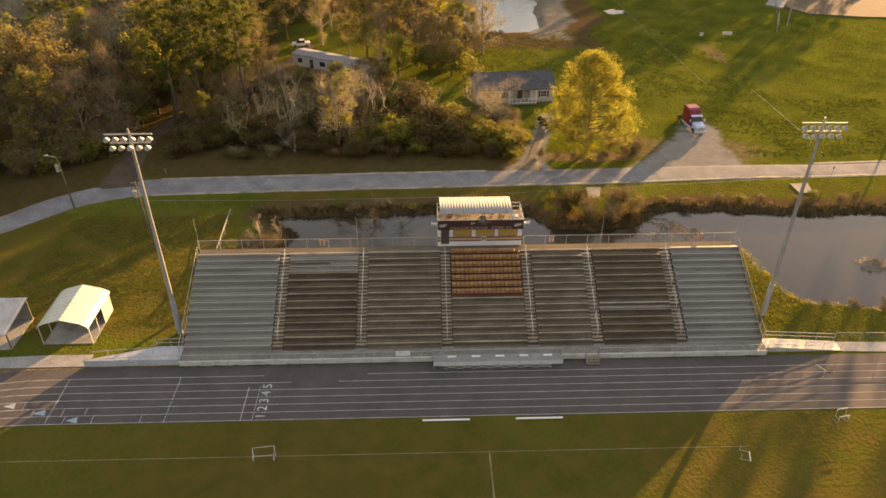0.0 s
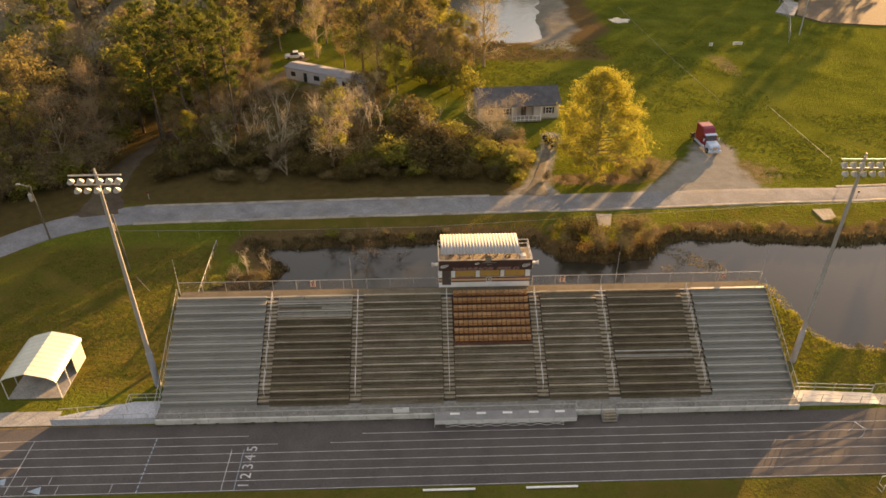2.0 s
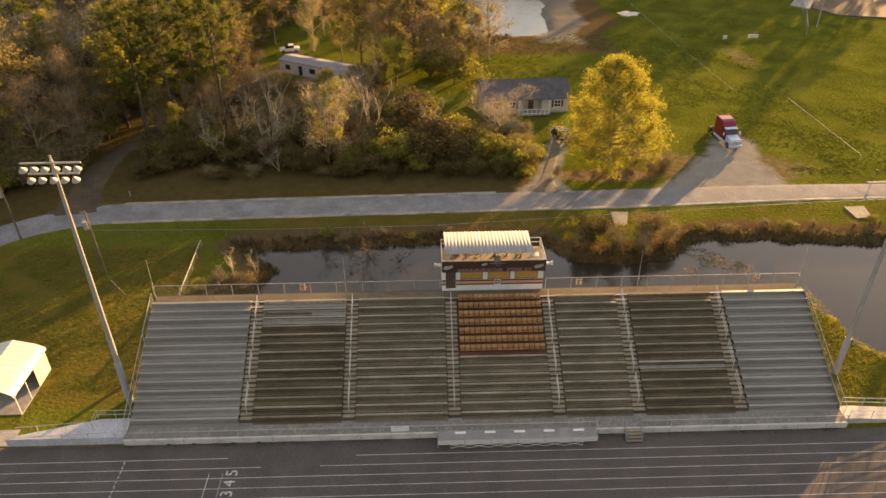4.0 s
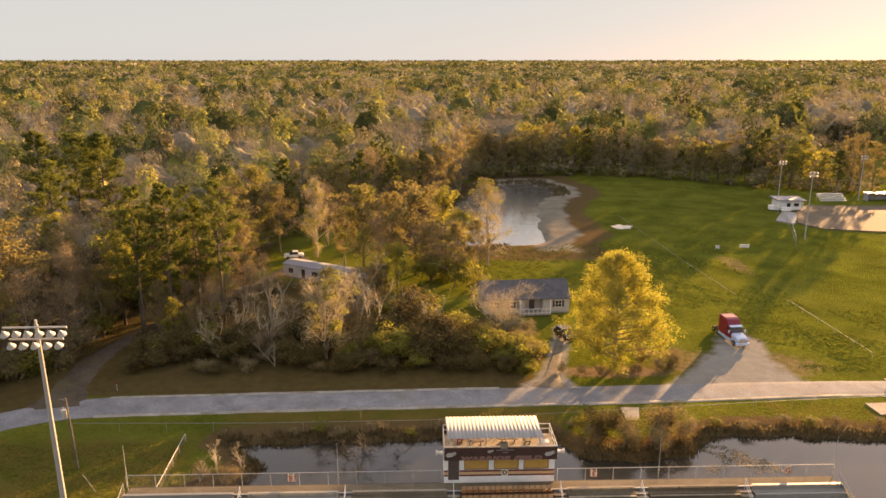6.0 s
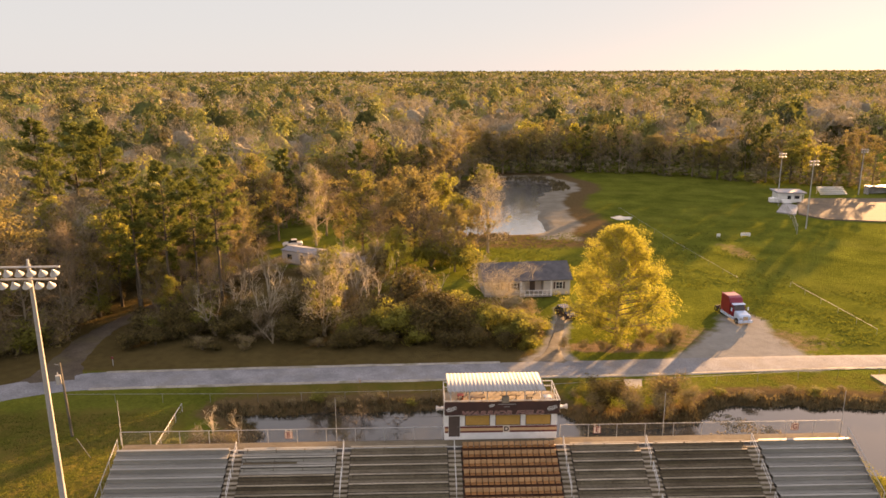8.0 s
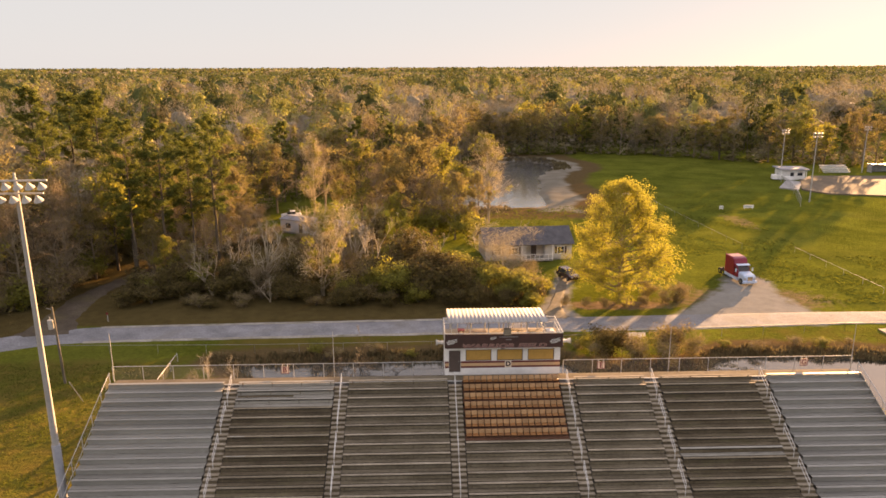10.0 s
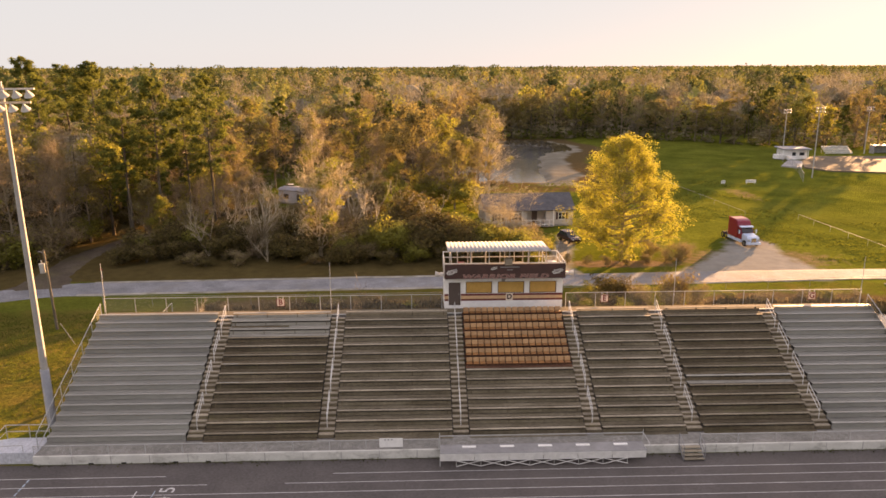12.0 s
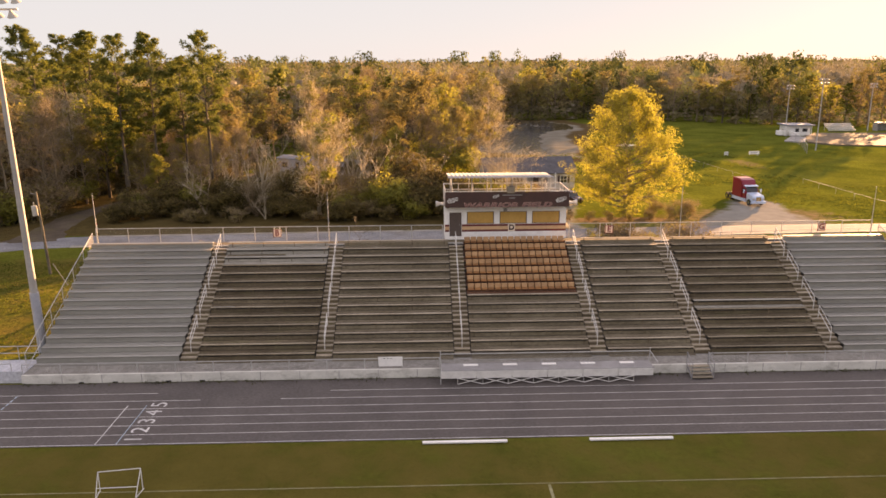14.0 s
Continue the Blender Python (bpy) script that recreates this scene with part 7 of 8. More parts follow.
for k, x, y, h, w in (("bare", -16.0, 100.0, 15.0, 1.0), ("half", 4.5, 100.0, 13.0, 1.0), ("half", -0.5, 93.5, 14.0, 1.0), ("bush_gold", 2.5, 91.0, 6.5, 1.1),
                      ("yellowing", -6.0, 106.0, 12.0, 1.0), ("half", -24.0, 109.0, 14.0, 1.0), ("half", -49.0, 66.0, 11.0, 1.0), ("bare", -45.0, 68.5, 10.0, 1.0),
                      ("bush_rust", -28.5, 64.0, 5.5, 1.1), ("snag", -29.0, 56.0, 4.6, 1.4), ("bush_dark", -23.5, 55.4, 3.4, 1.3), ("bush_dark", -17.2, 55.0, 3.2, 1.3), ("half", -15.5, 76.0, 10.5, 1.0), ("oak_olive", -23.0, 73.5, 11.0, 0.9), ("bare", -43.5, 86.5, 12.5, 1.2), ("snag", -32.5, 72.0, 11.5, 1.0), ("snag", -18.0, 71.5, 12.5, 1.0), ("snag", -32.3, 59.9, 5.5, 1.5), ("bush_rust", -36.0, 92.5, 3.4, 1.9), ("bush_dark", -19.5, 92.0, 4.2, 1.5), ("bush_rust", -30.5, 93.0, 2.0, 1.7), ("bush_dark", -25.5, 90.0, 2.2, 1.7), ("bush_gold", -7.6, 54.8, 3.0, 1.2), ("half", -40.5, 88.0, 9.0, 1.0), ("bare", -38.0, 92.5, 8.0, 1.0), ("yellowing", -47.5, 79.5, 9.0, 1.0), ("half", -51.0, 70.5, 9.0, 1.0), ("yellowing", -46.0, 63.5, 8.5, 1.0), ("half", -42.5, 63.0, 8.0, 1.0), ("bush_gold", 6.0, 58.5, 3.4, 1.3), ("bush_gold", 8.4, 52.6, 2.4, 1.3), ("bush_dark", 5.0, 52.4, 2.6, 1.4), ("bush_gold", 10.8, 58.6, 2.8, 1.2), ("bush_dark", 1.4, 53.6, 3.0, 1.3), ("bush_gold", 8.6, 62.0, 3.0, 1.3), ("bush_rust", 9.4, 65.5, 2.6, 1.2), ("bush_rust", 3.4, 65.0, 3.4, 1.3), ("bush_rust", 9.0, 56.0, 3.6, 1.2), ("bush_dark", -12.5, 62.0, 5.5, 1.1), ("bush_rust", -34.2, 65.5, 5.0, 1.1), ("snag", -38.4, 59.6, 8.5, 1.0), ("bare", -25.0, 68.0, 11.0, 1.0), ("bare", -19.5, 67.5, 10.0, 1.0), ("bush_dark", -9.2, 67.0, 8.0, 1.0), ("snag", -5.0, 62.0, 9.0, 1.0), ("bare", -40.5, 65.5, 11.0, 0.9), ("bush_dark", -33.5, 60.0, 5.6, 1.1), ("bush_dark", -24.8, 62.8, 6.0, 1.1),
                      ("yellowing", -53.0, 74.5, 11.0, 0.9), ("bare", -50.0, 76.5, 12.0, 1.0), ("half", -59.5, 69.0, 13.0, 1.0), ("bare", -61.0, 77.0, 14.0, 1.0), ("half", -56.5, 82.0, 13.0, 1.0),
                      ("bare", -44.0, 74.0, 9.0, 1.0), ("half", -52.0, 96.0, 15.0, 1.1), ("bare", -55.0, 91.0, 16.0, 1.0), ("bare", -48.5, 110.0, 16.0, 1.0), ("half", -40.5, 122.0, 17.0, 1.1), ("bare", -30.0, 127.0, 16.0, 1.1)):
    plant(k, x, y, h, w, int(abs(x) * 3 + y) % 2)
for k in range(52):                                   # undergrowth among the pines and along the dirt lane
    x, y = float(rng.uniform(-72, -39)), float(rng.uniform(57, 104))
    lane = float(np.interp(y, [50, 60, 69, 80, 94, 106], [-56.3, -57, -54.3, -49.6, -42, -36.5]))
    if abs(x - lane) < 4.2 or (x > lane and y > 88) or (x < -58 and y < 62):
        continue
    plant(("bush_dark", "bush_rust", "bush_dark", "bush")[k % 4], x, y, float(rng.uniform(1.6, 4.2)), 1.4, k % 2, light=True)
for x, y, h, v in ((88.0, 73.0, 18.2, 0), (95.5, 75.0, 17.6, 1), (103.0, 74.0, 18.4, 0), (110.5, 76.0, 17.8, 1)):
    plant("pine", x, y, h, 1.0, v)                    # unseen pines east of the pond, placed for the shade they cast on the track
# dry brush under the golden tree, and by the ponds
for x, y, h in ((13.5, 52.6, 1.6), (16.0, 52.0, 1.4), (18.6, 51.6, 1.5), (21.5, 51.7, 1.7), (24.4, 52.2, 1.5), (27.4, 53.2, 2.0), (29.6, 54.2, 2.6), (31.2, 55.8, 2.2), (26.0, 56.0, 2.5)):
    plant("bush_rust", x, y, h, 1.25, int(x) % 2)
for k, x, y, h, w in (("bush_dark", 15.0, 33.6, 4.2, 1.0), ("bush", 17.8, 33.4, 2.8, 1.1), ("bush_rust", 22.2, 33.4, 4.2, 1.1), ("bush_rust", 16.8, 31.0, 3.4, 1.1), ("bush_rust", 20.2, 30.8, 3.2, 1.2),
                      ("bush_dark", 22.4, 35.0, 3.0, 1.0), ("bush_rust", 24.6, 32.6, 3.0, 1.1), ("bush_gold", 13.2, 35.4, 2.6, 1.1), ("bush_rust", 13.0, 32.6, 2.6, 1.2),
                      ("snag", -29.6, 26.6, 3.6, 1.3), ("snag", -27.0, 27.4, 3.2, 1.3), ("bush_rust", -31.2, 25.4, 1.8, 1.3), ("bush_rust", -28.0, 25.4, 2.0, 1.4), ("snag", -31.0, 24.8, 2.6, 1.4), ("bush_gold", -33.0, 24.0, 1.6, 1.3),
                      ("bush_rust", 45.2, 9.0, 1.2, 1.2), ("bush_rust", 48.6, 8.2, 1.6, 1.2), ("bush", 51.0, 8.2, 2.2, 1.0), ("bush_rust", 54.5, 7.4, 1.6, 1.3), ("bush_rust", 43.0, 10.6, 0.9, 1.3)):
    plant(k, x, y, h, w, int(abs(x) + y) % 2)
fallen = plant("drowned", -14.2, 33.4, 5.6, 1.0, 0, z=-1.15, label="dead bare tree fallen from the bank into the pond")
fallen.matrix_basis = pose(-14.2, 33.4, -1.15, 84, 0, 4) @ Matrix.Diagonal((1.15, 1.15, 1.15, 1))
for x, y, h, v in ((25.5, 203.0, 3.6, 0), (28.0, 196.0, 3.2, 1), (30.5, 205.0, 4.0, 1), (31.5, 189.5, 3.0, 0), (33.5, 199.0, 3.8, 0), (36.0, 204.0, 3.4, 1), (28.0, 187.0, 2.4, 1), (35.0, 194.0, 3.0, 1)):
    plant("drowned", x, y, h, 1.7, v, z=-1.7)
for x, y, h, v in ((-10.2, 30.6, 2.2, 1), (-19.0, 31.6, 2.4, 1)):
    plant("drowned", x, y, h, 1.2, v, z=-1.6)
for k in range(22):
    x = -24 + 86 * k / 21 + float(rng.uniform(-1.5, 1.5))
    if -4 < x < 9 or 12 < x < 26:
        continue
    plant(("bush_rust", "bush", "bush_rust")[k % 3], x, 35.6 + 0.9 * (k % 2) + max(0, x - 25) * 0.03, float(rng.uniform(0.6, 1.3)), 2.0, k % 2, light=True)


def edge_y(x):
    """Where the closed wood begins."""
    return np.interp(x, [-260, -110, -78, -66, -61, -58.5, -46, -40, -22, 4, 9, 57, 89, 113, 146, 160, 320], [-20, 22, 48, 54, 58, 80, 120, 138, 150, 180, 228, 234, 222, 201, 187, 285, 300])


# first rows of the wood: trees of their own
WOODS = ["bare", "half", "bare_slim", "oak_olive", "half", "pine_low", "bare", "half", "oak", "yellowing"]
spots = []
guard = 0
while len(spots) < 95 and guard < 20000:
    guard += 1
    x = float(rng.uniform(-105, 150))
    depth = float(rng.uniform(0, 16))
    y = float(edge_y(x)) + depth
    if x < -58 and (rng.uniform() < 0.2 or y > 130):
        continue
    if x > 60 and rng.uniform() < 0.4:
        continue
    if all((x - a) ** 2 + (y - b) ** 2 > 22 for a, b in spots):
        spots.append((x, y))
for k, (x, y) in enumerate(spots):
    kind = WOODS[int(rng.integers(len(WOODS) - (x < -50)))]
    plant(kind, x, y, float(rng.uniform(15, 22)) * (0.85 if x < -55 and k % 3 == 0 else 0.95 if x > 0 else 1.0), float(rng.uniform(0.95, 1.25)), k % 2, "trees at the wood's edge", light=y > 125)
for k in range(46):                                   # undergrowth along the west wood
    x = float(rng.uniform(-100, -59))
    y = float(edge_y(x)) + float(rng.uniform(-3, 3))
    plant(("bush_rust", "bush_gold", "bush", "bush_rust")[k % 4], x, y, float(rng.uniform(2.5, 5.5)), 1.2, k % 2, "undergrowth of the west wood", light=True)

# ---- the wood behind, which nobody could count ----


def clump_tree(r, n, h, w, low, size, sliver=False):
    """A light crown of leaf clumps for a far tree: corners, faces and soft outward normals."""
    m = n if n < 60 else max(9, n // 26)              # puffs of the crown
    th, u = r.uniform(0, 2 * np.pi, m), r.uniform(0, 1, m)
    zz = low + (0.93 - low) * u ** 0.8
    prof = np.sqrt(np.clip(1 - ((zz - 0.5) / 0.5) ** 2, 0.04, 1))
    rad = prof * np.sqrt(r.uniform(0.3, 1, m)) * (1.0 if n < 60 else 0.8)
    hub = np.stack([np.cos(th) * rad * w, np.sin(th) * rad * w, zz * h], 1)
    if n < 60:
        c, puff = hub, np.zeros((n, 3))
    else:
        k = r.integers(0, m, n)
        puff = r.normal(size=(n, 3)) + np.array([0, 0, 0.35])
        puff /= np.linalg.norm(puff, axis=1)[:, None]
        c = hub[k] + puff * (w * 0.34 * r.uniform(0.6, 1.3, m)[k] * r.uniform(0.3, 1, n) ** 0.5)[:, None] * np.array([1, 1, 0.75])
        c[:, 2] = np.clip(c[:, 2], 0.02 * h, h)
    out = (c - np.array([0, 0, 0.42 * h])) / np.array([w, w, 0.5 * h])
    out /= np.linalg.norm(out, axis=1)[:, None] + 1e-6
    out = out * 0.6 + puff * 0.6
    out /= np.linalg.norm(out, axis=1)[:, None] + 1e-6
    nrm = r.normal(size=(n, 3)) * 0.36 + out
    nrm /= np.linalg.norm(nrm, axis=1)[:, None]
    t1 = np.cross(nrm, r.normal(size=(n, 3)))
    if sliver:
        up = np.array([0, 0, 1.0]) + 0.6 * out + 0.35 * r.normal(size=(n, 3))
        t1 = np.cross(nrm, up)
    t1 /= np.linalg.norm(t1, axis=1)[:, None] + 1e-9
    t2 = np.cross(nrm, t1)
    s = (size * r.uniform(0.5, 1.4, n))[:, None]
    slim = 0.16 if sliver else 1.0
    tall = 1.6 if sliver else 1.0
    V = np.stack([c - t1 * s * 0.55 * slim - t2 * s * 0.35 * tall, c + t1 * s * 0.55 * slim - t2 * s * 0.3 * tall, c + t2 * s * 0.65 * tall], 1).reshape(-1, 3)
    soft = nrm * 0.15 + out + np.array([0, 0, 0.45])
    soft /= np.linalg.norm(soft, axis=1)[:, None]
    return V, np.arange(3 * n).reshape(n, 3), np.repeat(soft, 3, axis=0)


def wood_of(name, label, mat, spots, protos_, trunk=True):
    V, F, N, T, n = [], [], [], [], 0
    for x, y, s, k in spots:
        pv, pf, pn = protos_[k % len(protos_)]
        a = x * 12.9898 + y * 78.233
        ca, sa = math.cos(a), math.sin(a)
        v = np.stack([(pv[:, 0] * ca - pv[:, 1] * sa) * s[0] + x, (pv[:, 0] * sa + pv[:, 1] * ca) * s[0] + y, pv[:, 2] * s[1] / 16.0 + s[2]], 1)
        N.append(np.stack([pn[:, 0] * ca - pn[:, 1] * sa, pn[:, 0] * sa + pn[:, 1] * ca, pn[:, 2]], 1))
        T.append(np.full(len(v), math.sin(a * 3.7) * 0.5 + 0.5))
        V.append(v)
        F.append(pf + n)
        n += len(v)
    me = array_mesh(name, np.concatenate(V), np.concatenate(F), mat, True)
    me.normals_split_custom_set_from_vertices(np.concatenate(N))
    tone = me.attributes.new("tone", "FLOAT", "POINT")
    tone.data.foreach_set("value", np.concatenate(T).astype(np.float32))
    return tagged(new(name, me), label, "woods", kind="stuff")


tones = [("bare_woods", "bare grey-brown woodland, fine twigs", TWIG, 0.52), ("rust_woods", "woodland with rust-brown leaves", LEAF_RUST, 0.14),
         ("olive_woods", "woodland with olive-green foliage", LEAF_OLIVE, 0.15), ("pine_woods", "dark green pine woodland", LEAF_PINE, 0.11), ("golden_woods", "woodland trees with golden leaves", LEAF_GOLD, 0.08)]
ORDER = [0, 1, 4, 2, 3]                               # neighbours in the range of tones, from bare to pine
shares = np.cumsum([tones[k][3] for k in ORDER]) + 1e-6
DEEP = np.cumsum([0.34, 0.12, 0.06, 0.24, 0.24]) + 1e-6


def stand_trees(lo, hi, spacing, x_of, skip=0.0):
    """Loose grid of places of the wood between two distances from the stand."""
    out = []
    y = lo
    while y < hi:
        xa, xb = x_of(y)
        x = xa
        while x < xb:
            px, py = x + float(rng.uniform(-0.5, 0.5)) * spacing, y + float(rng.uniform(-0.5, 0.5)) * spacing
            if py > edge_y(px) + 14 and rng.uniform() > skip:
                out.append((px, py))
            x += spacing
        y += spacing
    return out


bands = [("close", stand_trees(40, 190, 7.8, lambda y: (-40 - 0.74 * (y + 46), -30), 0.05), 760, 0.48, (13, 20)),
         ("near", stand_trees(150, 330, 10.4, lambda y: (-30 if y < 190 else -40 - 0.74 * (y + 46), 30 + 0.68 * (y + 46)), 0.03), 600, 0.68, (15, 23)),
         ("mid", stand_trees(330, 760, 14.0, lambda y: (-30 - 0.72 * (y + 46), 30 + 0.68 * (y + 46)), 0.03), 220, 1.12, (15, 24)),
         ("far", stand_trees(760, 2000, 24.0, lambda y: (-0.70 * (y + 46), 0.68 * (y + 46)), 0.0), 30, 2.9, (14, 20)),
         ("rim", stand_trees(2000, 4700, 60.0, lambda y: (-0.70 * (y + 46), 0.68 * (y + 46)), 0.0), 20, 10.0, (16, 21))]
crowns_far = []
for band, places, cards, size, (h0, h1) in bands:
    r = np.random.default_rng(len(band) * 100 + cards)
    w = {"close": 5.0, "near": 6.2, "mid": 8.2, "far": 14.0, "rim": 38.0}[band]
    by_tone = {}
    px, py = np.array(places).T
    fine_ = {"far": 0.05, "rim": 0.02}.get(band, 0.11)
    group_ = 0.55 * ripple(px, py, fine_ * 0.35, 4.0) + 0.5 * ripple(px, py, fine_, 9.0) + rng.uniform(-0.6, 0.6, len(px))
    rank = np.argsort(np.argsort(group_)) / len(px)
    for (x, y), u in zip(places, rank):
        k = ORDER[int(np.searchsorted(DEEP if band in ("far", "rim") else shares, u))]
        if rng.uniform() < 0.03:
            k = 4
        hh = float(rng.uniform(h0, h1)) * (1.2 if k == 3 else 1.0)
        inside = y - float(edge_y(x))
        hh *= float(np.interp(inside, [0, 30, 110], [0.95, 0.97, 1.0])) if x > 0 else 1.0
        s = float(rng.uniform(0.75, 1.3))
        gz = float(ground_z(x, y))
        tree = (x, y, (s, hh, gz), int(rng.integers(100)))
        by_tone.setdefault((k, inside > 42), []).append(tree)
        crowns_far.append((x, y, w * s * 1.05, hh, gz, k))
    for (k, deep), where in by_tone.items():          # deep in the wood only the tops of the crowns carry leaves
        nm, lab, mat, _ = tones[k]
        bare = nm == "bare_woods" and band in ("close", "near", "mid")
        n_c = int(cards * (1.3 if bare else 1.0) * (0.62 if deep else 1.0))
        low = 0.58 if deep else 0.35 if nm == "pine_woods" else 0.10
        ps = [clump_tree(r, n_c, 16.0, w, low, size, bare) for _ in range(4)]
        wood_of(nm, lab, WOOD_TONES[nm], where, ps)


def canopy(x0, x1, y0, y1, step):
    """The closed roof of rounded crowns deep in the wood, one uneven sheet."""
    r = np.random.default_rng(int(y0))
    xs, ys = np.arange(x0, x1 + step, step), np.arange(y0, y1 + step * 0.5, step)
    CX, CY = np.meshgrid(xs, ys)
    CX = CX + r.uniform(-0.3, 0.3, CX.shape) * step
    top = np.full(CX.shape, -2.0)
    which, tone = np.zeros(CX.shape, np.int32), np.zeros(CX.shape, np.float32)
    for x, y, R, hh, gz, k in crowns_far:
        if not (x0 - R < x < x1 + R and y0 - R < y < y1 + R):
            continue
        i0, i1 = max(0, int((x - 1.3 * R - x0) / step)), int((x + 1.3 * R - x0) / step) + 2
        j0, j1 = max(0, int((y - 1.3 * R - y0) / step)), int((y + 1.3 * R - y0) / step) + 2
        a, b = CX[j0:j1, i0:i1], CY[j0:j1, i0:i1]
        q = np.hypot(a - x, b - y) / R
        z = gz + hh * ((0.74 if k in (0, 1) else 0.80) - 0.36 * q ** 2.2) + 0.35 * np.sin(a * 1.9 + b * 1.3) * np.sin(b * 1.7 - a)
        better = (z > top[j0:j1, i0:i1]) & (q < 1.3)
        top[j0:j1, i0:i1][better] = z[better]
        which[j0:j1, i0:i1][better] = k
        tone[j0:j1, i0:i1][better] = math.sin((x * 12.9898 + y * 78.233) * 3.7) * 0.5 + 0.5
    gz = ground_z(CX, CY)
    top = np.maximum(top, gz + 7.0) + r.normal(0, 0.14 * min(step, 3.0), CX.shape)
    keep = (CY > edge_y(CX) + 38) & (CX > -70 - 0.80 * (CY + 46)) & (CX < 60 + 0.74 * (CY + 46))
    i = np.arange(CX.size).reshape(CX.shape)
    F = np.stack([i[:-1, :-1], i[:-1, 1:], i[1:, 1:], i[1:, :-1]], -1).reshape(-1, 4)
    ok = keep.ravel()[F].all(1)
    F = F[ok]
    used = np.zeros(CX.size, bool)
    used[F.ravel()] = True
    renum = np.cumsum(used) - 1
    V = np.stack([CX, CY, top], -1).reshape(-1, 3)[used]
    me = array_mesh("wood_canopy", V, renum[F], WOOD_TONES["bare_woods"], True)
    for nm, _, _, _ in tones[1:]:
        me.materials.append(WOOD_TONES[nm])
    me.polygons.foreach_set("material_index", which.ravel()[F[:, 0]].astype(np.int32))
    at = me.attributes.new("tone", "FLOAT", "POINT")
    at.data.foreach_set("value", tone.ravel()[used])
    tagged(new("wood_canopy", me), "closed canopy of grey-brown, olive and golden crowns", "woods", kind="stuff")


canopy(-250, -30, 60, 190, 1.5)
canopy(-400, 330, 190, 420, 1.9)
canopy(-760, 720, 420, 900, 3.0)
canopy(-1600, 1560, 900, 2000, 7.0)
canopy(-3600, 3500, 2000, 4700, 36.0)

# undergrowth that closes the foot of the wood
r = np.random.default_rng(77)
foot = []
for x in np.arange(-56, 160, 2.6):
    for k in range(2):
        px, py = x + float(r.uniform(-1.5, 1.5)), float(edge_y(x)) + float(r.uniform(-2, 9))
        foot.append((px, py, (float(r.uniform(0.5, 0.8)), float(r.uniform(3.5, 8.0)), float(ground_z(px, py))), int(r.integers(100))))
wood_of("undergrowth", "brown and olive undergrowth at the wood's edge", WOOD_TONES["rust_woods"], foot[::2], [clump_tree(r, 200, 16.0, 4.6, 0.0, 0.9) for _ in range(3)])
wood_of("undergrowth", "brown and olive undergrowth at the wood's edge", WOOD_TONES["bare_woods"], foot[1::2], [clump_tree(r, 260, 16.0, 4.6, 0.0, 1.3, True) for _ in range(3)])

# trunks of the near wood
segs = [(np.array([x, y, GZ - 0.2]), np.array([x + rng.normal(0, 0.5), y + rng.normal(0, 0.5), 13.0]), 0.2, 0.07) for x, y in bands[0][1] + bands[1][1] if y < edge_y(x) + 60]
tv, tf = tubes(segs, 4)
tagged(new("wood_trunks", array_mesh("wood_trunks", tv, tf, BARK)), "bare brown trunks inside the wood", "woods", kind="stuff")
# ---- reeds and rough grass ----


def tufts(name, label, places, h, mat, blades=5, width=0.10):
    n = len(places)
    P = np.repeat(np.array(places), blades, axis=0)
    r = np.random.default_rng(n)
    m = len(P)
    az, ln = r.uniform(0, 2 * np.pi, m), np.abs(r.normal(0, 0.3, m))
    hh = h * r.uniform(0.5, 1.25, m)
    b = P + np.stack([r.normal(0, 0.18, m), r.normal(0, 0.18, m), np.zeros(m)], 1)
    side = np.stack([-np.sin(az), np.cos(az), np.zeros(m)], 1) * width
    tip = b + np.stack([np.cos(az) * ln * hh, np.sin(az) * ln * hh, hh], 1)
    V = np.stack([b - side, b + side, tip + side * 0.3, tip - side * 0.3], 1).reshape(-1, 3)
    tagged(new(name, array_mesh(name, V, np.arange(4 * m).reshape(m, 4), mat)), label, "grass", kind="stuff")


def scatter(n, x0, x1, y0, y1, keep):
    x, y = rng.uniform(x0, x1, n), rng.uniform(y0, y1, n)
    ok = keep(x, y)
    x, y = x[ok], y[ok]
    return np.stack([x, y, ground_z(x, y)], 1)


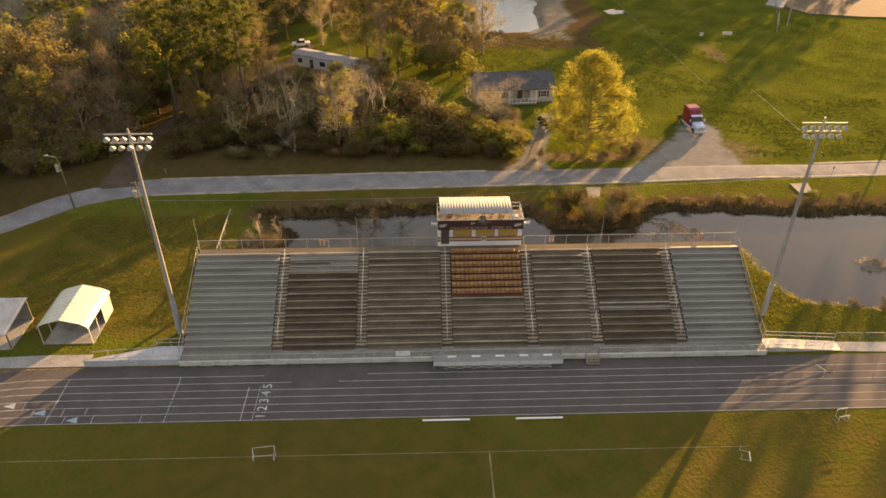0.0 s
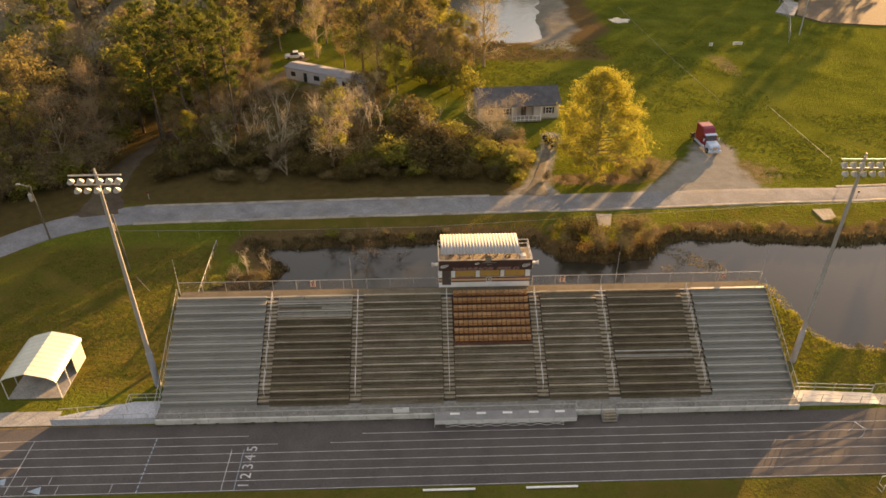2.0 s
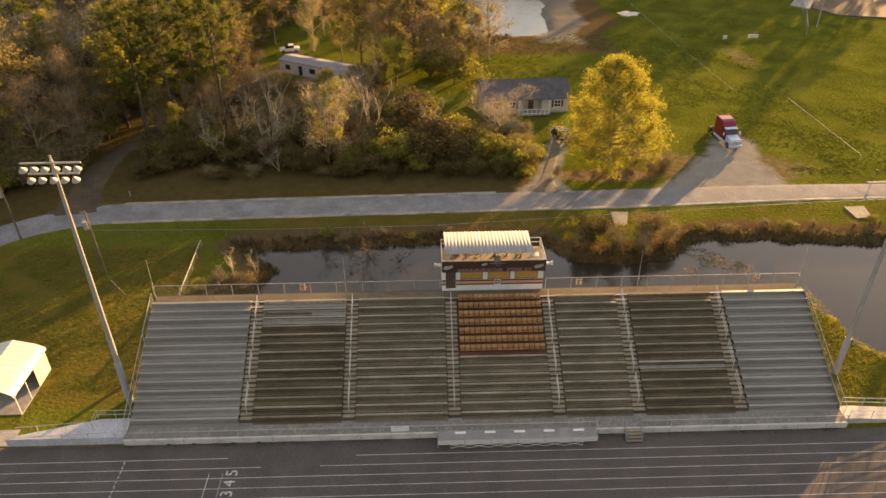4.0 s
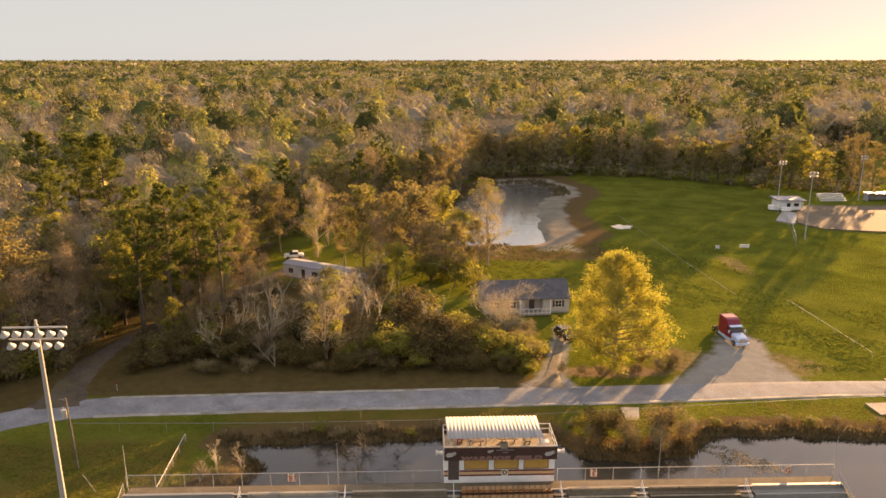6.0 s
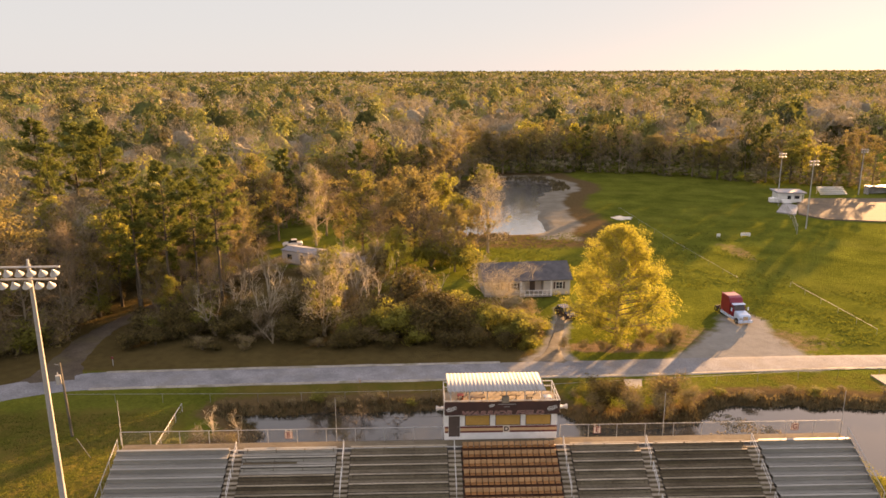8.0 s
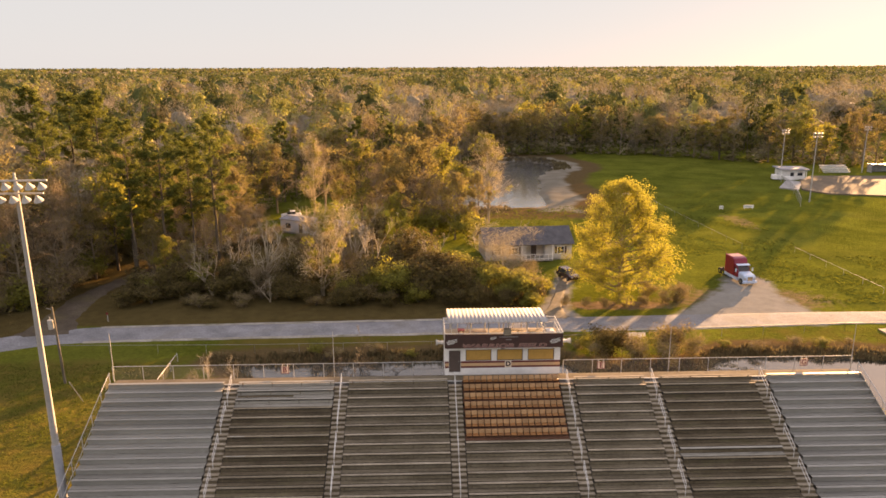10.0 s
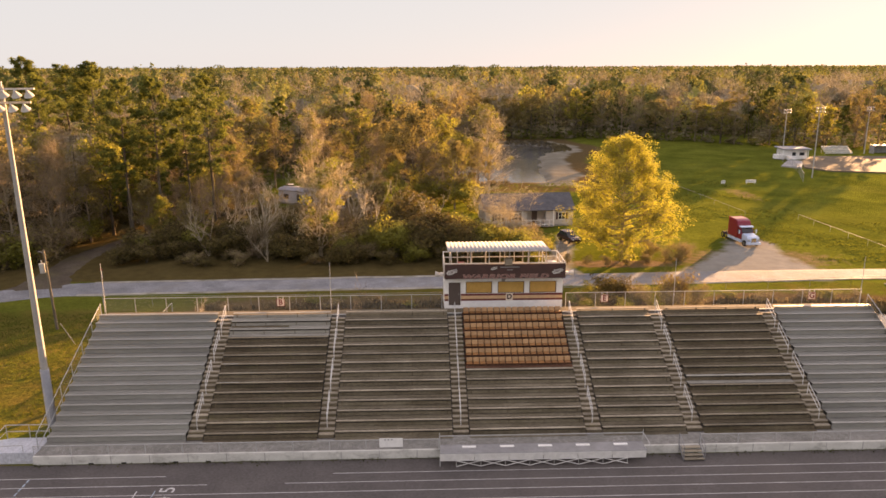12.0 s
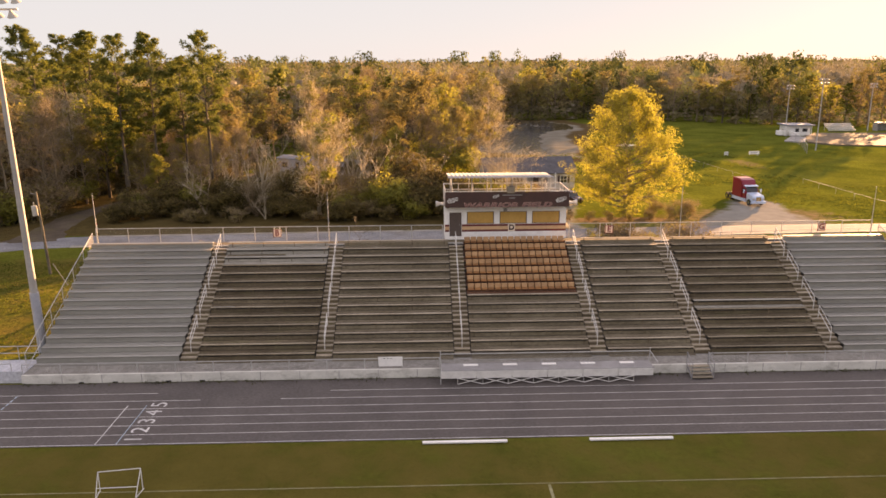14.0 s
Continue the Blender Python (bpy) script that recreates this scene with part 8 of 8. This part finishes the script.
tufts("shore_reeds", "dry brown reeds along the pond's shore", scatter(26000, -34, 75, 6, 37.5, lambda x, y: (front_pond(x, y) > -2.0) & (front_pond(x, y) < 0.3) & (y > 22)), 0.45, REED, 5, 0.07)
tufts("back_reeds", "dull reeds round the back pond", scatter(16000, -16, 62, 120, 224, lambda x, y: (back_pond(x, y) > -5) & (back_pond(x, y) < 0.2) & ((x < 14) | (y > 190))), 0.7, REED, 3, 0.16)
MEADOW = material("meadow_grass", (0.072, 0.088, 0.016), (0.135, 0.15, 0.028), 0.3, 0.95, 0, fine=3, island=0.2, translucent=0.4)
ROUGH_DARK = material("dark_weeds", (0.045, 0.05, 0.015), (0.09, 0.09, 0.03), 0.5, 0.95, 0, fine=3, island=0.3, translucent=0.3)
ROUGH = material("rough_grass", (0.16, 0.165, 0.024), (0.25, 0.235, 0.042), 0.2, 0.95, 0, fine=3, island=0.15, translucent=0.4)
tufts("bank_grass", "rough yellow-green grass on the banks by the stand", scatter(7000, 31.2, 60, 2.6, 23, lambda x, y: front_pond(x, y) < -0.8), 0.10, ROUGH, 3, 0.05)
tufts("verge_grass", "rough grass on the slope beside the stand", scatter(7000, -58, -35.5, 7, 34, lambda x, y: ripple(x, y, 0.3, 2.0) > -0.6), 0.08, MEADOW, 3, 0.05)
tufts("wall_weeds", "low dark weeds along the foot of the front wall", [(float(x), -0.12, 0.02) for x in rng.uniform(-33.4, 30.8, 420) if math.sin(x * 0.9) + math.sin(x * 2.3) > -0.6], 0.10, ROUGH_DARK, 4, 0.04)
STRAW = material("bleached_straw", (0.26, 0.21, 0.13), (0.42, 0.36, 0.25), 0.5, 0.95, 0, fine=3, island=0.3, translucent=0.3)
tufts("shore_straw", "bleached dead grass along the pond's edge by the stand", scatter(2600, 33, 62, 6, 27, lambda x, y: (front_pond(x, y) > -1.5) & (front_pond(x, y) < 0.4)), 0.28, STRAW, 4, 0.06)
tufts("meadow_tufts", "rough uneven grass tufts in the meadow", scatter(5200, 2, 64, 80, 127, lambda x, y: (back_pond(x, y) < -4) & (ripple(x, y, 0.2, 2.5) > -0.3)), 0.14, MEADOW, 3, 0.12)
tufts("meadow_tufts", "rough uneven grass tufts beside the truck's apron", scatter(3000, 47, 88, 52, 78, lambda x, y: ripple(x, y, 0.25, 1.5) > -0.3), 0.13, MEADOW, 3, 0.11)
tufts("pond_weed", "pale weed growing through the shallow water", scatter(420, 25, 33.5, 26.5, 32.5, lambda x, y: ripple(x, y, 0.9, 0.5) > -0.1) * np.array([1, 1, 0]) + np.array([0, 0, -1.43]), 0.09, STRAW, 5, 0.10)
